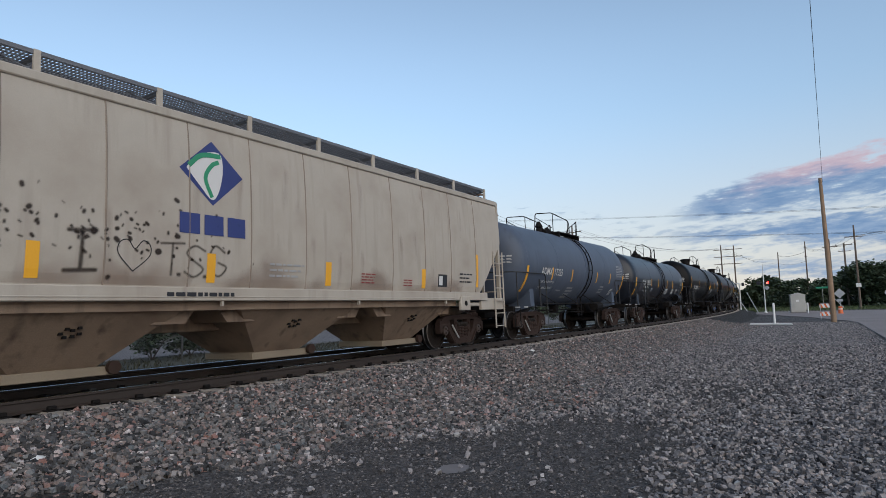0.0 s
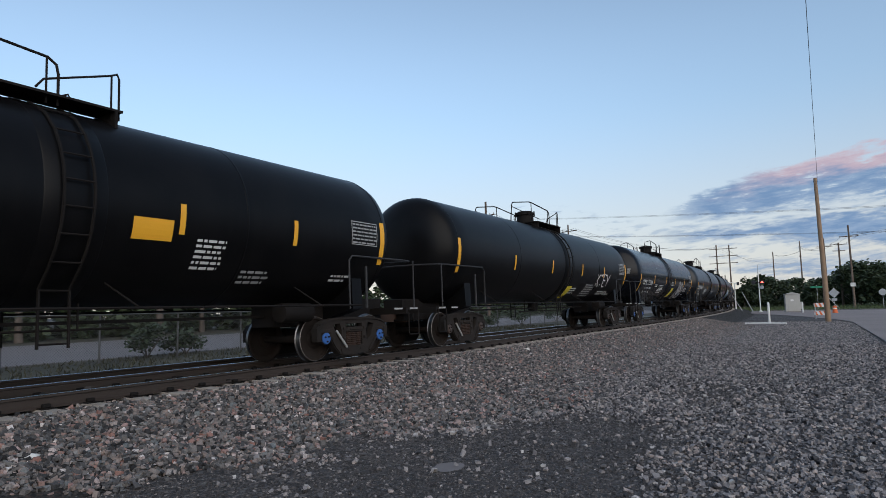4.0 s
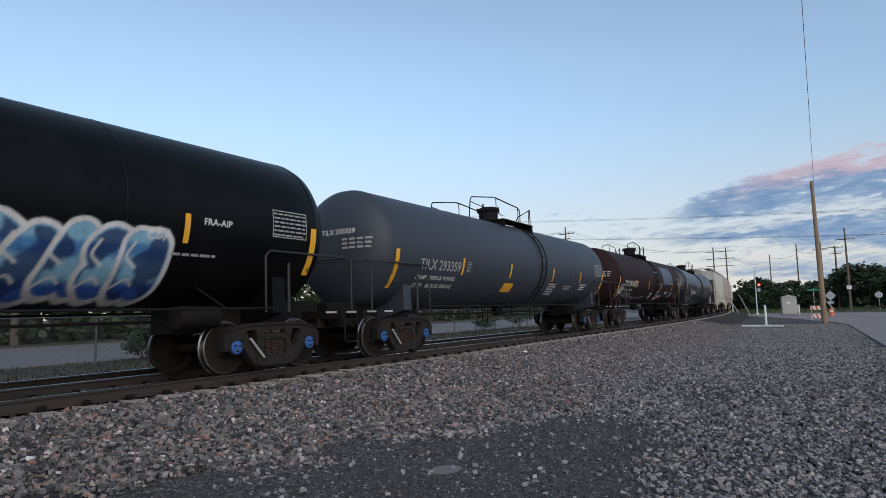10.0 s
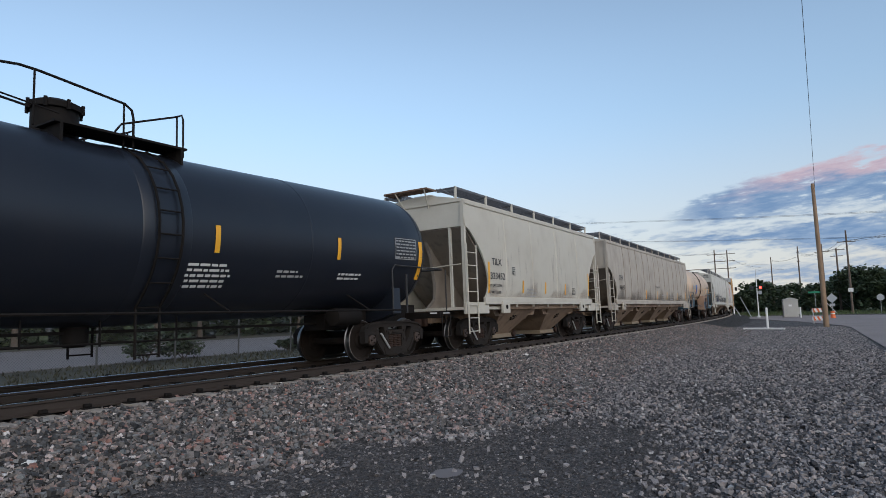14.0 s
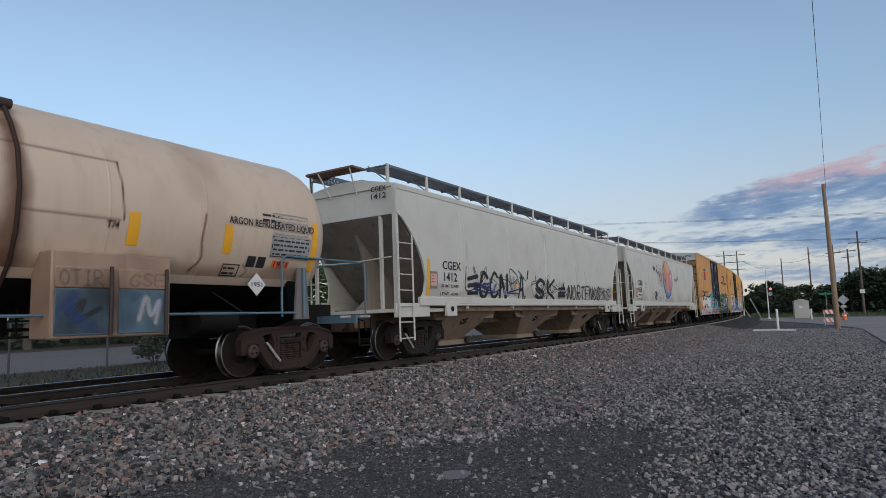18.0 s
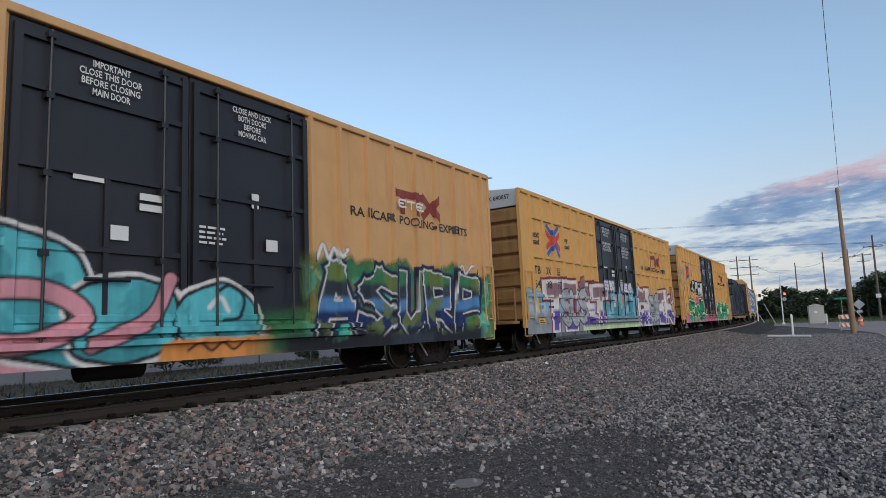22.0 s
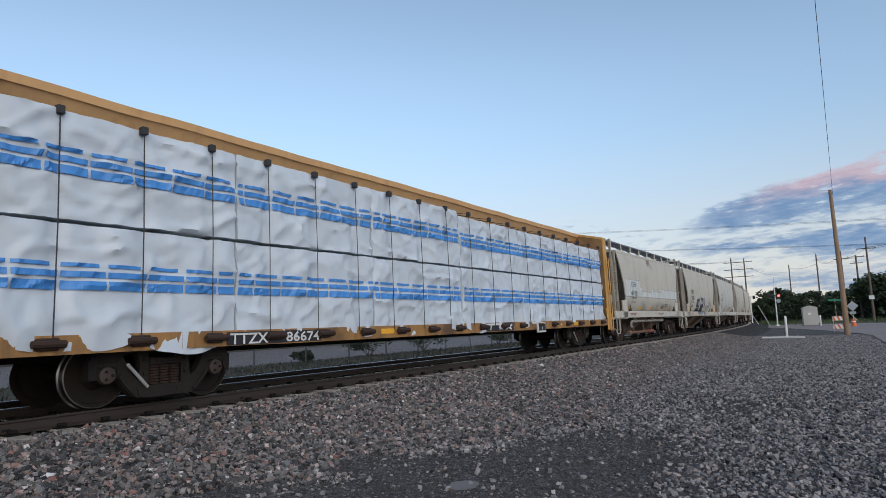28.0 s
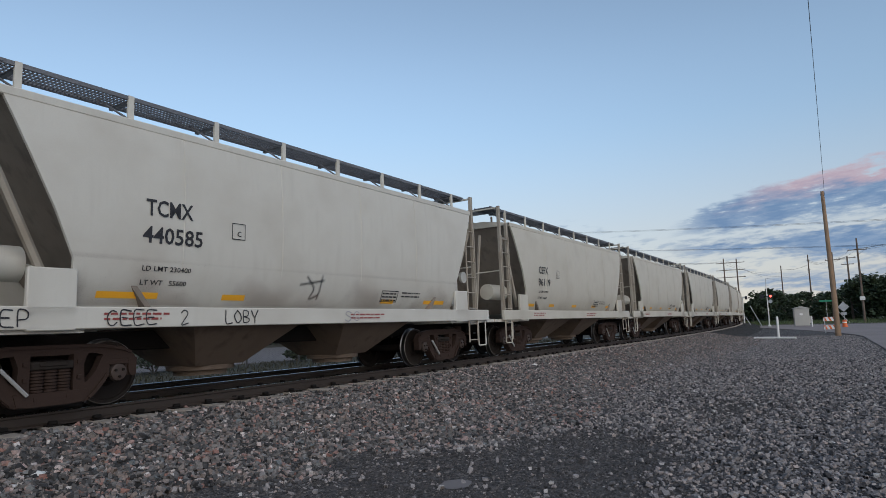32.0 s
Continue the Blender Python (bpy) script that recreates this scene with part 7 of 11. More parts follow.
def boxcar_depth(X, Z, ribbed=True):
    """How far a boxcar's side stands out, with its posts, ribs, doors and tracks."""
    W = 1.6
    d = np.where(Z < 0.99, W + 0.06, W + 0.03)
    for z in BOX_RIBS if ribbed else ():
        d = np.where(np.abs(Z - z) < 0.06, W + 0.087, d)
    for x in BOX_POSTS:
        d = np.where((np.abs(X - x) < 0.08) & (Z > 0.9), W + 0.118, d)
    door = (X > -2.7) & (X < 2.28) & (Z > 0.9)
    e = np.full(X.shape, W + 0.062)
    for z in (1.2, 2.1, 3.1):
        e = np.where(np.abs(Z - z) < 0.055, W + 0.088, e)
    for x in (-2.59, -0.31, -0.11, 2.17):
        e = np.where(np.abs(X - x) < 0.07, W + 0.103, e)
    d = np.where(door, e, d)
    for z in (0.86, 1.02):
        d = np.where((np.abs(Z - z) < 0.05) & (X > -3.9) & (X < 3.7), W + 0.173, d)
    return d + 0.005


def paint_devices(c, o=0.0):
    """The painted shapes of a boxcar's side: blue and red crossed bars in front, dark red bars at the rear."""
    k = Skin(-7.7 + o, -6.1 + o, 2.95, 4.35, 0.012)
    cx, cz = -6.86 + o, 3.63
    X, Z = k.X - cx, k.Z - cz
    span = np.minimum(X + 0.5 - 0.25 * np.abs(np.abs(Z) - 0.27), 0.64 - X) / 0.012
    for ln, ink, w in (([(-0.66, 0.35), (0.0, 0.0), (-0.66, -0.35)], "red", 0.17), ([(0.8, 0.35), (0.24, 0.02), (0.8, -0.36)], "red", 0.155)):
        k.lay(np.minimum((w / 2 - k.distance([[(cx + x, cz + z) for x, z in ln]], True)) / 0.016 + 0.5, span), ink)
    for ln in (curl([(-0.38, 0.465), (-0.02, 0.22), (0.12, 0.12), (0.16, 0.0), (0.12, -0.12), (-0.02, -0.22), (-0.38, -0.465)], 4), [(0.52, 0.48), (0.13, 0.22)], [(0.2, -0.03), (0.54, -0.46)]):
        k.lay((0.066 - k.distance([[(cx + x, cz + z) for x, z in ln]], True)) / 0.016 + 0.5, "blue")
    k.hang(c, boxcar_depth, "red and blue crossed bars", "painted_device")
    k = Skin(4.7, 6.9, 3.4, 4.15)
    for ln in ([(4.95, 3.93), (5.95, 3.93)], [(5.2, 3.9), (5.2, 3.55)], [(5.7, 3.9), (5.7, 3.55)], [(6.02, 3.95), (6.55, 3.53)], [(6.55, 3.95), (6.02, 3.53)]):
        k.lay((0.08 - k.distance([ln], True)) / 0.02 + 0.5, "brick")
    k.hang(c, boxcar_depth, "dark red painted bars", "painted_device")


def round_depth(R, zc):
    return lambda X, Z: np.sqrt(np.maximum(1e-4, R * R - (Z - zc) ** 2)) + 0.009


def curved_depth(S):
    return lambda X, Z: -np.vectorize(lambda z: S(0, z))(Z) + 0.007

# ---- the train, first car first: each with its first axle's place at 0 s ----
SPEED = 12.75
TRAIN = []
LOADS = []


def couple(made, s, tc):
    TRAIN.append((made, s + 0.89 + tc / 2, tc))
    return made


def rows_of(car, S, x0, z, texts, material, h=0.12):
    for k, (a, b, t) in enumerate(texts):
        letters("capacity_data", t, a, b, z - k * 0.2, h, S, material, car)


def grime(c, S, half, seed, ink="rust", top=1.8, amount=0.5):
    """Dirt thrown up along the lower side, with runs from above."""
    k = Skin(-half, half, 1.47, 3.9, 0.05)
    k.lay(np.clip((top - k.Z) * 0.9 + 0.35 * k.wave(seed, 2.2) - 0.05, 0, amount), ink)
    rng = random.Random(seed)
    for _ in range(26):
        x, z = rng.uniform(-half + 0.3, half - 0.3), rng.uniform(1.9, 3.9)
        ln = rng.uniform(0.3, 1.3)
        k.lay(np.clip(0.4 - np.abs(k.X - x - 0.03 * np.sin(k.Z * 4)) / 0.12, 0, 0.22) * np.clip((z - k.Z) * 6, 0, 1) * np.clip((k.Z - z + ln) / ln, 0, 1), ink)
    k.hang(c, lambda X, Z: curved_depth(S)(X, Z) - 0.003, "brown dirt and rust runs", "dirt_stain")


# a long cream hopper with a painted device
c, S = flow_hopper("long cream covered hopper with rust-brown lower bays", 16.74, 9.9, (2.9, 1.25), [(-5.95, 3.0, 1.15), (-2.05, 3.3, 1.15), (2.05, 3.3, 1.15), (5.95, 3.0, 1.15)], M_CREAM, round_cut=False, ribs=(-7.1, -5.9, -4.6, -3.2, -1.9, -0.6, 0.6, 1.9, 3.2, 4.6, 5.9, 7.1, 8.4))
couple(c, -2.7, 16.74)
grime(c, S, 8.5, 3, amount=0.3)
bm = bm_new()
cx, cz = -0.18, 3.29
F = lambda x, z: S(x, z)
for poly, mi, lift in (([(-0.6, 0), (0, -0.53), (0.6, 0), (0, 0.53)], 0, 0.004), ):
    n = 6
    pts = []
    for (a, b), (p, q) in zip(poly, poly[1:] + poly[:1]):
        pts += [(cx + a + (p - a) * i / n, cz + b + (q - b) * i / n) for i in range(n)]
    mid_ = bm.verts.new((cx, S(cx, cz) - lift, cz))
    vs = [bm.verts.new((x, S(x, z) - lift, z)) for x, z in pts]
    for i in range(len(vs)):
        bm.faces.new((mid_, vs[i], vs[(i + 1) % len(vs)])).material_index = mi
blob(bm, [(cx - 0.48, cz + 0.02), (cx - 0.3, cz + 0.24), (cx + 0.12, cz + 0.36), (cx + 0.2, cz + 0.1), (cx + 0.12, cz - 0.28), (cx - 0.02, cz - 0.44), (cx - 0.24, cz - 0.24)], S, 0.009, 1)
stroke(bm, curl([(cx - 0.44, cz + 0.06), (cx - 0.2, cz + 0.26), (cx + 0.16, cz + 0.3)], 4), 0.08, S, 0.013, 2, False)
stroke(bm, curl([(cx - 0.02, cz - 0.4), (cx - 0.14, cz - 0.1), (cx - 0.02, cz + 0.12), (cx + 0.12, cz + 0.2)], 4), 0.07, S, 0.014, 2, False)
part("painted_device", bm, (PAINTS["navy"], PAINTS["white"], PAINTS["green"]), c, "blue diamond with a white and green leaf shape", smooth=0)
for a, b in ((-0.78, -0.42), (-0.34, 0.02), (0.1, 0.46)):
    bm = bm_new()
    patch(bm, a, b, 2.28, 2.6, S, 0.009)
    part("painted_block", bm, PAINTS["navy"], c, "dark blue block under the device", smooth=0)
k = Skin(-2.5, 0.2, 1.5, 2.4, 0.015)
for ln in ([(-2.22, 1.66), (-2.2, 2.18)], [(-2.42, 1.64), (-2.02, 1.66)], [(-2.38, 2.17), (-2.02, 2.19)]):
    k.line(ln, 0.05, "soot", 0.03)
for ln in k.lines("TSG", -1.1, 0.1, 1.62, 2.12, 0.02, 5):
    k.line(ln, 0.026, "soot", 0.03, False)
for x, z in ((-0.78, 1.64), (-0.32, 1.62)):
    k.line([(x, z), (x + 0.02, z)], 0.05, "soot", 0.03)
k.a *= 0.72
k.hang(c, curved_depth(S), "dark scrawled letters")
k = Skin(-4.0, 1.5, 1.5, 2.9, 0.015)
rngd = random.Random(21)
for _ in range(110):
    x, z, r = rngd.gauss(-1.9, 1.1), rngd.gauss(2.25, 0.22), abs(rngd.gauss(0, 0.022)) + 0.008
    k.line([(x, z), (x + rngd.uniform(-0.02, 0.04), z - rngd.uniform(0, 0.03))], r * 1.3, "soot", 0.02)
k.a *= 0.8
k.hang(c, lambda X, Z: curved_depth(S)(X, Z) + 0.002, "dark dirt specks", "dirt_specks")
heart = [(-1.5, 1.66), (-1.72, 1.9), (-1.7, 2.06), (-1.58, 2.1), (-1.48, 1.98), (-1.36, 2.1), (-1.25, 2.04), (-1.26, 1.88), (-1.5, 1.66)]
bm = bm_new()
stroke(bm, curl(heart, 4), 0.014, S, 0.012, 0, False)
part("graffiti", bm, PAINTS["black"], c, "dark heart outline", smooth=0)
for x in (-2.8, -0.2, 2.5, 5.82):
    strips(c, (x,), 1.53, 1.99, S, 0.16)
strips(c, (8.45,), 1.6, 2.5, S, 0.12)
bm = bm_new()
patch(bm, 6.46, 6.88, 1.58, 1.89, S, 0.009)
part("stencil_plate", bm, M_LETK, c, "black stencil plate", smooth=0)
bm = bm_new()
patch(bm, 6.5, 6.66, 1.62, 1.85, S, 0.013)
part("plate_panel", bm, M_LETW, c, "white panel of the stencil plate", smooth=0)
stencil(c, 3.5, 3.98, 1.81, 4, S, M_LETR, 0.035, 0.06, 3)
stencil(c, 5.0, 5.4, 1.72, 3, S, M_LETR, 0.035, 0.06, 4)
stencil(c, -1.0, 0.6, 1.37, 1, flat_side(-1.612), M_LETK, 0.08, 0.1, 3)
stencil(c, 7.5, 8.2, 1.95, 3, S, M_LETK, 0.05, 0.1, 8)
stencil(c, 1.0, 1.9, 1.9, 3, S, M_LETG, 0.05, 0.1, 9)

# two short tank cars
c, S = tank_car("short slate-grey tank car with worn white numbers", 9.1, 5.43, 1.45, 2.55, M_GREY, (-3.22, -1.27, 1.65, 3.45), 0.6, (-2.65, 1.75), -0.75, dome=False, frame_look="rusty", end_stripe=(-1.0, -0.16), mid=(-0.59, -0.14), rail_h=0.74, rail_y=0.6)
couple(c, 18.68, 9.1)
letters("car_number", "ADMX  17325", -4.23, -2.31, 2.255, 0.25, S, M_LETW, c)
rows_of(c, S, 0, 1.9, ((-4.2, -2.95, "LD LMT  200000  LB  90700 KG"), (-4.2, -2.95, "LT WT    63000  LB  28580 KG")), M_LETW, 0.075)
head_marks(c, 5.43, 1.45, 2.55, "ADMX 17325")
stencil(c, -2.4, -1.8, 1.65, 1, S, M_LETG)
stencil(c, -1.4, -0.7, 1.75, 4, S, M_LETG)
stencil(c, 2.4, 3.0, 1.85, 3, S, M_LETG)
notice(c, 3.95, 4.3, 1.51, 1.75, S, M_LETW, 0.02)
c, S = tank_car("short blue-black tank car with white numbers", 9.65, 5.97, 1.37, 2.41, M_NAVY, (-2.71, -1.06, 1.19, 2.77), 0.05, (-2.7, 1.85), -0.55, dome=False, frame_look="rusty", end_stripe=(-0.87, 0.0), mid=(-0.45, 0.01), rail_h=0.74, rail_y=0.6)
couple(c, 32.33, 9.65)
letters("car_number", "TILX  170133", -4.69, -2.88, 2.19, 0.25, S, M_LETW, c)
rows_of(c, S, 0, 1.94, ((-4.39, -3.24, "LD LMT  200800 LB  91080 KG"), (-4.39, -3.24, "LT WT    62200 LB  28210 KG")), M_LETW, 0.085)
head_marks(c, 5.97, 1.37, 2.41, "TILX 170133")
bm = bm_new()
patch(bm, 4.74, 5.2, 1.76, 2.13, S, 0.006)
part("repaint_patch", bm, M_REPAINT, c, "grey repainted patch", smooth=0)
bm = bm_new()
patch(bm, -5.06, -4.53, 1.73, 2.12, S, 0.006)
part("repaint_patch", bm, M_REPAINT, c, "grey repainted patch", smooth=0)
stencil(c, -2.56, -2.17, 1.89, 3, S, M_LETW, 0.05, 0.06)
stencil(c, 0.9, 1.69, 1.89, 5, S, M_LETW, 0.05, 0.06)
stencil(c, 2.78, 3.39, 1.92, 5, S, M_LETW, 0.05, 0.06)
notice(c, 3.88, 4.31, 1.65, 1.93, S, M_LETW, 0.02)
bm = bm_new()
lathe(bm, [(4.6, 0.05), (4.62, 0.24), (5.7, 0.24), (5.72, 0.05)], 16, at=(0, -1.05, 1.38))
part("heating_drum", tidy(bm), M_BLACK, c)

# eight long tank cars
LONG = dict(cyl=7.65, R=1.51, zc=2.65)


def long_tank(label, s, tc, body, number, cap, R=LONG["R"], zc=LONG["zc"], lad=0.35, p0=-2.9, p1=1.4, man=-0.2, marks=(-4.45, -1.45, 1.55, 4.7), cyl=LONG["cyl"], ends_z=(-1.0, -0.1), mid_z=(-0.57, -0.08), data=(-6.75, -4.75, 1.88), loads=("LD LMT  206000 LB  93400 KG", "LT WT    80800 LB  36600 KG"), prints=((-4.2, -3.6, 1.9, 2), (2.7, 3.2, 1.85, 1), (4.3, 5.0, 1.9, 3), (1.1, 1.9, 1.85, 4)), **k):
    c, S = tank_car(label, tc, cyl, R, zc, body, marks, lad, (p0, p1), man, caps=cap, end_stripe=ends_z, mid=mid_z, rail_y=0.72, rail_h=0.7, **k)
    couple(c, s, tc)
    if number:
        head_marks(c, cyl, R, zc, number)
        a, b, z = data
        rows_of(c, S, 0, z, ((a, b, loads[0]), (a, b, loads[1])), M_LETW if body is not M_BLACK else M_LETG, 0.1)
    for i, (x0, x1, z1, n) in enumerate(prints):
        stencil(c, x0, x1, z1, n, S, M_LETW if i % 2 == 0 else M_LETG, 0.055, 0.085, seed=i + 1)
    return c, S


c, S = long_tank("long matt black tank car with faded white lettering", 46.5, 14.1, M_BLACK, "TILX 293509", "blue", R=1.5, zc=2.64, lad=0.95, p0=-2.55, p1=1.95, man=-0.05, marks=(-4.1, -0.87, 2.55, 4.95), ends_z=(-0.63, 0.30), mid_z=(-0.4, 0.07), data=(-6.55, -4.75, 1.9), loads=("LD LMT  205300 LB  93100 KG", "LT WT    80700 LB  36600 KG"), prints=((2.85, 3.5, 2.2, 6), (3.9, 4.6, 1.75, 3), (6.2, 6.8, 1.75, 2)))
letters("car_number", "TILX  293509", -6.46, -4.48, 2.17, 0.26, S, M_LETW, c)
notice(c, -3.95, -3.72, 2.02, 2.3, S, M_LETG, 0.02)
bm = bm_new()
patch(bm, 1.75, 2.4, 2.12, 2.44, S, 0.008)
part("placard", bm, M_REFL, c, "orange placard", smooth=0)
c, S = long_tank("long black tank car with a large yellow placard", 65.45, 14.2, M_BLACK, "", "brown", cyl=8.05, marks=(-4.45, -1.3, 1.86, 4.7), ends_z=(-0.68, 0.25), mid_z=(-0.48, -0.02), prints=((1.25, 1.9, 1.7, 3), (2.75, 3.85, 1.86, 6), (4.75, 6.6, 1.6, 2)))
bm = bm_new()
patch(bm, 0.1, 1.15, 1.18, 1.76, S, 0.008, skew=0.25)
part("placard", bm, M_PLACARD, c, "large yellow placard with small print", smooth=0)
tag(c, "KTEY", 3.85, 5.6, 1.82, 2.3, S, "white", 0.05, 6, label="white sprayed writing")
c, S = long_tank("long glossy black tank car with bold white numbers", 84.1, 14.0, M_BLUEBLACK, "GBRX 713386", "blue", R=1.53, zc=2.67, lad=-0.2, p0=-2.85, p1=1.25, man=0.45, marks=(-4.38, -1.18, 1.62, 4.75), mid_z=(-0.57, -0.1), data=(-6.3, -4.8, 1.86), loads=("LD LMT  206000       93400KG", "LT WT     80000       36300KG"), prints=((-3.95, -3.36, 2.08, 2), (3.1, 3.6, 1.9, 4), (5.4, 5.8, 1.6, 1)))
letters("car_number", "GBRX  713386", -7.04, -4.79, 2.16, 0.27, S, M_LETW, c)
bm = bm_new()
patch(bm, 0.85, 1.45, 1.4, 1.95, S, 0.008, skew=0.2)
part("placard", bm, M_PLACARD, c, "yellow placard", smooth=0)
k = Skin(2.4, 4.9, 1.2, 2.55, 0.02)
for ln in ([(2.7, 1.4), (2.65, 1.65), (2.95, 1.95), (3.0, 2.3), (3.15, 2.38), (3.25, 2.3), (3.1, 1.9), (3.3, 1.6), (3.2, 1.4), (2.95, 1.55), (2.7, 1.4)], [(3.2, 2.3), (3.4, 2.38), (3.45, 2.0), (3.4, 1.5), (3.55, 1.4), (3.7, 2.2), (3.8, 2.35), (3.95, 2.2)], [(3.5, 1.5), (3.6, 1.85), (3.9, 2.0), (4.2, 1.8), (4.15, 1.45), (3.85, 1.35), (3.6, 1.45)], [(3.85, 2.3), (4.2, 2.35), (4.4, 2.1), (4.55, 1.95), (4.45, 1.8), (4.6, 1.5), (4.45, 1.35), (4.3, 1.45)], [(3.6, 1.7), (3.85, 2.25), (4.05, 2.1), (4.1, 1.7)]):
    k.line(ln, 0.06, "chalk", 0.04)
    k.line([(x + 0.2, z - 0.04) for x, z in ln[::2]], 0.045, "chalk", 0.04)
k.hang(c, round_depth(1.53, 2.67), "white outlined sprayed letters")
stencil(c, -2.9, -1.6, 2.06, 6, S, M_LETW, 0.05, 0.075, 7)
stencil(c, 0.55, 1.2, 2.3, 3, S, M_LETW, 0.05, 0.08, 9)
tag(c, "PRTX", 5.0, 5.9, 1.75, 2.0, S, "white", 0.035, 8)
c, S = long_tank("long glossy black tank car with a grey sheen", 102.75, 14.0, M_SHEEN, "TCBX 290564", "blue", lad=0.42, p0=-2.95, p1=1.06, man=-0.72, marks=(-4.6, -1.45, 1.4, 4.6), mid_z=(-0.54, -0.07), ends_z=(-0.96, -0.07), data=(-6.75, -5.1, 1.88), loads=("LD LMT  205200    93050KG", "LT WT     80800    36650KG"), prints=((-3.2, -1.85, 2.08, 5), (-4.15, -3.53, 2.09, 2), (-0.97, -0.5, 2.81, 2), (-6.3, -5.55, 1.52, 3), (2.1, 3.05, 2.0, 3)))
letters("car_number", "TCBX 290564", -7.38, -5.06, 2.18, 0.28, S, M_LETW, c)
c, S = long_tank("long black tank car with two sprayed pictures", 120.95, 13.96, M_BLACK, "GATX 231880", "blue", lad=-0.4, p0=-3.2, p1=1.5, man=0.5, marks=(-4.5, -1.45, 1.55, 4.8), mid_z=(-0.5, -0.04), ends_z=(-0.89, -0.01), data=(-6.75, -4.9, 1.7), loads=("LD LMT  205100 LB  93000 KG", "LT WT    80960 LB  36700 KG"), prints=((-7.0, -6.6, 1.95, 2), (4.6, 5.6, 2.0, 1)))
letters("car_notice", "FRA-AIP", 5.1, 5.65, 2.52, 0.11, S, M_LETW, c)
letters("car_number", "GATX 231880", -6.65, -4.29, 1.93, 0.24, S, M_LETW, c)
notice(c, -4.0, -3.78, 1.83, 2.09, S, M_LETW, 0.02)
k = Skin(-4.5, 4.75, 1.16, 2.45)
k.word("SONE", -3.95, -1.95, 1.26, 2.1, 0.34, ((0.065, "palepink"), (0.02, "darkred")), ((-1, "denim"), (0.35, "haze"), (0.7, "mauve")), 4, 0.15, mottle="denim")
for x in (-3.65, -3.15, -2.7, -2.3):
    k.line([(x, 1.85), (x + 0.16, 1.6), (x - 0.02, 1.4)], 0.035, "darkred")
k.bubble("ROASH", 1.95, 4.45, 1.28, 2.26, 0.42, ((0.085, "white"),), ((-1, "blue"), (0.25, "sky"), (0.6, "denim"), (0.8, "sky")), 6, 0.2, wobble=0.15, mottle="navy")
for x in (1.85, 2.4, 2.95, 3.5, 4.0):
    k.line([(x, 2.1), (x - 0.08, 1.9), (x + 0.1, 1.75)], 0.04, "white")
    k.line([(x - 0.15, 1.42), (x + 0.05, 1.58), (x + 0.18, 1.5)], 0.035, "white")
for ln in k.lines("EBA", 4.15, 4.55, 2.16, 2.34, 0.04, 5, 0.2):
    k.line(ln, 0.03, "white")
k.hang(c, round_depth(LONG["R"], LONG["zc"]), "faded pink and pale blue bubble letters")
bm = bm_new()
patch(bm, 0.5, 1.0, 1.4, 1.74, S, 0.008, skew=0.2)
part("placard", bm, M_PLACARD, c, "yellow placard", smooth=0)
c, S = long_tank("long plain grey tank car", 139.15, 14.1, M_SLATEGREY, "TILX 293359", "blue", R=1.46, zc=2.58, lad=0.95, p0=-2.85, p1=1.72, man=-0.25, marks=(-4.66, -1.6, 2.0, 4.95), mid_z=(-0.6, -0.14), cyl=7.85, data=(-6.85, -4.95, 1.86), loads=("LD LMT  205500 LB  93200 KG", "LT WT    80500 LB  36500 KG"), prints=((1.8, 2.6, 1.9, 5), (3.4, 4.2, 1.85, 2), (5.1, 5.9, 1.95, 3)))
letters("car_number", "TILX 293359", -6.8, -4.8, 2.18, 0.27, S, M_LETG, c)
notice(c, -4.45, -4.25, 2.07, 2.34, S, M_LETG, 0.02)
bm = bm_new()
patch(bm, -1.85, -1.15, 1.56, 1.83, S, 0.008, skew=0.1)
part("placard", bm, M_REFL, c, "orange placard", smooth=0)
c, S = long_tank("long dark maroon tank car with a grey repainted patch and scrawls", 157.57, 13.9, M_MAROON, "TILX 251243", "brown", R=1.43, zc=2.55, lad=0.45, p0=-3.1, p1=0.65, man=0.05, cyl=7.65, marks=(-4.45, -1.47, 1.7, 4.95), mid_z=(-0.59, -0.15), data=(-6.65, -4.9, 1.86), loads=("LD LMT  211800 LB  96050 KG", "LT WT    74200 LB  33650 KG"), prints=((-0.6, 0.0, 1.75, 4), (1.0, 1.75, 1.9, 5), (3.2, 4.2, 1.85, 2), (4.6, 5.4, 1.85, 4)))
letters("car_number", "TILX 251243", -6.6, -4.64, 2.18, 0.27, S, M_LETW, c)
notice(c, -4.28, -4.05, 2.07, 2.33, S, M_LETW, 0.02)
scribble(c, -7.4, -6.8, 1.5, 1.95, S, "white", 6, 0.022, 21)
tag(c, "D*OS", -7.3, -6.7, 1.85, 2.12, S, "white", 0.03, 23, slant=0.25)
tag(c, "CRP", -7.4, -6.85, 1.42, 1.7, S, "white", 0.03, 26)
scribble(c, -6.6, -1.5, 1.42, 1.6, S, "grey", 10, 0.02, 22)
scribble(c, -0.2, 2.4, 1.35, 1.65, S, "pink", 4, 0.05, 24)
tag(c, "TS", -0.1, 1.0, 2.25, 3.0, S, "skyblue", 0.05, 25)
bm = bm_new()
patch(bm, 2.25, 5.05, 2.32, 3.42, S, 0.006, 6, 8)
part("repaint_patch", bm, M_GREY, c, "large grey repainted patch", smooth=0)
notice(c, 6.35, 6.6, 1.6, 1.85, S, M_LETW, 0.02)
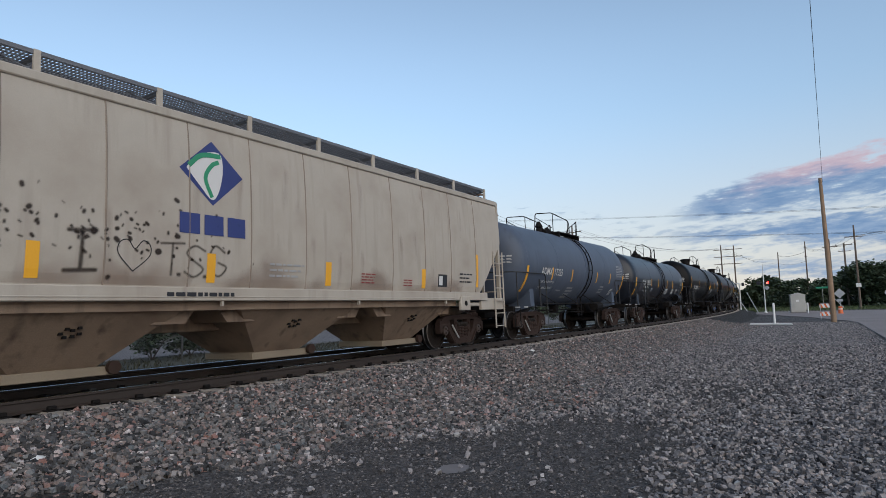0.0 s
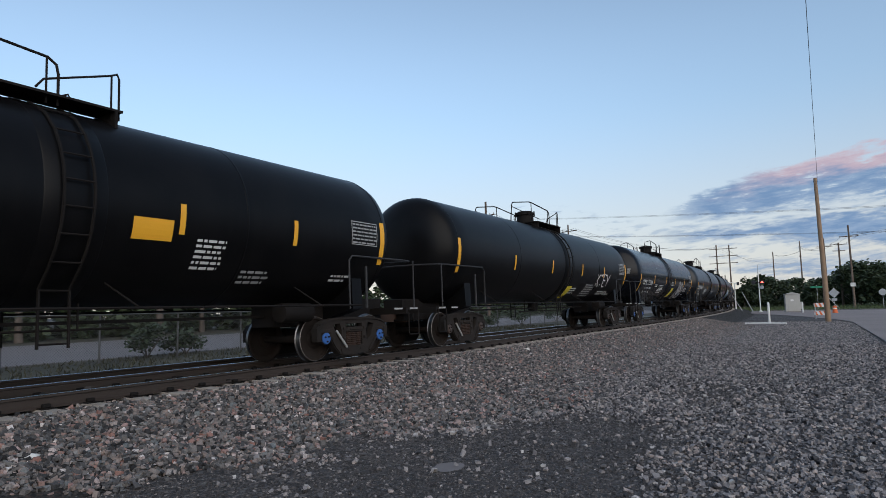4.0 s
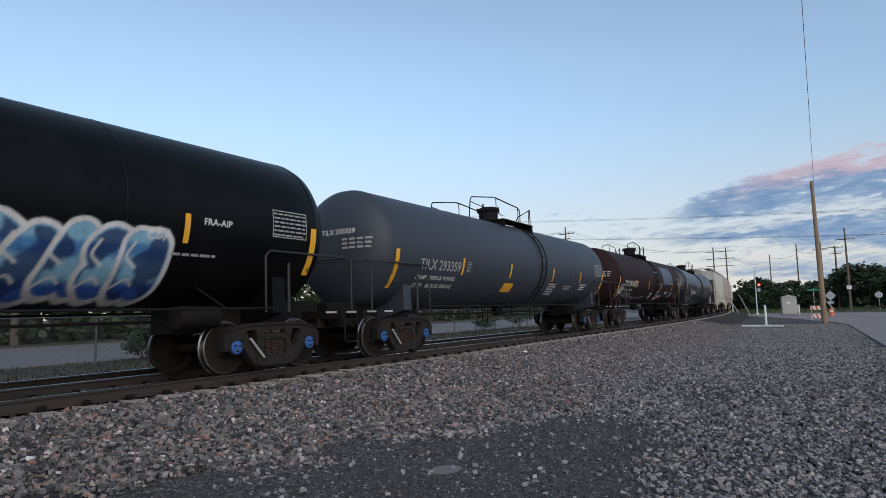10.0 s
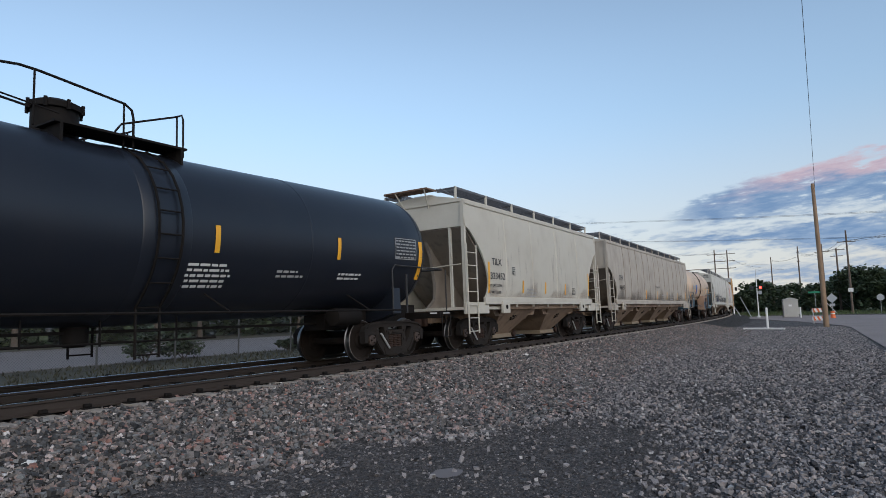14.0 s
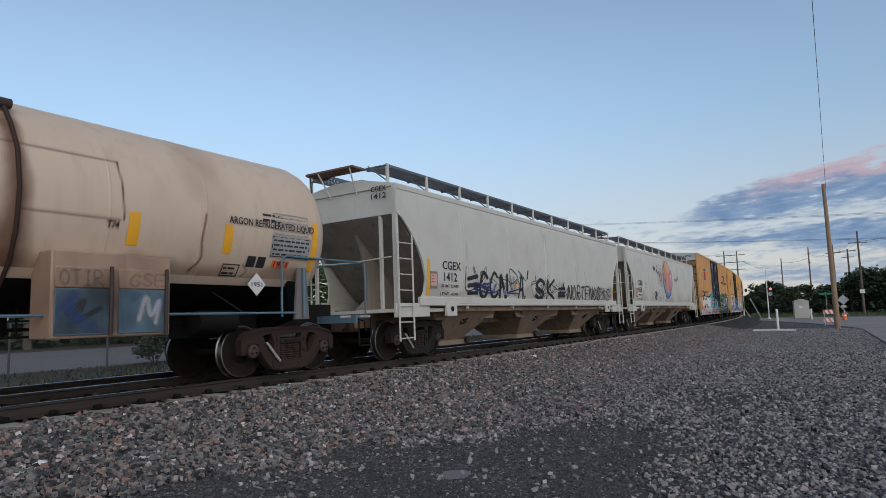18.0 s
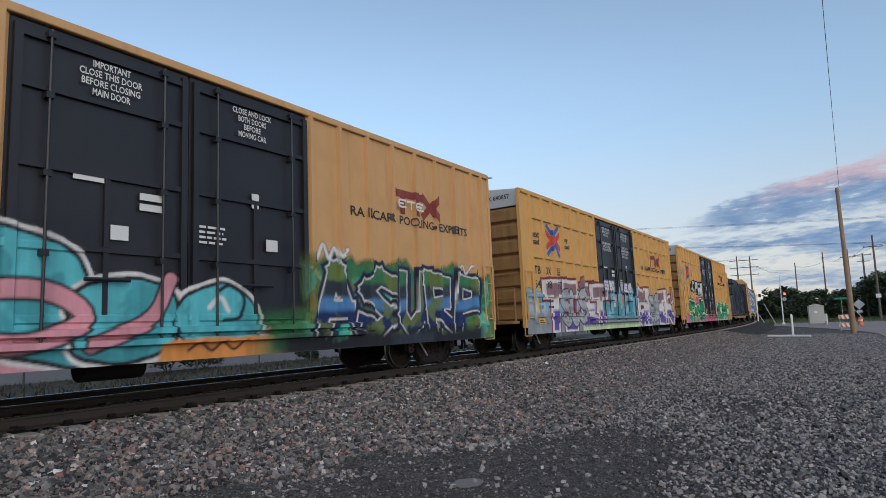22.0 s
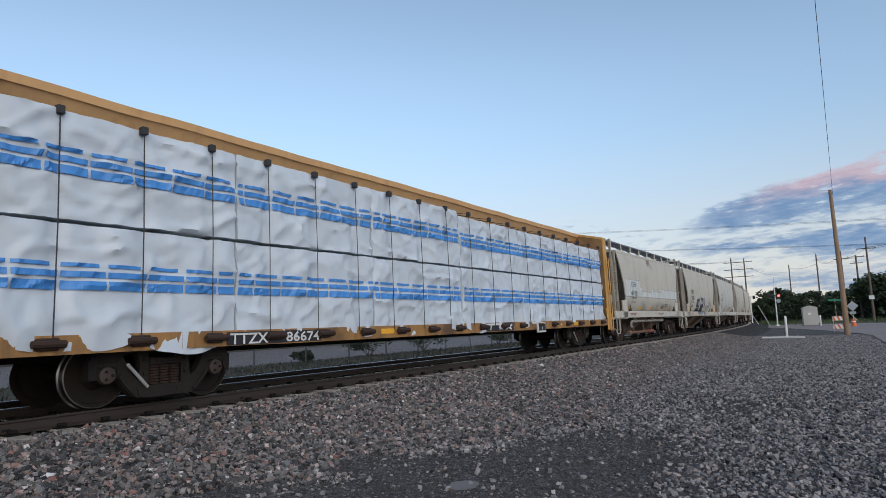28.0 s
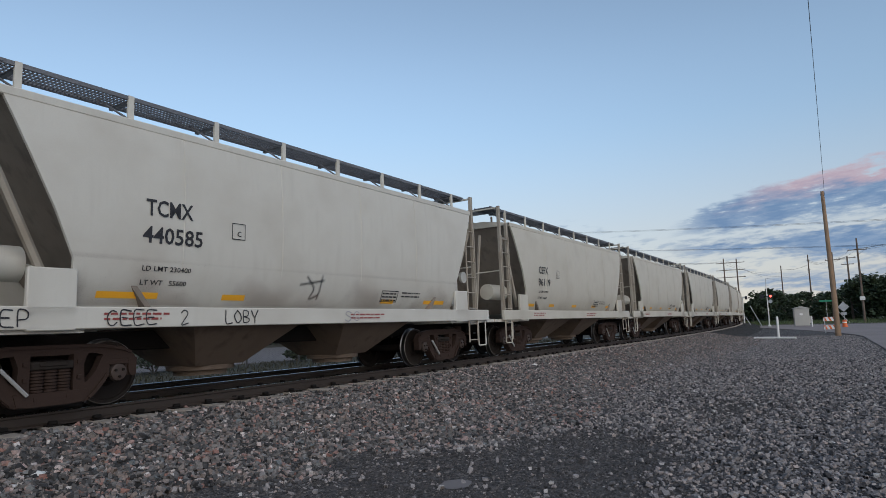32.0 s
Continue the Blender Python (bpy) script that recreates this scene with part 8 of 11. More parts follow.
c, S = long_tank("long blue-black tank car with worn white numbers", 175.77, 13.9, M_NAVY, "TILX 250968", "brown", R=1.45, zc=2.57, lad=0.7, p0=-2.45, p1=1.45, man=-0.28, marks=(-4.8, -1.65, 1.6, 4.6), mid_z=(-0.34, 0.11), ends_z=(-0.71, 0.21), data=(-5.85, -4.3, 1.78), loads=("LD LMT  211400LB 95850KG", "LT WT    74600LB 33850KG"), prints=((1.0, 2.0, 2.05, 5), (3.0, 3.7, 1.98, 2), (4.7, 5.5, 1.96, 2)))
letters("car_number", "TILX  250968", -5.81, -3.43, 2.06, 0.25, S, M_LETW, c)
notice(c, -3.11, -2.88, 1.93, 2.2, S, M_LETW, 0.02)

# its barrel dips towards the middle, where it drains
for ob in list(c.children_recursive):
    if ob.type != "MESH" or ob.parent.name.startswith("bogie") or ob.name.startswith(("bogie", "stub_sill", "saddle", "coupler", "brake_hose", "uncoupling", "end_platform", "handrail", "stirrup", "side_bar", "stay", "air_reservoir", "white_marking")):
        continue
    if ob.data.users > 1:
        x = ob.matrix_basis.translation.x + ob.data.vertices[0].co.x
        ob.matrix_basis.translation.z -= 0.17 * max(0.0, 1 - abs(x) / 7.6)
    else:
        for v in ob.data.vertices:
            v.co.z -= 0.17 * max(0.0, 1 - abs(v.co.x) / 7.6)

# two covered hoppers
c, S = flow_hopper("short pale covered hopper with black lettering", 8.3, 5.66, (3.42, 1.28), [(-1.9, 2.9, 1.1), (1.9, 2.9, 1.1)], M_PALE, ribs=(-3.2, -1.2, 1.0, 3.2))
couple(c, 193.9, 8.3)
grime(c, S, 4.3, 7, amount=0.2)
letters("car_mark", "TILX", -4.18, -3.54, 2.5, 0.2, S, M_LETK, c)
letters("car_number", "333452", -4.29, -3.34, 2.08, 0.2, S, M_LETK, c)
rows_of(c, S, 0, 1.8, ((-4.35, -3.55, "LD LMT 223700"), (-4.35, -3.6, "LT WT  53300")), M_LETK, 0.08)
notice(c, -2.8, -2.6, 2.15, 2.4, S, M_LETK, 0.02)
strips(c, (-4.38, 4.42), 1.58, 2.48, S, 0.11)
strips(c, (-2.0, -0.13, 1.77), 1.6, 2.0, S, 0.11)
notice(c, 2.5, 2.85, 1.6, 1.85, S, M_LETK, 0.02)
stencil(c, -1.7, -0.9, 1.75, 4, S, M_LETG)
c, S = flow_hopper("long weathered tan hopper with black grime streaks", 16.74, 9.7, (2.9, 1.25), [(-5.95, 3.0, 1.15), (-2.05, 3.3, 1.15), (2.05, 3.3, 1.15), (5.95, 3.0, 1.15)], M_TAN, round_cut=True, ribs=(-7.1, -5.9, -4.6, -3.2, -1.9, -0.6, 0.6, 1.9, 3.2, 4.6, 5.9, 7.1, 8.4))
couple(c, 206.7, 16.74)
grime(c, S, 8.4, 5, "soot", 1.95, 0.42)
letters("car_mark", "ITFX", -8.1, -7.4, 2.5, 0.22, S, M_LETK, c)
letters("car_number", "650157", -8.1, -7.1, 2.05, 0.22, S, M_LETK, c)
letters("notice_text", "DO NOT HAMMER ON CAR", -0.66, 0.66, 2.22, 0.11, S, M_LETK, c)
strips(c, (-2.8, -0.06, 2.5, 5.85), 1.53, 2.0, S, 0.14)
strips(c, (8.5,), 1.6, 2.1, S, 0.12)
notice(c, 6.52, 6.95, 1.62, 1.87, S, M_LETK, 0.02)
stencil(c, 3.5, 4.5, 1.8, 4, S, M_LETG)
stencil(c, 1.0, 1.7, 1.8, 4, S, M_LETG)

# a buff insulated tank car
c, S = tank_car("buff insulated tank car with rust stains and a black belly", 9.26, 4.95, 1.5, 2.66, M_BUFF, (-3.05, -1.24, 1.26, 2.9), -0.9, (-0.5, 0.5), -0.1, frame_look="rusty", end_stripe=(-0.75, 0.15), mid=(-0.55, -0.08), rail_h=0.2, cap_r=0.2, dome=False, walkway=False, bar_look=M_BLUEP, mid_w=0.17)
couple(c, 227.8, 9.26)
bm = bm_new()
rows_ = [[bm.verts.new((x, 1.507 * math.sin(radians(a)), 2.66 - 1.507 * math.cos(radians(a)))) for a in range(-46, 47, 4)] for x in (-4.94, 0, 4.94)]
for A, C in zip(rows_, rows_[1:]):
    for i in range(len(A) - 1):
        bm.faces.new((A[i], A[i + 1], C[i + 1], C[i]))
part("belly_paint", tidy(bm), M_BLACK, c, "black painted belly")
k = Skin(-4.9, 4.9, 1.74, 4.1)
k.lay(np.clip(0.8 - np.abs(k.X + 0.27 - 0.05 * k.wave(5, 5.0)) / (0.22 + 0.12 * np.clip(3.3 - k.Z, 0, 1)), 0, 0.6) * np.clip((3.9 - k.Z) / 0.3, 0, 1), "rust")
k.lay(np.clip(0.6 - np.abs(k.X + 0.75 - 0.12 * k.wave(8, 2.0)) / 0.3, 0, 0.3) * np.clip((3.6 - k.Z) / 0.5, 0, 1), "rust")
k.lay(np.clip((1.98 - k.Z) * 1.8 + 0.25 * k.wave(6, 2.5), 0, 0.3), "rust")
k.lay(np.clip(0.3 * k.wave(15, 1.3) - 0.1, 0, 0.14), "rust")
for x in (-2.4, 2.4):
    k.line([(x + 0.05, 2.7), (x, 2.3), (x + 0.05, 2.0), (x - 0.1, 1.8)], 0.02, "rust", 0.04)
for x in (-1.9, -1.1, 0.5, 1.5, 3.3):
    k.line([(x, 1.95), (x + 0.12, 1.85), (x + 0.05, 1.76)], 0.012, "soot", 0.025)
for text, x0, x1 in (("TM", 0.86, 1.04),):
    for ln in k.lines(text, x0, x1, 2.32, 2.42, 0.02, 3, 0.0, True):
        k.line(ln, 0.02, "soot", 0.02, False)
for z, x0, x1 in ((2.45, -0.2, 1.05), (3.3, -2.4, 1.05)):
    k.line([(x0, z), (x1, z)], 0.014, "soot", 0.02)
k.line([(1.05, 3.3), (1.1, 2.45)], 0.014, "soot", 0.02)
k.hang(c, round_depth(1.5, 2.66), "brown rust runs and seams", "rust_stain")
letters("car_notice", "ARGON REFRIGERATED LIQUID", 2.88, 4.84, 2.66, 0.15, S, M_LETK, c, lift=0.02)
bm = bm_new()
patch(bm, 3.92, 4.32, 1.93, 2.06, S, 0.016)
plq = part("placard", bm, M_ORANGE, c, "orange number placard", smooth=0)
letters("placard_number", "1951", 3.96, 4.28, 1.995, 0.1, S, M_LETK, plq, lift=0.022)
bm = bm_new()
slab(bm, [(3.4, 1.62), (3.6, 1.42), (3.8, 1.62), (3.6, 1.82)], S(0, 1.9) - 0.05, S(0, 1.9) - 0.04)
plq = part("placard", tidy(bm), M_LETW, c, "white and green diamond placard", smooth=0)
letters("placard_number", "1951", 3.48, 3.72, 1.62, 0.08, flat_side(S(0, 1.9) - 0.05), M_LETK, plq, lift=0.004)
for x in (3.36, 3.58):
    bm = bm_new()
    patch(bm, x, x + 0.18, 1.92, 2.1, S, 0.016)
    part("stencil_plate", bm, M_LETK, c, "black stencil plate", smooth=0)
for x in (-4.63, 4.63):
    bm = bm_new()
    slab(bm, [(x - 0.18, 1.0), (x + 0.18, 1.0), (x + 0.1, 1.95), (x - 0.1, 1.95)], S(0, 1.95) - 0.08, S(0, 1.95) - 0.03)
    part("support_plate", tidy(bm), M_ROADGREY, c, "grey steel support plate")
bm = bm_new()
lathe(bm, [(4.1, 0.2), (4.2, 0.2), (4.24, 0.1)], 14, axis="z", at=(-2.0, 0, 0))
part("dome_cap", tidy(bm), M_BUFF, c)
letters("car_number", "BIGX 1015", -4.74, -3.19, 2.55, 0.3, S, M_LETB, c, lift=0.022)
rows_of(c, S, 0, 2.25, ((-4.5, -3.3, "183000 LB  83000 KG"), (-4.5, -3.3, " 80000 LB  36300 KG"), (-4.3, -3.7, "NEW 00-1984")), M_LETG, 0.08)
bm = bm_new()
patch(bm, -2.89, -2.2, 2.09, 2.76, S, 0.008)
part("painted_device", bm, PAINTS["blue"], c, "blue square with a white slanted shape", smooth=0)
bm = bm_new()
stroke(bm, [(-2.75, 2.16), (-2.5, 2.66), (-2.35, 2.2), (-2.25, 2.2)], 0.09, S, 0.014, 0, False)
part("painted_device", bm, PAINTS["white"], c, "white slanted shape", smooth=0)
notice(c, -3.9, -3.2, 1.68, 1.9, S, M_REFL, 0.02)
bm = bm_new()
patch(bm, 3.82, 4.78, 2.1, 2.5, S, 0.011)
part("data_sheet", bm, M_LETG, c, "white data table", smooth=0)
notice(c, 3.84, 4.76, 2.12, 2.48, S, M_LETK, 0.008)
stencil(c, 3.6, 4.1, 2.86, 2, S, M_LETK, 0.05, 0.09, 12)
notice(c, 2.9, 3.25, 1.75, 1.95, S, M_LETK, 0.02)
bm = bm_new()
box(bm, 0.1, 1.75, -1.62, -1.1, 0.82, 1.95, bevel=0.02)
cab_ = part("valve_cabinet", bm, M_CABINET, c)
for a, b in ((0.14, 0.9), (0.96, 1.71)):
    bm = bm_new()
    box(bm, a, b, -1.65, -1.62, 0.86, 1.46, bevel=0.01)
    part("cabinet_door", bm, M_BLUEP, cab_, "dirty blue cabinet door")
    bm = bm_new()
    box(bm, a, b, -1.645, -1.62, 1.47, 1.74, bevel=0.01)
    part("upper_panel", bm, M_CABINET, cab_)
    for x in ((b - 0.06,) if a < 1 else (a + 0.22,)):
        bm = bm_new()
        tube(bm, [(x, -1.68, 0.84), (x, -1.68, 1.76)], 0.025, 6)
        part("lock_rod", bm, M_SOOT, cab_)
k = Skin(0.14, 1.71, 0.88, 1.74, 0.02)
k.line([(1.25, 1.05), (1.35, 1.35), (1.43, 1.1), (1.55, 1.3), (1.5, 1.0)], 0.06, "silver", 0.05)
k.line([(0.3, 1.15), (0.5, 1.3), (0.4, 1.05), (0.7, 1.2)], 0.05, "slate", 0.05)
k.lay(np.clip(0.45 * k.wave(3, 3.0) + 0.2, 0, 0.55) * np.clip((1.8 - k.Z) * 2.5, 0.15, 1), "soot")
k.lay(np.clip(0.8 * k.wave(9, 5.0) - 0.2, 0, 0.7) * (k.Z < 1.44), "blue")
for ln in k.lines("OTIR", 0.18, 0.75, 1.5, 1.72, 0.03, 7, 0.3) + k.lines("GSE", 1.1, 1.65, 1.5, 1.7, 0.03, 8, 0.3):
    k.line(ln, 0.0, "mauve", 0.035)
k.hang(cab_, lambda X, Z: np.full(X.shape, 1.655), "sprayed marks and dirt")
for x in (-2.4, -0.15, 2.4):
    bm = bm_new()
    lathe(bm, [(x - 0.02, 1.5), (x - 0.018, 1.506), (x + 0.018, 1.506), (x + 0.02, 1.5)], 56, at=(0, 0, 2.66))
    part("jacket_seam", tidy(bm), M_BUFF, c)
bm = bm_new()
tube(bm, [(-0.2, S(0, 1.4) - 0.04, 1.4), (-0.22, S(0, 1.8) - 0.035, 1.8), (-0.24, S(0, 2.2) - 0.03, 2.2), (-0.25, S(0, 2.7) - 0.03, 2.7), (-0.25, S(0, 3.2) - 0.035, 3.2), (-0.26, S(0, 3.6) - 0.05, 3.6), (-0.26, S(0, 3.85) - 0.1, 3.85)], 0.03, 8)
part("vent_pipe", bm, M_RUSTY, c)
bm = bm_new()
lathe(bm, [(-0.35, 0.02), (-0.34, 0.07), (-0.18, 0.07), (-0.17, 0.02)], 12, at=(0, S(0, 3.85) - 0.1, 3.88))
part("vent_cap", tidy(bm), M_SOOT, c)
bm = bm_new()
tube(bm, [(-5.2, -0.35, 3.72), (-5.45, -0.4, 3.95)], 0.05, 6)
lathe(bm, [(3.95, 0.04), (3.97, 0.14), (4.02, 0.14), (4.05, 0.05)], 10, axis="z", at=(-5.47, -0.4, 0))
part("relief_valve", tidy(bm), M_IRON, c)


def on_buff(y, z):
    return -4.95 - head_bulge(math.hypot(y, z - 2.66) / 1.5, 1.5) - 0.004


k = Skin(-1.45, 1.45, 1.2, 3.3, 0.03)
r_ = np.hypot(k.X, k.Z - 2.66)
k.lay(np.clip(0.9 - np.hypot((k.X + 0.62 + 0.06 * k.wave(4, 3.0)) / 0.42, (k.Z - 1.95) / 0.75), 0, 0.9) * 1.2, "rust")
k.lay(np.clip(0.8 - np.hypot((k.X + 0.62 + 0.05 * k.wave(7, 5.0)) / 0.28, (k.Z - 1.75) / 0.6), 0, 0.8) * 1.2, "soot")
k.lay(np.clip((2.15 - k.Z) * 0.7 + 0.2 * k.wave(5, 2.5) - 0.05, 0, 0.5), "rust")
k.lay(np.clip((1.62 + 0.04 * k.wave(6, 3.0) - k.Z) / 0.08, 0, 1), "black")
k.a *= (r_ < 1.44)
stain = k.hang(c, lambda X, Z: X * 0, "brown soot stain and black lower edge", "soot_stain")
for v in stain.data.vertices:
    y, z = v.co.x, v.co.z
    v.co = (on_buff(y, z) - 0.006, y, z)
ob = tag(c, "PEACR", -0.35, 0.55, 2.93, 3.13, flat_side(0), "black", 0.03, 31, label="black scrawled words")
ob2 = tag(c, "ROMOK", -0.35, 0.5, 2.68, 2.87, flat_side(0), "black", 0.03, 32)
for o_ in (ob, ob2):
    for v in o_.data.vertices:
        y = -v.co.x - 0.5
        v.co = (on_buff(y, v.co.z) - 0.012, y, v.co.z)
bm = bm_new()
box(bm, -5.55, -5.0, 0.5, 0.95, 1.3, 2.1, bevel=0.08)
part("valve_box", bm, M_BLUEP, c, "blue painted valve box at the end")
bm = bm_new()
box(bm, -5.2, -4.0, -1.2, -0.9, 1.06, 1.3, bevel=0.04)
part("valve_beam", bm, M_BLUEP, c, "blue painted beam at the end")
bm = bm_new()
lathe(bm, [(-1.25, 0.1), (-0.9, 0.1)], 10, axis="y", at=(-4.9, 0, 1.4))
part("valve_gear", tidy(bm), M_BLUEP, c, "blue painted valve gear at the end")

# two grey-white hoppers with graffiti
c, S = flow_hopper("pale grey covered hopper with black graffiti along its side", 13.97, 8.4, (3.36, 1.1), [(-4.8, 3.1, 1.1), (0.0, 3.3, 1.1), (4.8, 3.1, 1.1)], M_WHITE, lower=M_MUD, z_top=4.02, board=0.53, ribs=(-5.6, -2.8, 0.0, 2.8, 5.6))
couple(c, 241.3, 13.97)
grime(c, S, 7.3, 9, amount=0.15)
for i, wd in enumerate(("CGEX", "1412")):
    mk = letters("end_mark", wd, 0.85, 1.3, 3.98 - 0.17 * i, 0.13, flat_side(0), M_LETK, c)
    for v in mk.data.vertices:
        v.co = (-8.425 + 0.0 * v.co.y, -v.co.x, v.co.z)
letters("car_mark", "CGEX", -6.57, -5.67, 2.26, 0.22, S, M_LETK, c)
letters("car_number", "1412", -6.5, -5.87, 1.97, 0.22, S, M_LETK, c)
rows_of(c, S, 0, 1.74, ((-6.65, -5.8, "LD LMT 224000"), (-6.65, -5.8, "LT WT   62000")), M_LETK, 0.075)
strips(c, (-7.2,), 1.48, 2.38, S, 0.12)
strips(c, (-4.6, -2.35, 7.2), 1.6, 2.0, S, 0.12)
bm = bm_new()
patch(bm, -7.14, -6.8, 1.66, 2.08, S, 0.008)
part("paper_card", bm, M_CARD, c, "brown card frame stuck on the side", smooth=0)
bm = bm_new()
patch(bm, -7.09, -6.84, 1.73, 2.02, S, 0.012)
part("paper_slip", bm, M_SLIP, c, "pale pink paper slip", smooth=0)
stencil(c, -7.07, -6.86, 1.98, 3, lambda x, z: S(x, z) - 0.004, PAINTS["red"], 0.03, 0.07, 21)
tag(c, "=GCN", -5.35, -2.9, 1.46, 2.15, S, "black", 0.11, 41, label="thick black sprayed letters")
tag(c, "~", -5.0, -3.0, 1.4, 2.1, S, "navy", 0.035, 42, lift=0.009)
scribble(c, -3.3, -2.4, 1.45, 2.2, S, "grey", 5, 0.03, 43)
tag(c, "A/", -2.2, -1.4, 1.46, 2.2, S, "black", 0.1, 44)
tag(c, "SK", -0.95, 0.75, 1.46, 2.1, S, "black", 0.12, 45)
scribble(c, -1.1, 1.2, 1.44, 2.1, S, "black", 5, 0.025, 46, lift=0.009)
tag(c, "=", 1.0, 1.7, 1.5, 1.95, S, "black", 0.09, 47)
tag(c, "NORTENOS", 1.9, 5.6, 1.46, 1.98, S, "black", 0.065, 48)
tag(c, "*S", 5.7, 6.9, 1.46, 1.95, S, "black", 0.045, 49)
scribble(c, 4.2, 7.0, 1.44, 1.95, S, "grey", 6, 0.02, 50)
tag(c, "GE", 6.7, 7.2, 1.85, 2.05, S, "cyan", 0.03, 51)
scribble(c, -5.4, -1.5, 1.5, 2.35, S, "black", 9, 0.022, 55, 0.013)
scribble(c, -1.2, 2.0, 1.48, 2.3, S, "black", 8, 0.018, 56, 0.014)
scribble(c, 2.0, 7.0, 1.46, 2.0, S, "black", 10, 0.014, 57, 0.014)
scribble(c, -5.0, -2.2, 1.5, 2.0, S, "navy", 4, 0.04, 58, 0.012)
c, S = flow_hopper("pale grey covered hopper with a bright sprayed picture", 13.85, 8.4, (3.36, 1.1), [(-4.8, 3.1, 1.1), (-1.0, 3.3, 1.1), (3.6, 3.1, 1.1)], M_WHITE, lower=M_MUD, z_top=4.02, board=0.53, ribs=(-5.6, -2.8, 0.0, 2.8, 5.6))
couple(c, 259.45, 13.85)
grime(c, S, 7.3, 11, amount=0.15)
letters("car_mark", "CGEX", -6.75, -5.84, 2.38, 0.25, S, M_LETK, c)
letters("car_number", "1056", -6.75, -6.02, 2.04, 0.25, S, M_LETK, c)
rows_of(c, S, 0, 1.78, ((-6.75, -5.95, "LD LMT 224700"), (-6.75, -5.95, "LT WT   61300")), M_LETK, 0.075)
bm = bm_new()
for a, b_, z0, z1 in ((-5.29, -5.03, 2.17, 2.185), (-5.29, -5.03, 2.435, 2.45), (-5.29, -5.275, 2.17, 2.45), (-5.045, -5.03, 2.17, 2.45)):
    patch(bm, a, b_, z0, z1, S, 0.012, 1, 1)
part("plate_frame", bm, M_LETK, c, "thin black square frame", smooth=0)
letters("plate_letter", "C", -5.2, -5.12, 2.26, 0.11, S, M_LETK, c)
strips(c, (-7.18,), 1.5, 2.42, S, 0.12)
strips(c, (-3.66, -1.41, 1.24, 3.6), 1.55, 1.95, S, 0.1)
bm = bm_new()
patch(bm, -7.09, -6.77, 1.66, 2.1, S, 0.008)
part("paper_card", bm, M_CARD, c, "brown card frame stuck on the side", smooth=0)
bm = bm_new()
patch(bm, -7.04, -6.81, 1.73, 2.04, S, 0.012)
part("paper_slip", bm, M_SLIP, c, "pale pink paper slip", smooth=0)
stencil(c, -7.02, -6.83, 2.00, 3, lambda x, z: S(x, z) - 0.004, PAINTS["red"], 0.03, 0.07, 21)
k = Skin(-3.6, 3.2, 1.46, 3.85, 0.02)


def ball(cx, cz, rx, rz, ink, soft=0.03, tilt=0.0):
    u, v = (k.X - cx) * math.cos(tilt) + (k.Z - cz) * math.sin(tilt), (k.Z - cz) * math.cos(tilt) - (k.X - cx) * math.sin(tilt)
    k.lay((1 - np.hypot(u / rx, v / rz)) * min(rx, rz) / soft + 0.5, ink)


for ink, g, q in (("navy", 0.035, 0.03), ("blue", 0.0, 0.04), ("denim", -0.08, 0.15), ("sky", -0.17, 0.1)):
    for x, z, r in ((-0.72, 3.22, 0.32), (-0.86, 2.92, 0.24), (-0.88, 2.52, 0.26), (-0.72, 2.24, 0.27), (-0.42, 2.02, 0.27), (-0.12, 1.9, 0.26), (0.22, 1.96, 0.24), (0.55, 2.05, 0.2)):
        ball(x, z, r + g, r + g, ink, q)
for g, ink in ((0.035, "soot"), (0.0, "peach")):
    ball(0.02, 3.2, 0.7 + g, 0.64 + g, ink, 0.04, -0.3)
    ball(-0.05, 2.7, 0.62 + g, 0.7 + g, ink, 0.04)
    ball(0.88, 3.2, 0.3 + g, 0.11 + g, ink, 0.03, -0.2)
ball(0.0, 3.05, 0.62, 0.75, "peach", 0.06)
ball(0.2, 3.45, 0.36, 0.26, "cream", 0.3, -0.3)
ball(-0.5, 2.95, 0.3, 0.5, "orange", 0.7)
for g, ink in ((0.03, "soot"), (0.0, "peach"), (-0.07, "rust")):
    ball(-0.52, 2.66, 0.15 + g, 0.22 + g, ink, 0.03)
k.line([(-0.3, 2.35), (-0.2, 2.2), (0.05, 2.1)], 0.03, "soot")
ball(0.70, 2.68, 0.54, 0.56, "brick", 0.03)
ball(0.70, 2.68, 0.51, 0.53, "rose", 0.05)
ball(0.74, 2.74, 0.40, 0.42, "pink", 0.28)
ball(0.86, 2.98, 0.09, 0.15, "white", 0.06)
ball(0.98, 2.78, 0.05, 0.05, "white", 0.05)
ball(0.42, 2.2, 0.28, 0.14, "rose", 0.2)
for r, ink in ((0.50, "silver"), (0.46, "bone"), (0.40, "mauve"), (0.36, "bone"), (0.30, "purple"), (0.26, "palepink"), (0.19, "purple"), (0.15, "orange"), (0.08, "lime")):
    ball(-1.72, 2.83, r * 0.92, r, ink, 0.05)
for i in range(46):
    rr = random.Random(i + 60)
    r = rr.uniform(0.012, 0.05)
    ball(rr.uniform(-2.7, -1.1), rr.uniform(1.6, 3.5), r, r, "slate", 0.03)
for dx, dz, w, ink in ((0.0, 0.0, 0.075, "soot"), (0.0, -0.01, 0.03, "olive")):
    k.line([(-3.1 + dx, 3.24), (-2.86, 3.24 + dz), (-2.72, 3.06 + dz), (-2.5, 3.2 + dz), (-2.36, 3.0 + dz), (-2.14, 3.1 + dz), (-2.02, 2.9 + dz), (-1.78, 2.86 + dz)], w, ink)
ball(-3.12, 3.27, 0.2, 0.1, "black", 0.14)
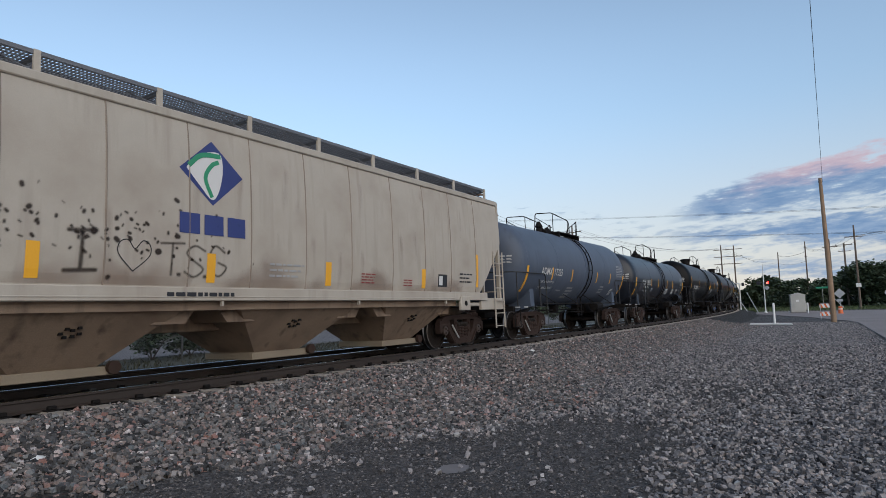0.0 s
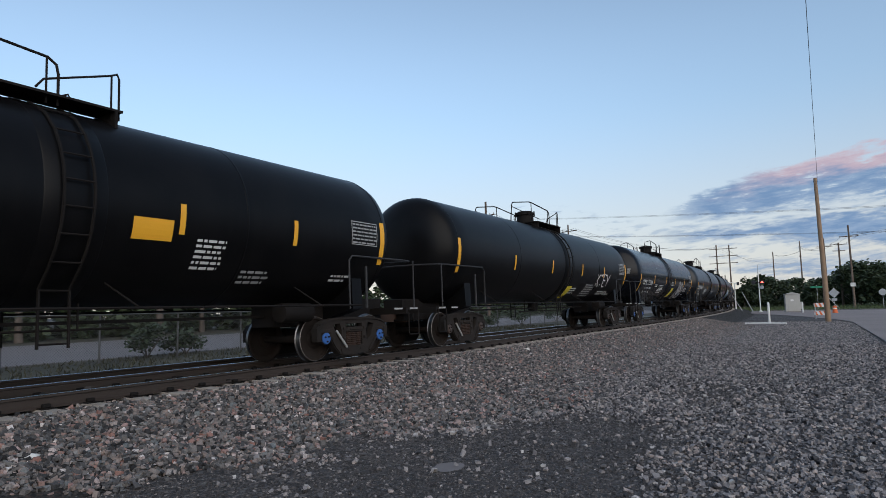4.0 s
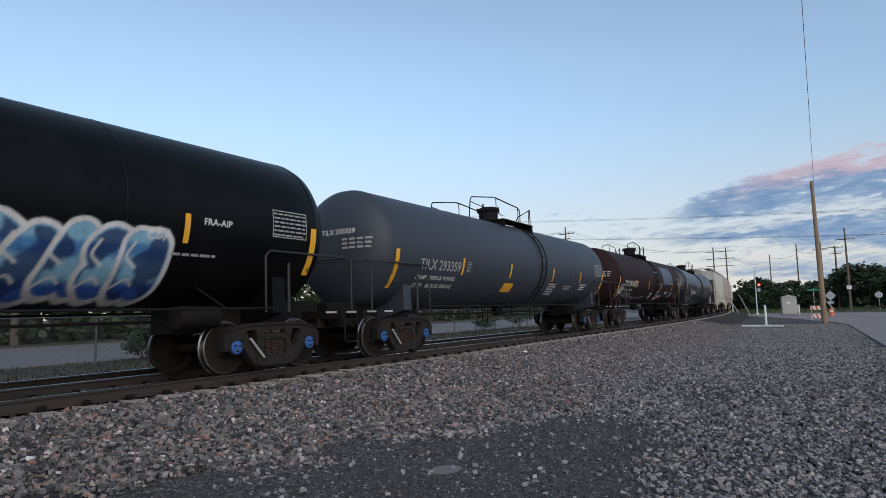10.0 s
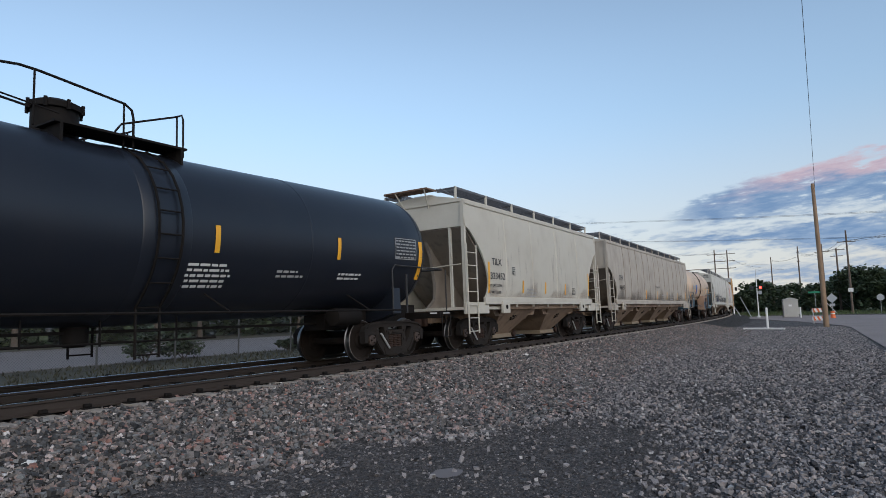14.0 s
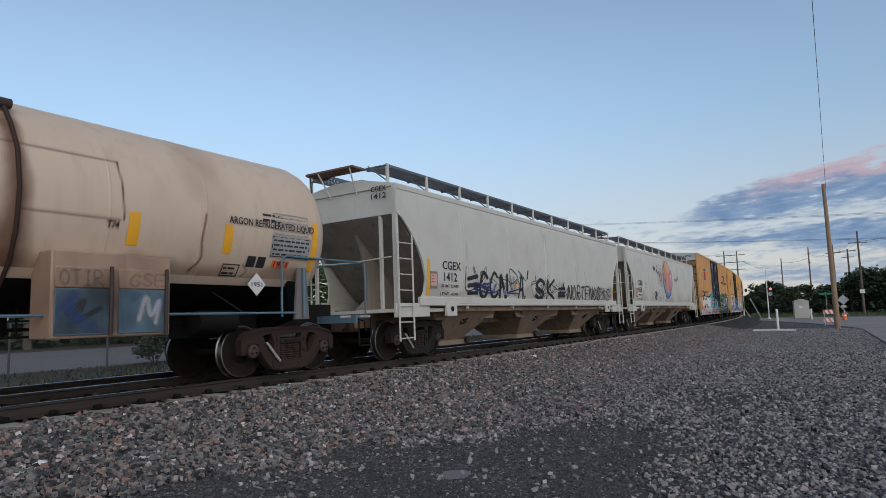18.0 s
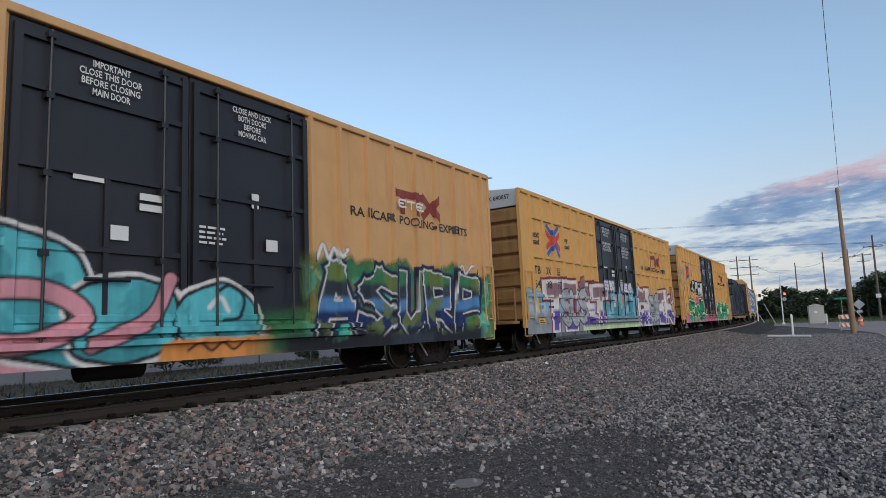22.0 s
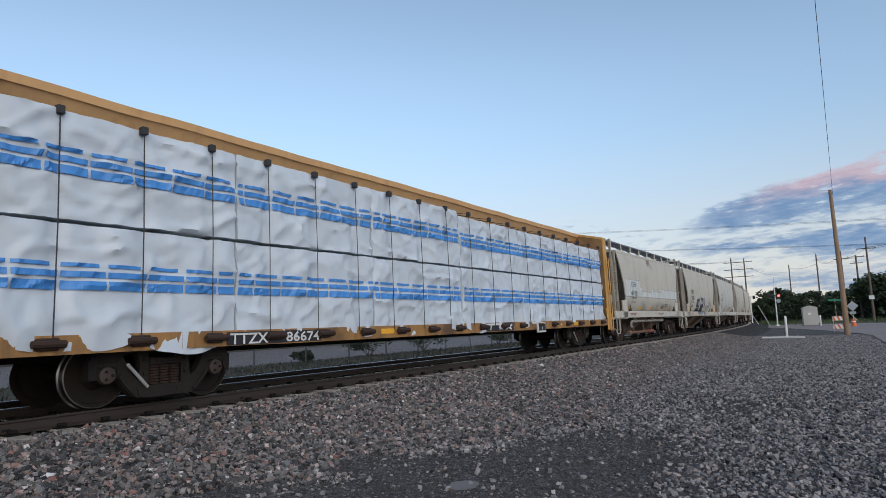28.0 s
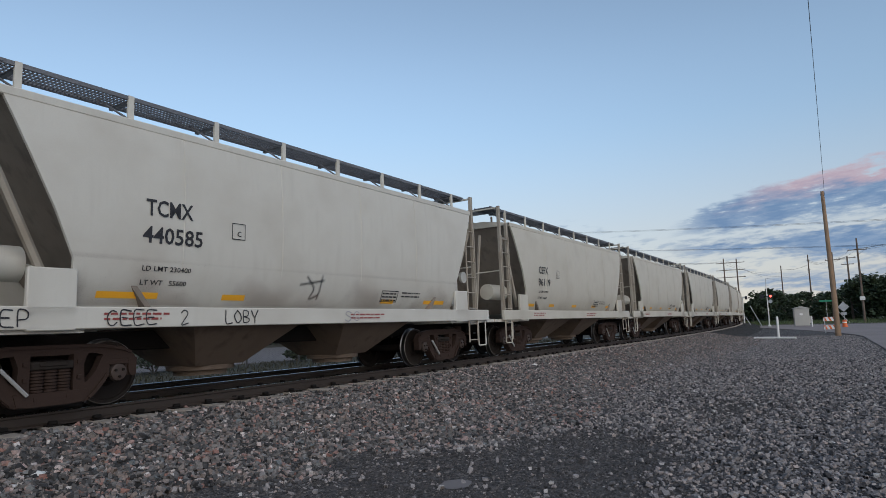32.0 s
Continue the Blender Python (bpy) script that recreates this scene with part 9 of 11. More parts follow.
k.line([(1.85, 2.72), (1.98, 2.88), (2.12, 2.72), (2.27, 2.88), (2.42, 2.74), (2.56, 2.88), (2.8, 2.92)], 0.045, "black", 0.04)
ball(2.78, 2.92, 0.16, 0.08, "coal", 0.16)
for ln in ([(-3.38, 1.9), (-3.3, 1.78)], [(-3.2, 1.96), (-3.0, 1.98), (-3.02, 1.8), (-3.16, 1.72), (-3.0, 1.6), (-2.86, 1.66)], [(-2.9, 1.95), (-2.74, 1.92), (-2.8, 1.72), (-2.9, 1.8), (-2.76, 1.85)]):
    k.line(ln, 0.07, "black", 0.05)
k.lay(np.clip(0.35 - np.hypot(k.X + 3.0, k.Z - 1.8) * 1.2, 0, 0.3), "coal")
k.hang(c, curved_depth(S), "blue, peach and pink sprayed ball shapes and a row of pale rings")
stencil(c, -0.9, 0.0, 1.65, 2, S, M_LETG)
stencil(c, 0.3, 1.2, 1.7, 3, S, M_LETG)

# three boxcars, each with its own graffiti
c, G = boxcar("faded ochre boxcar with white, cyan and green graffiti", "66 77 47", ribbed=False, spanish=False, coat=M_OCHRE, words=0.94)
couple(c, 278.5, 13.9)
k = Skin(-9.15, 9.1, 0.58, 2.75)
k.field(-9.3, -3.3, 0.5, 1.93, "chalk", 0.04, 61, 0.03, 1.2, ("white",))
k.piece((("T", -9.25, -7.75, 0.7, 1.86), ("O", -7.95, -6.85, 0.72, 1.9), ("K", -7.0, -5.65, 0.68, 1.86), ("E", -5.95, -4.6, 0.74, 1.88), ("P", -4.85, -3.3, 0.72, 1.9)), 0.34, ((0.05, "black"),), ((-1, "chalk"), (0.4, "white")), 62, shade=(0.14, -0.12, 0.02, "pink"))
k.line([(-9.25, 1.93), (-7.4, 1.97), (-5.5, 1.95), (-3.6, 2.02)], 0.05, "black")
for x in (-8.3, -6.9, -5.2, -3.9):
    k.line([(x, 1.75), (x + 0.25, 1.35), (x + 0.1, 0.95)], 0.045, "black")
    k.line([(x + 0.35, 0.8), (x + 0.5, 1.15)], 0.16, "pink")
for x in (-7.95, -7.6, -7.2, -6.3, -5.9, -5.45):
    k.line([(x, 2.0), (x - 0.05, 2.2), (x + 0.12, 2.32), (x + 0.26, 2.22), (x + 0.24, 2.02)], 0.05, "black")
k.field(-3.2, 1.2, 0.5, 0.95, "pink", 0.1, 63)
for wd, x0, x1, z1 in (("R", -3.9, -1.5, 2.25), ("SO", -1.9, 1.05, 1.72)):
    k.word(wd, x0, x1, 0.62, z1, 0.62, ((0.12, "white"), (0.06, "black")), ((-1, "teal"), (0.12, "cyan")), 64, 0.08, mottle="teal")
k.line([(-3.3, 1.5), (-2.2, 1.55), (-1.7, 1.2), (-2.4, 0.9), (-3.2, 1.0)], 0.3, "black")
k.line([(-3.3, 1.5), (-2.2, 1.55), (-1.7, 1.2), (-2.4, 0.9), (-3.2, 1.0)], 0.22, "pink")
k.line([(-1.6, 0.85), (-0.8, 1.2), (-0.5, 1.75)], 0.26, "black")
k.line([(-1.6, 0.85), (-0.8, 1.2), (-0.5, 1.75)], 0.19, "pink")
k.line([(0.3, 1.6), (0.55, 1.7), (0.8, 1.5), (0.7, 1.2), (0.4, 1.15)], 0.06, "black")
k.line([(0.15, 1.35), (0.35, 1.5), (0.5, 1.3)], 0.08, "white")
k.field(-0.7, 2.3, 0.5, 0.88, "orange", 0.04, 65)
k.field(1.15, 9.05, 0.5, 1.2, "leaf", 0.2, 66, 0.35, 2.0, ("olive", "turquoise"))
k.field(2.3, 9.05, 0.5, 2.15, "olive", 0.16, 67, 0.3, 2.6, ("leaf", "lime", "turquoise"))
k.field(2.4, 8.2, 1.9, 2.25, "leaf", 0.25, 68, 0.2, 3.4)
k.piece((("A", 2.35, 3.65, 0.72, 2.2), ("S", 3.6, 4.95, 0.75, 2.15), ("U", 4.85, 6.0, 0.72, 2.15), ("R", 5.9, 7.25, 0.72, 2.2), ("P", 7.15, 8.5, 0.75, 2.2)), 0.3, ((0.13, "navy"), (0.1, "black"), (0.045, "white")), ((-1, "black"), (0.12, "navy"), (0.4, "denim"), (0.58, "slate"), (0.8, "leaf")), 69, shade=(0.12, -0.06, 0.06, "navy"), soft=0.03, mottle="olive")
k.field(1.5, 8.6, 0.5, 0.86, "black", 0.1, 70, 0.2)
k.field(4.6, 6.2, 0.5, 0.8, "slate", 0.05, 71, 0.1)
k.line([(2.5, 2.28), (2.65, 2.55), (2.8, 2.3), (2.95, 2.5), (3.1, 2.35), (3.35, 2.5)], 0.09, "white", 0.05)
k.line([(7.4, 2.2), (7.65, 2.45), (7.8, 2.25), (8.1, 2.45)], 0.07, "white", 0.05)
k.line([(-0.2, 0.72), (0.0, 0.82), (0.2, 0.7), (0.4, 0.82), (0.6, 0.7), (0.8, 0.82)], 0.04, "black")
k.hang(c, lambda X, Z: boxcar_depth(X, Z, False), "white, cyan, pink and green sprayed letters")
tag(c, "ETE", 4.9, 5.9, 3.6, 3.75, G, "white", 0.05, 67)
c, G = boxcar("yellow boxcar with large white and purple graffiti", "64 08 57")
couple(c, 298.85, 13.9)
k = Skin(-9.15, 9.1, 0.58, 2.75)
k.drips(-2.6, 2.2, 2.1, 16, "sky", 73, 0.25)
k.drips(2.3, 9.0, 2.05, 14, "sky", 74, 0.22)
edge = 1.93 + 0.1 * k.wave(71, 1.9, True) + 0.07 * k.wave(72, 7.0, True)
k.lay((edge + 0.06 - k.Z) / 0.03, "sky")
k.lay((edge - k.Z) / 0.1, "haze")
k.field(-9.15, 9.1, 1.3, 1.75, "sky", 0.12, 75, 0.3, 1.7)
k.field(-9.15, 9.1, 0.5, 1.15, "grey", 0.15, 76, 0.3, 1.3)
k.field(-2.7, 2.3, 1.0, 1.75, "teal", 0.2, 77, 0.25, 2.2, ("haze", "sky"))
for x in (-8.6, -7.9, -1.2, 0.8, 7.9, 3.0):
    k.lay(np.clip(0.6 - np.hypot(k.X - x, (k.Z - 1.35) * 0.8) * 3.0, 0, 0.55), "white")
for text, x0, x1 in (("T", -7.75, -6.15), ("I", -6.3, -5.0), ("E", -4.6, -3.2), ("T", -3.5, -1.8), ("C", 2.3, 3.4), ("H", 3.35, 4.45), ("E", 5.95, 7.2), ("K", 7.15, 8.9)):
    k.word(text, x0, x1, 0.62, 2.26, 0.44, ((0.18, "darkred"), (0.1, "white")), ((-1, "purple"), (0.42, "white"), (0.66, "mauve")), 80 + len(text), 0.03, True, inner=0.03)
for x in (-4.35, 8.6):
    k.line([(x - 0.35, 1.75), (x, 2.4)], 0.34, "darkred", round_=False)
    k.line([(x - 0.35, 1.75), (x, 2.4)], 0.24, "mauve", round_=False)
for x0, x1, wd in ((-6.4, -4.0, "SUS"), (4.35, 6.05, "SUP")):
    k.bubble(wd, x0, x1, 0.78, 2.05, 0.29, ((0.05, "black"),), ((-1, "silver"), (0.35, "grey"), (0.5, "silver")), 90, 0.12, wobble=0.1)
    for i, q in enumerate(("E", "T", "C")):
        for ln in GLYPHS[q]:
            k.line([(x0 + 0.35 + 0.19 * i + 0.15 * u, 1.0 + 0.2 * v) for u, v in ln], 0.03, "black")
for x in (-0.53, 0.17):
    k.lay(np.minimum.reduce([(0.06 - np.abs(k.X - x)) / 0.02 + 0.5, (0.22 - np.abs(k.Z - 1.7)) / 0.02 + 0.5]), "orange")
for z0, z1 in ((1.66, 1.86), (1.44, 1.62)):
    k.lay(np.minimum.reduce([(0.13 - np.abs(k.X + 0.87)) / 0.02 + 0.5, ((z1 - z0) / 2 - np.abs(k.Z - (z0 + z1) / 2)) / 0.02 + 0.5]), "white")
    for i in range(3):
        k.line([(-0.96, z1 - 0.05 - 0.05 * i), (-0.78, z1 - 0.05 - 0.05 * i)], 0.012, "grey", 0.02)
k.line([(1.45, 1.7), (1.45, 2.0)], 0.03, "white", 0.05)
k.line([(1.32, 1.85), (1.58, 1.85)], 0.03, "white", 0.05)
k.field(-2.05, -0.75, 2.12, 2.52, "white", 0.02, 78)
k.word("ETC", -2.05, -0.75, 2.14, 2.5, 0.1, ((0.03, "purple"),), ((-1, "white"),), 79, 0.05)
k.field(0.1, 1.5, 2.08, 2.46, "white", 0.02, 79)
k.word("RFM", 0.1, 1.5, 2.1, 2.44, 0.1, ((0.03, "purple"),), ((-1, "white"),), 80, 0.05)
k.field(-4.6, 2.6, 0.5, 0.74, "lime", 0.03, 82, 0.15)
k.hang(c, boxcar_depth, "white and purple block letters with dark red edges on pale blue")
c, G = boxcar("yellow boxcar with green and pink graffiti", "66 38 95")
couple(c, 319.15, 13.9)
k = Skin(-9.2, -8.4, 2.6, 4.1, 0.012)
for i, (wd, x0, x1, z0, z1) in enumerate((("NOTHING", -9.18, -8.6, 3.46, 3.68), ("LIKE", -9.12, -8.75, 3.24, 3.46), ("METAL", -9.17, -8.64, 3.0, 3.24))):
    k.lay((0.016 - k.distance(k.lines(wd, x0, x1, z0, z1, 0.03, 82 + i))) / 0.012 + 0.5, "silver")
for ln in ([(-9.17, 3.82), (-9.1, 3.95), (-8.95, 4.01), (-8.8, 3.96), (-8.7, 3.82), (-8.52, 3.72), (-8.46, 3.6)], [(-9.06, 3.02), (-9.17, 2.95), (-9.15, 2.76), (-9.06, 2.68), (-8.96, 2.68)], [(-8.56, 3.21), (-8.47, 3.08), (-8.52, 2.86), (-8.67, 2.77)], [(-9.0, 3.02), (-8.9, 2.98), (-8.78, 2.8)], [(-9.05, 3.78), (-8.88, 3.76)], [(-8.97, 3.9), (-8.98, 3.7)], [(-8.95, 3.03), (-8.7, 2.95), (-8.66, 3.05)]):
    k.line(ln, 0.035, "silver", 0.02)
k.lay(np.clip(0.7 - np.hypot((k.X + 9.05) / 0.12, (k.Z - 2.25) / 0.3), 0, 0.6), "sky")
k.hang(c, boxcar_depth, "thin white handwriting in a loose ring")
k = Skin(-9.15, 9.1, 0.58, 3.2)
k.piece((("S", -6.1, -5.0, 2.42, 3.16), ("E", -5.1, -4.2, 2.36, 3.1), ("S", -4.3, -3.3, 2.28, 3.08), ("T", -3.5, -2.3, 2.2, 3.1)), 0.27, ((0.055, "black"),), ((-1, "silver"), (0.3, "white")), 84, square=False, shade=(-0.12, 0.04, 0.08, "black"))
k.field(-8.5, -7.3, 0.5, 0.95, "rose", 0.05, 85, 0.05)
top = np.interp(k.X, [-8.4, -7.9, -7.4, -6.8, -2.6, -2.0, -1.5], [0.9, 1.0, 1.6, 2.0, 2.1, 1.6, 0.9]) + 0.17 * np.abs(np.sin(k.X * 2.6 + 0.8)) - 0.05
k.lay(np.minimum((top - k.Z) / 0.04, (k.X + 8.4) / 0.1) * (k.X < -1.4), "rose")
k.lay(np.clip(np.minimum((top - 0.1 - k.Z) / 0.05, (k.wave(86, 3.0) - 0.1) * 3), 0, 0.7) * (k.X > -8.2) * (k.X < -1.6), "pink")
k.line([(-7.6, 1.3), (-7.2, 1.75), (-6.9, 1.35), (-7.3, 0.95), (-7.6, 1.3)], 0.3, "lime", round_=False)
k.line([(-7.5, 1.3), (-7.2, 1.62), (-7.0, 1.35), (-7.25, 1.05)], 0.2, "green", round_=False)
k.line([(-2.6, 1.75), (-2.2, 1.5), (-1.65, 1.35), (-2.2, 1.1), (-2.6, 0.95)], 0.26, "lime", round_=False)
k.line([(-2.6, 1.65), (-2.2, 1.42), (-1.8, 1.35), (-2.3, 1.15)], 0.16, "green", round_=False)
k.piece((("S", -7.35, -6.0, 0.6, 2.0), ("A", -6.25, -4.9, 0.6, 1.98), ("N", -5.1, -3.65, 0.62, 1.98), ("R", -3.85, -2.45, 0.62, 2.0)), 0.27, ((0.14, "black"), (0.1, "lime"), (0.025, "black")), ((-1, "green"), (0.28, "pine"), (0.5, "green"), (0.78, "pine")), 87, shade=(0.12, -0.1, 0.0, "black"), mottle="green")
k.field(-2.1, 2.4, 0.5, 0.8, "rose", 0.16, 89, 0.08, 2.0)
# small painted marks on the doors: stars, drops, a ring, cards and an arc
for x, z in ((0.23, 2.04), (0.97, 1.27), (0.23, 1.28), (-1.1, 1.3), (-1.5, 1.8), (0.9, 1.78)):
    for a in range(5):
        k.line([(x, z), (x + 0.07 * math.cos(a * 1.257 + 0.3), z + 0.07 * math.sin(a * 1.257 + 0.3))], 0.03, "sky" if z > 1.7 else "white", 0.02)
for x, z in ((0.39, 2.1), (0.68, 1.4), (0.08, 1.2), (-0.6, 2.0), (-0.9, 1.45), (-2.0, 1.7), (0.02, 1.95)):
    k.line([(x, z + 0.1), (x, z + 0.02)], 0.05, "pink", 0.03)
    k.line([(x, z - 0.02), (x, z - 0.03)], 0.1, "pink", 0.03)
k.word("M", 0.12, 0.44, 1.62, 1.9, 0.1, ((0.02, "white"),), ((-1, "pink"), (0.5, "palepink")), 31, 0.0, True)
k.line([(0.27, 1.56), (0.27, 1.46)], 0.12, "orange", 0.02)
k.lay(np.minimum(0.08 - np.abs(k.X - 0.73), 0.075 - np.abs(k.Z - 1.75)) / 0.02, "orange")
k.lay(np.minimum(0.11 - np.abs(k.X - 1.09), 0.1 - np.abs(k.Z - 1.88)) / 0.02, "white")
k.lay(np.minimum(0.05 - np.abs(k.X - 1.14), 0.04 - np.abs(k.Z - 1.91)) / 0.02, "red")
k.lay((0.07 - np.hypot(k.X - 0.72, k.Z - 2.13)) / 0.02, "white")
k.lay((0.02 - np.hypot((k.X - 0.72) * 1.4, k.Z - 2.13)) / 0.02, "black")
k.lay((0.02 - np.abs(np.hypot(k.X - 1.6, k.Z - 1.73) - 0.09)) / 0.02 + 0.25 * k.wave(33, 20.0), "silver")
k.lay((0.1 - np.hypot(k.X - 1.62, k.Z - 1.2) + 0.05 * k.wave(34, 9.0)) / 0.03, "rose")
k.line([(-0.3, 1.55), (0.05, 1.66), (0.4, 1.72), (0.65, 1.66), (0.8, 1.54)], 0.05, "paleblue", 0.04)
for x0, z0 in ((1.0, 2.1), (1.2, 2.1), (-1.6, 2.1), (-1.4, 2.1)):
    for d in (0.0, 0.07, 0.14):
        k.line([(x0, z0 + d), (x0 + 0.09, z0 + d + (0.05 if x0 in (1.2, -1.4) else -0.05)), (x0 + 0.17, z0 + d)], 0.03, "silver", 0.02, False)
for x0, x1, z in ((1.7, 2.0, 2.08), (1.75, 2.05, 1.93), (0.9, 1.05, 1.55), (1.75, 1.95, 1.6), (-2.1, -1.8, 2.15), (-2.2, -1.9, 1.95)):
    k.line([(x0, z), (x1, z)], 0.035, "grey", 0.02)
top = np.interp(k.X, [2.0, 2.4, 8.2, 8.9], [1.3, 1.85, 1.85, 1.1]) + 0.2 * np.abs(((k.X * 2.3) % 1) - 0.5) + 0.05 * k.wave(91, 4.0)
k.lay(np.minimum((top - k.Z) / 0.04, (k.X - 1.9) / 0.1) * (k.X > 1.9), "rose")
k.field(2.3, 8.3, 0.5, 1.86, "lime", 0.06, 93, 0.04, 4.0)
k.word("MEDYK", 2.4, 8.2, 0.66, 1.9, 0.34, ((0.06, "lime"), (0.02, "pine")), ((-1, "green"), (0.45, "pine"), (0.62, "green")), 92, 0.06, True, (0.12, -0.06, 0.02, "pine"), mottle="green")
k.hang(c, boxcar_depth, "green letters edged pale green on pink, silver letters above")

# a bulkhead flat car and a centre-beam car with their loads
c = beam_car("yellow flat car with plank-lined bulkheads", 14.7, 9.38, "bulkhead_flat_car", slats=True)
couple(c, 340.0, 14.7)
P = flat_side(-1.432)
bm = bm_new()
patch(bm, -4.65, -2.2, 0.68, 0.84, P, 0.004)
part("number_panel", bm, M_LETK, c, "black number panel", smooth=0)
letters("car_number", "TTPX 804656", -4.55, -2.3, 0.76, 0.14, P, M_LETW, c, lift=0.02)
stencil(c, -8.8, -5.8, 0.92, 2, P, M_LETK, 0.06, 0.11)
stencil(c, 5.3, 6.9, 0.93, 3, P, M_LETK, 0.04, 0.07)


def tarp():
    """A load under a big sheet: crumpled in front, then long slanting folds; its hem hangs over the deck's side."""
    t = thing("tarpaulin_load", "load under a loose glossy black tarpaulin", "tarpaulin")
    bm = bm_new()
    nx, nv = 400, 92
    tri = lambda u: abs((u % 1.0) - 0.5) * 2
    rows = []
    for i in range(nx + 1):
        x = -8.75 + 17.5 * i / nx
        h = float(np.interp(x, [-8.75, -8.0, -6.0, -4.6, -2.0, 0.3, 3.0, 5.6, 6.2, 7.1, 7.8, 8.5, 8.75], [3.55, 3.95, 4.25, 4.55, 4.5, 4.58, 4.45, 4.35, 4.05, 3.4, 2.6, 1.5, 1.15]))
        h += 0.06 * noise.noise(Vector((x * 1.3, 0.0, 3.0))) + 0.07 * tri(x * 0.31 + 0.2)
        drop = 1.08 + 0.1 * noise.noise(Vector((x * 1.1, 5.0, 0.0))) - 0.22 * max(0, 1 - abs(x + 3.3) / 0.9) - 0.12 * max(0, 1 - abs(x - 1.2) / 0.7)
        row = []
        for j in range(nv + 1):
            v = j / nv
            side = 1.4
            if v < 0.42:
                u = v / 0.42
                y, z = -side + 0.1 * u + 0.34 * u ** 3, drop + (h - 0.22 - drop) * u
            elif v < 0.58:
                u = (v - 0.42) / 0.16
                y, z = (-side + 0.44) * (1 - 2 * u), h - 0.22 + 0.22 * math.sin(math.pi * u)
            else:
                u = 1 - (v - 0.58) / 0.42
                y, z = side - 0.1 * u - 0.34 * u ** 3, drop + (h - 0.22 - drop) * u
            # long folds run down and back from the ridge; in front the sheet is crumpled
            w = 0.5 * noise.noise(Vector((x * 0.35, z * 0.3, 1.0)))
            a = tri((x + 0.55 * z) * 0.42 + w) ** 1.4
            b = tri((x + 0.3 * z) * 1.05 + 1.6 * w + 0.3)
            c1 = abs(noise.noise(Vector((x * 1.3 + z * 0.45, z * 0.38, 2.0))))
            c2 = abs(noise.noise(Vector((x * 2.9 - z * 0.8, z * 0.6 + x * 0.3, 7.0))))
            m = min(1.0, max(0.0, (x + 5.4) / 1.4))
            k = m * (0.34 * a + 0.09 * b + 0.14 * c1 + 0.08 * c2) + (1 - m) * (0.34 * c1 + 0.2 * c2 + 0.05 * b)
            c3 = abs(noise.noise(Vector((x * 4.1 + z * 2.6, z * 3.3 - x * 1.4, 11.0))))
            c4 = abs(noise.noise(Vector((x * 2.2 - z * 3.8, z * 1.4 + x * 2.1, 15.0))))
            k += 0.03 * c3 + 0.06 * c4 * (1 - 0.5 * m) + 0.012 * noise.noise(Vector((x * 9.0 + z * 3, z * 5.0, 4.0))) - 0.22
            k *= 0.35 + 0.65 * min(1.0, (4.6 - z) / 0.8 + 0.35)
            row.append(bm.verts.new((x, y - (k if y < 0 else -k), z + 0.3 * k)))
        rows.append(row)
    for A, C in zip(rows, rows[1:]):
        for j in range(nv):
            bm.faces.new((A[j], A[j + 1], C[j + 1], C[j]))
    bm.faces.new(rows[0])
    bm.faces.new(rows[-1][::-1])
    for f in bm.faces:
        f.material_index = 1 if f.calc_center_median().x + 0.4 * f.calc_center_median().z > 4.6 else 0
    part("sheet", tidy(bm), (M_TARP, M_TARPMATTE), t, smooth=50)
    # its loose rear corner hangs off the deck and trails beside the wheels
    bm = bm_new()
    rows = []
    for i in range(25):
        u = i / 24
        top = Vector((7.2 + 1.95 * u, -1.42 - 0.3 * u, float(np.interp(u, [0, 0.4, 0.66, 1], [2.2, 1.2, 0.55, 0.14]))))
        low = Vector((7.2 + 1.95 * u, -1.5 - 0.22 * u, float(np.interp(u, [0, 0.15, 0.45, 1], [0.95, 0.62, 0.3, 0.1]))))
        row = []
        for j in range(9):
            v = j / 8
            p = top.lerp(low, v)
            p.y -= 0.07 * math.sin(v * 9 + u * 5) * (1 - 0.6 * u) + 0.06 * noise.noise(p * 3.0)
            row.append(p)
        rows.append([bm.verts.new(p) for p in row] + [bm.verts.new(p + Vector((0.0, 0.03, 0.0))) for p in row[::-1]])
    for A, B in zip(rows, rows[1:]):
        for j in range(18):
            bm.faces.new((A[j], A[(j + 1) % 18], B[(j + 1) % 18], B[j]))
    bm.faces.new(rows[0][::-1])
    bm.faces.new(rows[-1])
    part("trailing_corner", tidy(bm), M_TARPMATTE, t, "loose corner of black sheet hanging off the deck", smooth=40)
    for x0, x1, z0, z1 in ((-5.6, -4.7, 3.85, 4.15), (-6.3, -5.6, 2.85, 3.4)):
        bm = bm_new()
        slab(bm, [(x0, z0), (x1, z0 - 0.1), (x1 - 0.1, z1), (x0 + 0.08, z1 + 0.08)], -1.45, -1.1)
        part("tear", tidy(bm), M_LETK, t, "dark hole torn in the sheet", smooth=0)
    rng = random.Random(3)
    for k in range(9):
        x = -7.8 + 1.8 * k
        bm = bm_new()
        tube(bm, [(x, -1.46, 1.0), (x + rng.uniform(-0.2, 0.2), -1.5, 1.5)], 0.012, 4)
        part("tie_down", bm, M_STRAP, t)
    return t


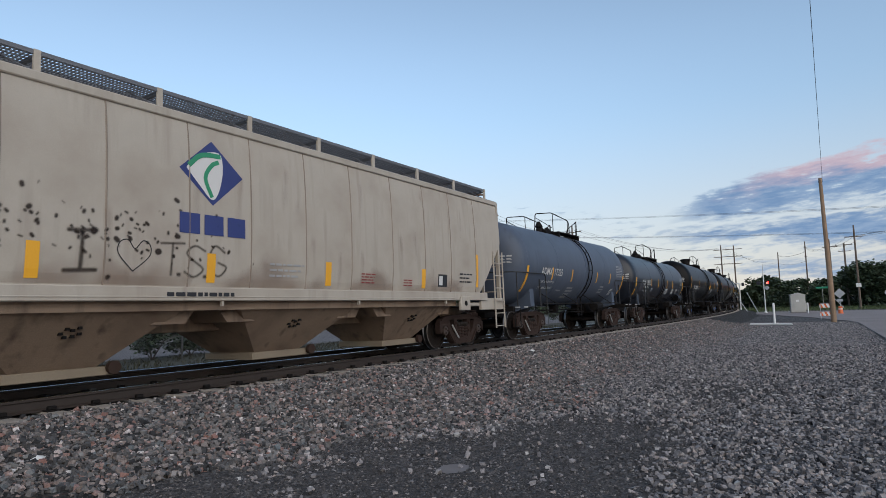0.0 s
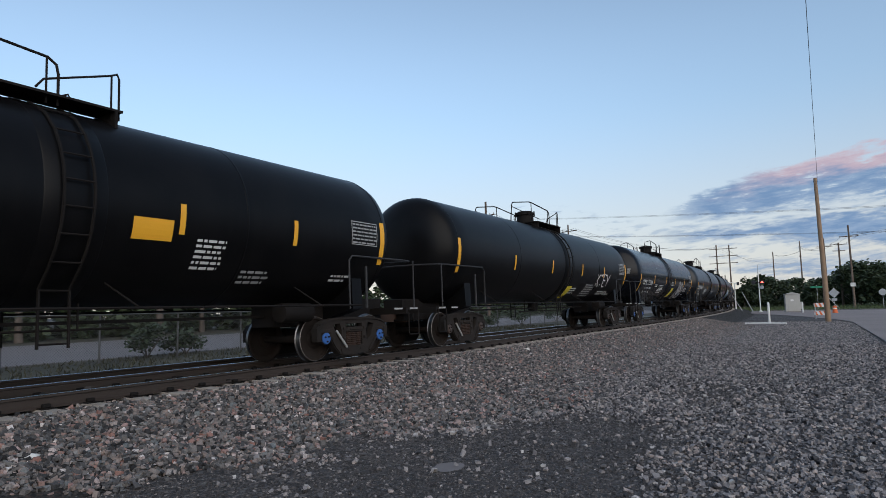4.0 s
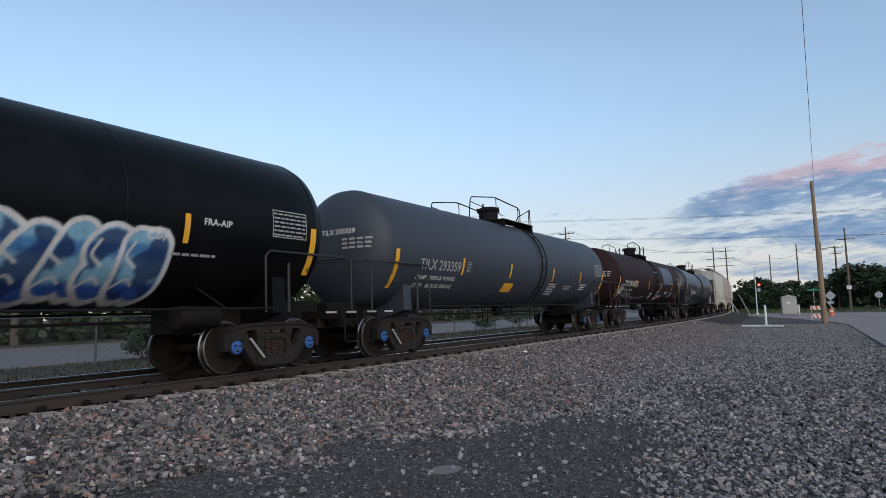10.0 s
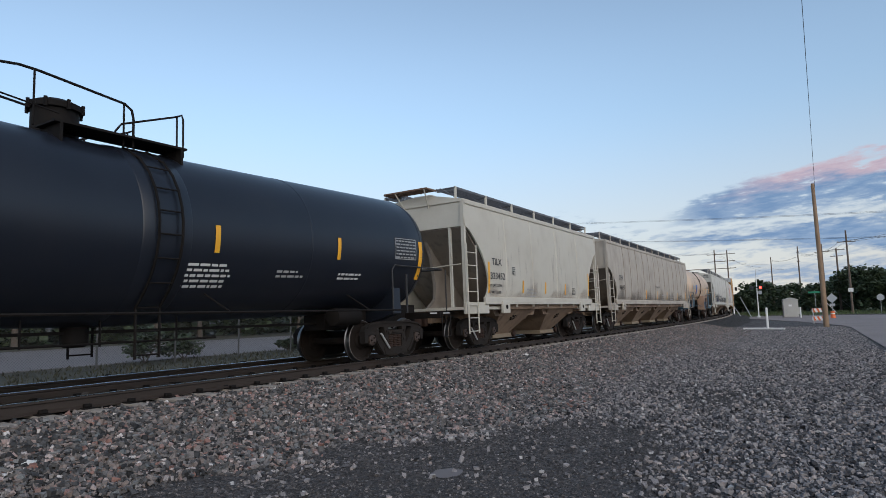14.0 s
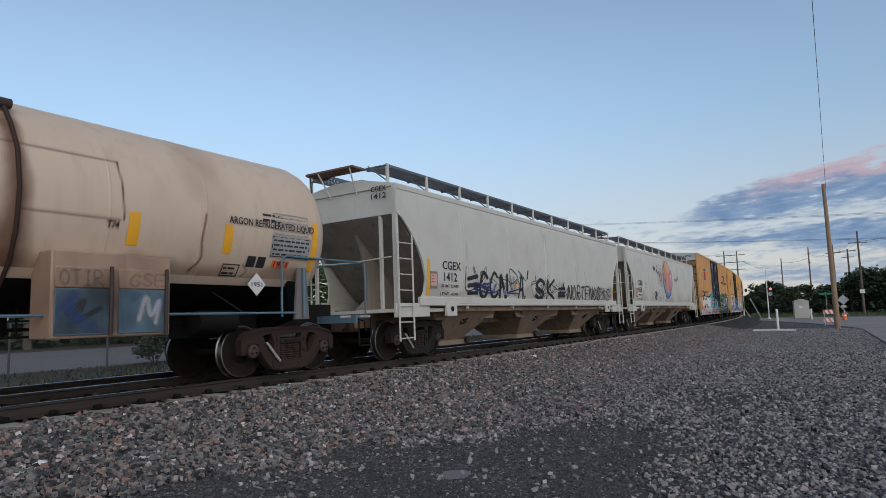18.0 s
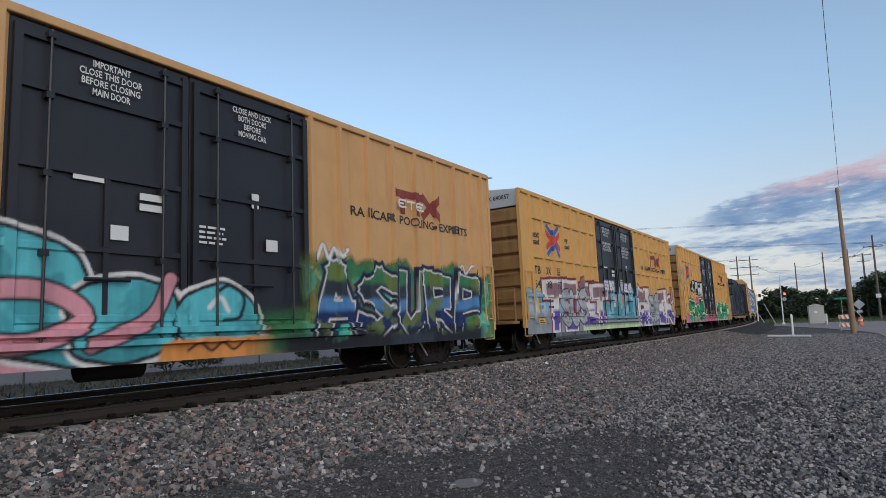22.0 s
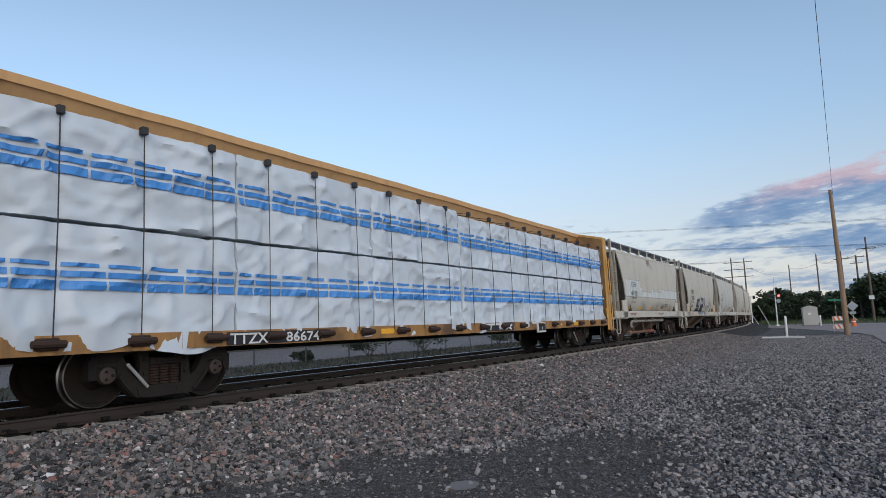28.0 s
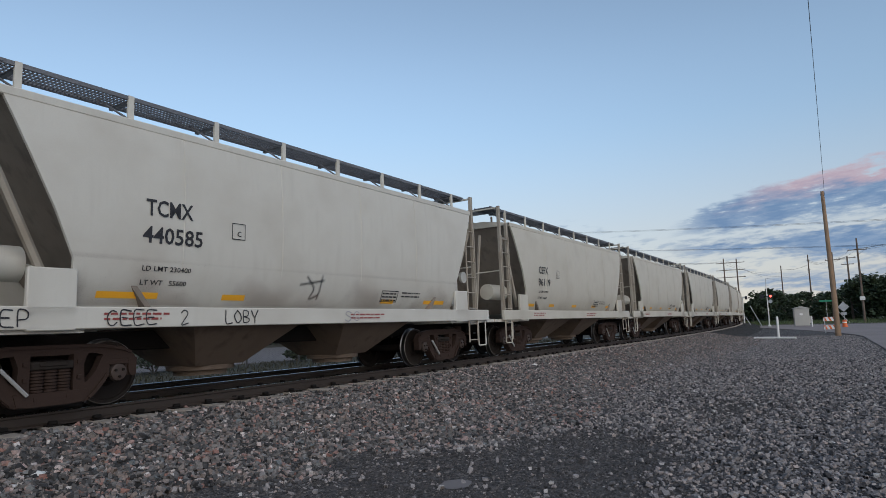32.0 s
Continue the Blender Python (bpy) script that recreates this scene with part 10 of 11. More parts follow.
LOADS.append((tarp(), len(TRAIN) - 1))
c = beam_car("yellow centre-beam flat car carrying wrapped building material", 17.3, 11.3)
couple(c, 361.85, 17.3)
bm = bm_new()
patch(bm, -7.8, -5.65, 0.79, 1.0, flat_side(-1.425), 0.002)
part("number_panel", bm, M_LETK, c, "black number panel", smooth=0)
letters("car_mark", "TTZX", -7.74, -6.95, 0.89, 0.18, flat_side(-1.43), M_LETW, c)
letters("car_number", "86674", -6.54, -5.7, 0.89, 0.18, flat_side(-1.43), M_LETW, c)
strips(c, (-11.1, 11.1), 1.1, 1.5, flat_side(-1.455), 0.1)
bm = bm_new()
box(bm, 4.1, 4.7, -1.5, -1.43, 0.67, 0.99, bevel=0.008)
dp = part("data_panel", bm, M_LETW, c, "white framed data panel")
for a in (4.14, 4.42):
    bm = bm_new()
    box(bm, a, a + 0.24, -1.508, -1.498, 0.73, 0.95)
    part("panel_pane", bm, M_LETK, dp)
bm = bm_new()
patch(bm, 0.5, 2.5, 0.79, 1.02, flat_side(-1.425), 0.002)
part("number_panel", bm, M_LETK, c, "black panel with white slanted shapes", smooth=0)
for ln in ([(0.7, 0.98), (1.9, 0.98)], [(1.1, 0.95), (1.05, 0.82)], [(1.65, 0.95), (1.6, 0.82)], [(1.95, 0.96), (2.35, 0.83)], [(2.4, 0.96), (1.95, 0.83)]):
    bm = bm_new()
    stroke(bm, ln, 0.055, flat_side(-1.425), 0.008, 0, False)
    part("painted_device", bm, M_LETW, c, "white slanted shape", smooth=0)
strips(c, (3.3, 5.75, 7.6, -3.6), 0.86, 0.97, flat_side(-1.422), 0.45)


def wrapped_pack(x0, x1, z0, z1, side, seed):
    """One bundle in printed white film, strapped; its lower hem hangs unevenly."""
    p = thing("wrapped_bundle", "bundle in white plastic wrap printed with blue bars", "wrapped bundle", "wrapped bundles on the flat car")
    rng = random.Random(seed)
    bm = bm_new()
    nx, nz = max(8, int((x1 - x0) / 0.07)), 24
    yo, yi = side * 1.39, side * 0.37

    def skin(x, z):
        tie = -0.045 * math.exp(-(((x + 10.44 + 0.588) % 1.176 - 0.588) / 0.1) ** 2)
        crease = max(0.0, 1 - 5 * abs(noise.noise(Vector((x * 0.9 + z * 1.3, z * 1.1 - x * 0.5, seed * 2.3))))) ** 2
        a = noise.noise(Vector((x * 1.6, z * 1.3, seed * 3.1)))
        b = noise.noise(Vector((x * 4.5 + z * 3.0, z * 2.2 - x, seed * 1.7)))
        fold = max(0.0, 1 - 7 * abs(noise.noise(Vector((x * 1.7 - z * 2.4, z * 1.5 + x * 0.6, seed * 4.1 + 9.0))))) ** 2
        return side * (tie + 0.04 * fold + 0.055 * crease + 0.06 * a + 0.034 * b + 0.018 * noise.noise(Vector((x * 11.0 - z * 6.0, z * 4.0, seed))) - 0.02 * (1 - min(1, (z1 - z) / 0.12)) - 0.015 * max(0, 1 - (x - x0) / 0.1) - 0.015 * max(0, 1 - (x1 - x) / 0.1))
    F = []
    for j in range(nz + 1):
        row = []
        for i in range(nx + 1):
            x = x0 + (x1 - x0) * i / nx
            z = z0 + (z1 - z0) * j / nz
            if j == 0 and z0 < 1.2:
                z -= 0.02 + 0.34 * abs(noise.noise(Vector((x * 0.9, seed, 0.3)))) + (0.06 if x < -3.9 else 0.0)
            row.append(bm.verts.new((x, yo + skin(x, z), z)))
        F.append(row)
    for A, C in zip(F, F[1:]):
        for i in range(nx):
            bm.faces.new((A[i], A[i + 1], C[i + 1], C[i]))
    B = [[bm.verts.new((x0 + (x1 - x0) * i / nx, yi, z)) for i in range(nx + 1)] for z in (z0, z1)]
    for i in range(nx):
        bm.faces.new((F[-1][i], F[-1][i + 1], B[1][i + 1], B[1][i]))
        bm.faces.new((B[0][i], B[0][i + 1], F[0][i + 1], F[0][i]))
        bm.faces.new((B[1][i], B[1][i + 1], B[0][i + 1], B[0][i]))
    bm.faces.new([r[0] for r in F] + [B[1][0], B[0][0]])
    bm.faces.new([r[-1] for r in F][::-1] + [B[0][-1], B[1][-1]])
    part("wrap", tidy(bm), M_WRAP, p, smooth=60)
    # printed bars, in pairs, with a smaller bar above each for the maker's name
    bm = bm_new()
    zm = z0 + (z1 - z0) * 0.56
    xa = x0 - rng.uniform(0.05, 0.5)
    while xa < x1 - 0.1:
        x, w = max(xa, x0 + 0.03), min(xa + 0.565, x1 - 0.03) - max(xa, x0 + 0.03)
        xa += 0.6
        if w < 0.05:
            continue
        for za, zb, wf, n in ((zm - 0.22, zm - 0.16, 1.0, 14), (zm - 0.16, zm - 0.1, 1.0, 14), (zm - 0.05, zm + 0.03, 1.0, 14), (zm + 0.09, zm + 0.14, 0.85, 12)):
            q = []
            for i in range(n + 1):
                xx = x + w * wf * i / n
                q.append([bm.verts.new((xx, yo + skin(xx, zz) + side * 0.024, zz)) for zz in (za, zb)])
            for a, b in zip(q, q[1:]):
                bm.faces.new((a[0], b[0], b[1], a[1]))
    tagged(part("print", bm, M_WRAPBLUE, p, "blue printed bars", smooth=0), kind="stuff")
    return p


rngp = random.Random(17)
for side in (-1, 1):
    for z0, z1 in ((1.0, 2.5), (2.55, 4.02)):
        x = -11.15
        k = 0
        while x < 10.6:
            ln = (3.55, 3.55, 3.6, 3.6, 3.5, 3.5)[min(k, 5)]
            x1 = min(x + ln, 10.95)
            top = z1 + (0.0 if x < -3.5 or z0 < 2 else -0.12)
            LOADS.append((wrapped_pack(x, x1, z0, top, side, int(200 + 10 * k + z0 * 3 + side)), len(TRAIN) - 1))
            x = x1 + 0.03
            k += 1
st = thing("tie_down_straps", "dark tie-down straps over the wrapped bundles", "strap")
for k in range(19):
    x = -10.44 + 1.176 * k
    for side in (-1, 1):
        bm = bm_new()
        pts = [(x, side * 0.3, 4.3), (x, side * 1.0, 4.1), (x, side * 1.43, 4.0), (x + 0.01, side * 1.45, 2.5), (x, side * 1.45, 0.95)]
        tube(bm, pts, 0.010, 4)
        part("strap", bm, M_STRAP, st)
        bm = bm_new()
        box(bm, x - 0.05, x + 0.05, side * 1.42 - 0.05, side * 1.42 + 0.05, 3.94, 4.06, bevel=0.01)
        part("corner_guard", bm, M_STRAP, st)
LOADS.append((st, len(TRAIN) - 1))

# short cement hoppers to the end of the train
def cement(label, s, body, mark, number, cap="brown", seam=False, mz=2.7, dx=0.0, on_sill=False, loads=("LD LMT 229900", "LT WT   56100"), marks=(-4.2, -2.5, -0.3, 1.9, 3.7), dz=0.0, plate=True):
    c, S = cement_hopper(label, body, cap, seam)
    couple(c, s, 9.6)
    if mark:
        letters("car_mark", mark, -3.84 + dx, -3.06 + dx, mz, 0.25, S, M_LETK, c)
        letters("car_number", number, -3.88 + dx, -2.88 + dx, mz - 0.4, 0.25, S, M_LETK, c)
        rows_of(c, S, 0, 1.98 + dz, ((-3.85, -3.05, loads[0]), (-3.85, -3.1, loads[1])), M_LETK, 0.075)
        if plate:
            bm = bm_new()
            for pts in ([(-2.32, 2.49), (-2.06, 2.49), (-2.06, 2.75), (-2.32, 2.75), (-2.32, 2.49)],):
                stroke(bm, pts, 0.016, S, 0.012, 0, False)
            part("plate_frame", bm, M_LETK, c, "thin square frame", smooth=0)
            letters("plate_letter", "C", -2.22, -2.14, 2.58, 0.09, S, M_LETK, c)
    if on_sill:
        strips(c, (-2.87, -0.33, 2.3), 1.1, 1.19, flat_side(-1.562), 0.42)
        strips(c, (-4.95, 4.95), 1.3, 1.78, flat_side(-1.556), 0.26)
    else:
        strips(c, marks, 1.49, 1.58, S, 0.46)
    notice(c, 1.76, 2.36, 1.52, 1.77, S, M_LETK, 0.05)
    stencil(c, -4.4, -3.4, 1.28, 2, flat_side(-1.551), M_LETR, 0.04, 0.07)
    stencil(c, 0.6, 1.8, 1.26, 2, flat_side(-1.551), M_LETR, 0.04, 0.07)
    stencil(c, 2.5, 3.3, 1.75, 2, S, M_LETK, 0.04, 0.08)
    return c, S


c, S = cement("pale two-bay covered hopper with a lighter repainted band", 384.2, M_PALE, "C E F X", "401038", mz=2.6, dx=-0.12, loads=("LD LMT 229500", "LT WT   56500"), marks=(-3.85, -2.22, -0.13, 1.97, 3.82), plate=False)
k = Skin(-4.85, 5.15, 1.4, 4.0, 0.025)
edge = np.select([k.X < -2.46, k.X < -2.09, k.X < -0.37, k.X < 0.0, k.X < 1.53], [2.83, 2.54, 2.33, 2.5, 2.38], 2.53)
k.lay(np.minimum(np.clip((edge - k.Z) / 0.03, 0, 0.9), np.clip((k.Z - 2.02) / 0.06, 0, 0.9)), "frost")
for x, z0, z1 in ((-0.86, 2.36, 2.75), (0.77, 2.37, 2.82), (2.38, 2.55, 2.85), (4.0, 2.56, 3.35), (-2.46, 2.85, 3.4)):
    k.lay(np.clip(0.45 - np.abs(k.X - x) / 0.07, 0, 0.3) * np.clip((k.Z - z0) / 0.05, 0, 1) * np.clip((z1 - k.Z) / (z1 - z0), 0, 1), "rust")
k.lay(np.clip(0.75 - np.hypot((k.X + 0.55 - 0.35 * (3.95 - k.Z)) / 0.6, (k.Z - 3.85) / 0.5) + 0.35 * k.wave(41, 5.0), 0, 0.42), "rust")
k.lay(np.clip(0.1 - np.abs(k.Z - 2.04) / 0.3 + 0.06 * k.wave(43, 0.7), 0, 0.14), "rust")
k.lay(np.clip(0.24 * k.wave(44, 2.6) + (1.75 - k.Z) * 0.5, 0, 0.22), "rust")
k.hang(c, curved_depth(S), "lighter repainted band with stepped edges, rust smears", "repaint_patch")
bm = bm_new()
tube(bm, [(-3.57, -1.3, 0.62), (-3.56, -1.3, 0.78), (-3.5, -1.3, 0.87), (-3.38, -1.3, 0.9), (2.4, -1.3, 0.9)], 0.055, 8)
pipe = part("unloading_pipe", bm, M_CAGE, c, "dusty white unloading pipe")
for x in (-2.9, -1.2, 0.4, 2.0):
    bm = bm_new()
    box(bm, x - 0.03, x + 0.03, -1.37, -1.23, 0.83, 1.09)
    part("hanger", bm, M_CAGE, pipe)
for a, b, r, mt in ((-2.95, -2.7, 0.1, M_MUD), (-2.7, 0.15, 0.07, M_RUSTPIPE), (0.15, 0.3, 0.1, M_RUSTPIPE), (0.3, 1.2, 0.08, M_LETR), (1.2, 1.35, 0.1, M_RUSTPIPE)):
    bm = bm_new()
    lathe(bm, [(a, r * 0.6), (a + 0.01, r), (b - 0.01, r), (b, r * 0.6)], 12, at=(0, -1.0, 0.36))
    part("manifold_pipe", tidy(bm), mt, c, "rust-brown manifold pipe")
for x in (-2.2, -0.4, 1.1):
    bm = bm_new()
    box(bm, x - 0.025, x + 0.025, -1.03, -0.97, 0.4, 1.06)
    part("hanger", bm, M_MUD, c)
c, S = cement("pale two-bay covered hopper with grey bubble graffiti", 397.7, M_PALE, "CEFX", "96233", seam=True, mz=2.65, on_sill=True)
k = Skin(-4.55, 4.1, 1.07, 2.45, 0.015)
for ch, x0, x1, z1 in (("S", -2.12, -0.95, 2.24), ("L", -1.3, -0.2, 2.26), ("R", -0.62, 0.82, 2.3)):
    k.word(ch, x0, x1, 1.09, z1, 0.4, ((0.035, "white"),), ((-1, "haze"), (0.22, "coal"), (0.45, "slate"), (0.62, "grey"), (0.86, "slate")), 93, 0.0, soft=0.02, mottle="coal")
k.line([(-0.05, 1.95), (0.12, 1.98)], 0.16, "white", 0.02)
k.line([(-0.05, 1.95), (0.12, 1.98)], 0.09, "bone", 0.02)
for g, ink in ((0.035, "white"), (0.0, "grey")):
    k.line([(0.62, 2.08), (0.95, 2.15), (1.12, 1.95), (1.08, 1.82)], 0.4 + 2 * g, ink, 0.02)
k.lay(np.clip(0.6 - np.hypot(k.X - 1.1, k.Z - 1.85) * 2.2, 0, 0.6) * (np.hypot(k.X - 1.0, k.Z - 2.0) < 0.32), "slate")
for ln in ([(-2.0, 1.5), (-1.75, 1.63), (-1.32, 1.6)], [(-0.5, 2.15), (-0.75, 1.65), (-0.5, 1.72), (-0.42, 1.6)]):
    k.line(ln, 0.035, "white", 0.02)
for text, x0, x1, z0, z1, w, sd in (("SDOS", -4.5, -3.5, 1.36, 1.8, 0.05, 94), ("OAS", -4.4, -3.6, 1.4, 1.72, 0.05, 98), ("PROZUH", 2.7, 3.85, 1.8, 2.12, 0.05, 95)):
    for ln in k.lines(text, x0, x1, z0, z1, w, sd, 0.3):
        k.line(ln, 0.016, "slate" if x0 < 0 else "soot", 0.03, False)
k.line([(-4.48, 1.86), (-4.38, 2.02), (-4.19, 2.08), (-3.98, 2.04), (-3.87, 1.93), (-4.1, 1.88), (-4.3, 1.92), (-4.48, 1.86)], 0.014, "slate", 0.03)
k.line([(-4.19, 2.08), (-4.17, 1.9)], 0.012, "slate", 0.03)
k.line([(2.95, 2.25), (3.3, 2.22)], 0.016, "soot", 0.03)
k.line([(3.12, 2.4), (3.15, 2.15)], 0.016, "soot", 0.03)
k.line([(-3.72, 1.7), (-3.32, 1.71)], 0.05, "rust", 0.05)
k.hang(c, lambda X, Z: np.where(Z < 1.38, 1.557, curved_depth(S)(X, Z)), "grey bubble letters and dark scrawls")
c, S = cement("clean pale two-bay covered hopper with black numbers", 411.35, M_WHITE, "TCMX", "440585", mz=2.81, loads=("LD LMT 230400", "LT WT   55600"), marks=(-4.2, -3.75, -2.15, 2.03, 3.7, 4.15), dz=-0.06)
K = flat_side(-1.551)
for word, x0, x1, sd in (("CEEEQ", -4.39, -3.42, 96), ("2735", -3.26, -2.64, 97), ("LOBY", -2.46, -1.76, 98), ("JSG", 0.16, 0.9, 99), ("SHEP", -6.0, -5.3, 100)):
    tag(c, word, x0, x1, 1.11, 1.31, K, "black" if x0 < 0 else "grey", 0.018, sd, label="thin marker scrawl on the sill")
k = Skin(-4.85, 5.1, 1.4, 3.2, 0.03)
k.lay(np.clip(0.12 - np.abs(k.Z - 2.04) / 0.25 + 0.06 * k.wave(51, 0.7), 0, 0.16), "rust")
k.lay(np.clip(0.22 * k.wave(52, 2.4) + (1.72 - k.Z) * 0.5, 0, 0.2), "rust")
for ln in ([(-0.55, 1.95), (-0.35, 1.75), (-0.4, 1.55), (-0.2, 1.62)], [(-0.7, 1.8), (-0.1, 1.9)], [(-0.15, 1.98), (-0.2, 1.55)]):
    k.line(ln, 0.02, "slate", 0.05)
k.hang(c, curved_depth(S), "faint dirt along the lower side", "dirt_stain")
c, S = cement("pale two-bay covered hopper", 425.3, M_PALE, "CEFX", "96119")
tagged(c, "pale two-bay covered hopper with dusty end cages")
FAR = cement("pale two-bay covered hopper far down the train", 439.0, M_PALE, "", "")[0]
for k in range(6):
    s = 452.7 + 13.7 * k
    far = copy_thing(FAR, pose(0, 0, 0))
    TRAIN.append((far, s + 0.89 + 4.8, 9.6))
    for o in far.children_recursive:
        if o.name.startswith("wheelset"):
            WHEELSETS.append(o)

# ---- roadside: the crossing road, its signal, cabinet, posts, barricade and signs ----
sheet("road", [(14, -2.2), (27, -1.62), (40.5, -1.36), (50, -1.2), (54.5, -0.7), (60, 0.5), (67, 2.1), (80, 6.1), (92, 10.4), (100, 11.5), (108, 8), (106, 0), (102, -7), (98, -40), (90, -90), (14, -90)],
      GROUND_Z + 0.05, M_ASPHALT, "grey asphalt road with a broken dark edge", "road", 0.12)
sheet("grass_verge", [(101, 13), (109, 8.2), (107.2, 0), (103.2, -7), (99.5, -40), (92, -90), (400, -200), (500, 60), (160, 26)], GROUND_Z + 0.04, M_GREENGRASS, "green and dry grass verge beyond the road", "grass", 0.1)
sheet("kerb", [(108.2, 8.1), (106.2, 0), (102.2, -7), (98.4, -40), (98.9, -40), (102.7, -7), (106.7, 0), (108.7, 8.1)], GROUND_Z + 0.14, M_ROADGREY, "pale concrete kerb along the road", "kerb", 0.16)


def pole(x, y, h, r, label, arms=(), lean=(0.0, 0.0), turn=90, name="utility_pole", z=GROUND_Z, extra=()):
    """A wooden pole with cross-arms at (height, length) and insulators on them."""
    p = thing(name, label, "pole", "utility poles", pose(x, y, z - 0.1, 0, 0, turn))
    bm = bm_new()
    n = 7
    tube(bm, [(lean[0] * (i / n), lean[1] * (i / n), h * i / n) for i in range(n + 1)], [r * (1 - 0.4 * i / n) for i in range(n + 1)], 12)
    wood = M_WOOD if lean[0] else M_OLDWOOD
    part("shaft", bm, wood, p)
    for hz, ln in arms:
        bm = bm_new()
        ox, oy = lean[0] * hz / h, lean[1] * hz / h
        box(bm, ox - ln / 2, ox + ln / 2, oy - r - 0.1, oy - r + 0.02, hz - 0.06, hz + 0.06)
        a = part("crossarm", bm, wood, p)
        for k in range(4):
            q = ox - ln * 0.46 + ln * 0.92 * k / 3
            bm = bm_new()
            lathe(bm, [(hz + 0.06, 0.03), (hz + 0.12, 0.06), (hz + 0.2, 0.045), (hz + 0.24, 0.02)], 8, axis="z", at=(q, oy - r - 0.04, 0))
            part("insulator", bm, M_GALV, a)
    return p


big = pole(52.85, 0.23, 10.6, 0.19, "tall leaning bare wooden pole beside the gravel, with a guy wire", lean=(0.1, 0.0))
bm = bm_new()
box(bm, 0.02, 0.22, -0.06, 0.06, 10.3, 10.42)
part("wire_bracket", bm, M_IRON, big)
pole(170, 5.3, 15.6, 0.2, "tall dark wooden power pole by the trees", ((12.0, 0.6), (14.2, 0.6)))
pole(190, 12.4, 14.8, 0.2, "bare wooden power pole with no cross-arm")
pole(152, -2.2, 13.2, 0.24, "wooden power pole with one cross-arm and a transformer rack", ((12.9, 3.0), (11.6, 2.2)))
noted = pole(118, -3.2, 13.4, 0.19, "tall wooden power pole with a small white notice", ((11.6, 2.6),))
bm = bm_new()
box(bm, -0.35, 0.35, 0.18, 0.2, 3.6, 4.2)
part("notice", bm, M_WPAINT, noted, "small white notice")
pole(60, -24, 12.6, 0.19, "wooden power pole with one cross-arm beyond the road", ((11.6, 2.6),), turn=20)
for px, py, ph in ((150, 95, 27.4), (128, -46, 16.0)):
    pole(px, py, ph, 0.22, "tall wooden power pole with two cross-arms", ((ph - 0.5, 2.4), (ph - 5.0, 2.4)), turn=90)
pole(136, 0.3, 13.0, 0.17, "wooden power pole half hidden behind another", ((11.5, 2.4),))
pole(150, 20.9, 14.4, 0.2, "weathered pole of a twin-pole power structure", ((10.2, 3.4), (11.8, 3.4), (13.4, 3.4)), turn=80)
pole(150, 18.3, 14.2, 0.2, "weathered pole of a twin-pole power structure", ((10.2, 3.2), (11.8, 3.2), (13.4, 3.2)), turn=80)
pole(58, 30.4, 12.9, 0.18, "wooden power pole with cross-arm behind the train", ((11.4, 2.4), (10.8, 1.2)), turn=62)
pole(92, 33.9, 14.2, 0.18, "wooden power pole with cross-arm behind the train", ((13.2, 3.0), (12.4, 1.4)), turn=70)


def wire(pts, sag, r=0.012, label="thin black overhead wire"):
    a, b = Vector(pts[0]), Vector(pts[1])
    bm = bm_new()
    tube(bm, [a.lerp(b, i / 16) - Vector((0, 0, sag * 4 * (i / 16) * (1 - i / 16))) for i in range(17)], r, 4)
    tagged(part("overhead_wire", bm, M_WIRE, None, label), category="wire", group="overhead wires")


wire(((52.85, 0.2, 9.6), (12.0, -0.12, 13.6)), 0.25, 0.011, "thin guy wire rising from the leaning pole")
for dy, dz in ((-1.1, 0), (0, 0.15), (1.1, 0)):
    wire(((58 + dy * 0.4, 30.4 + dy, 10.8 + dz), (92 + dy * 0.4, 33.9 + dy, 12.8 + dz)), 1.1, 0.014)
    wire(((92, 33.9 + dy, 12.8 + dz), (150, 20.9 + dy, 13.0 + dz)), 1.6, 0.016)
    wire(((58, 30.4 + dy, 10.8 + dz), (15, 46 + dy, 10.5 + dz)), 1.2, 0.012)
    wire(((118, -3.2 + dy, 10.9 + dz), (136, 0.3 + dy, 10.8 + dz)), 0.5, 0.018)
    wire(((136, 0.3 + dy, 10.8 + dz), (170, 5.3, 13.4 + dz * 3)), 0.8, 0.018)
    wire(((170, 5.3, 11.4 + dz * 8 + dy), (190, 12.4, 12.2 + dz * 6 + dy)), 0.6, 0.018)
    wire(((190, 12.4, 11.2 + dy), (150, 20.0 + dy, 12.6)), 0.9, 0.016)
    wire(((118, -3.2 + dy, 10.9 + dz), (60, -24 + dy, 11.5 + dz)), 1.0, 0.016)
for z0, dx in ((21.8, -0.8), (21.8, 0.8), (26.3, -0.8), (26.3, 0.8)):
    wire(((150 + dx, 95, z0), (128 + dx, -46, z0 - 11.4)), 1.0, 0.02)


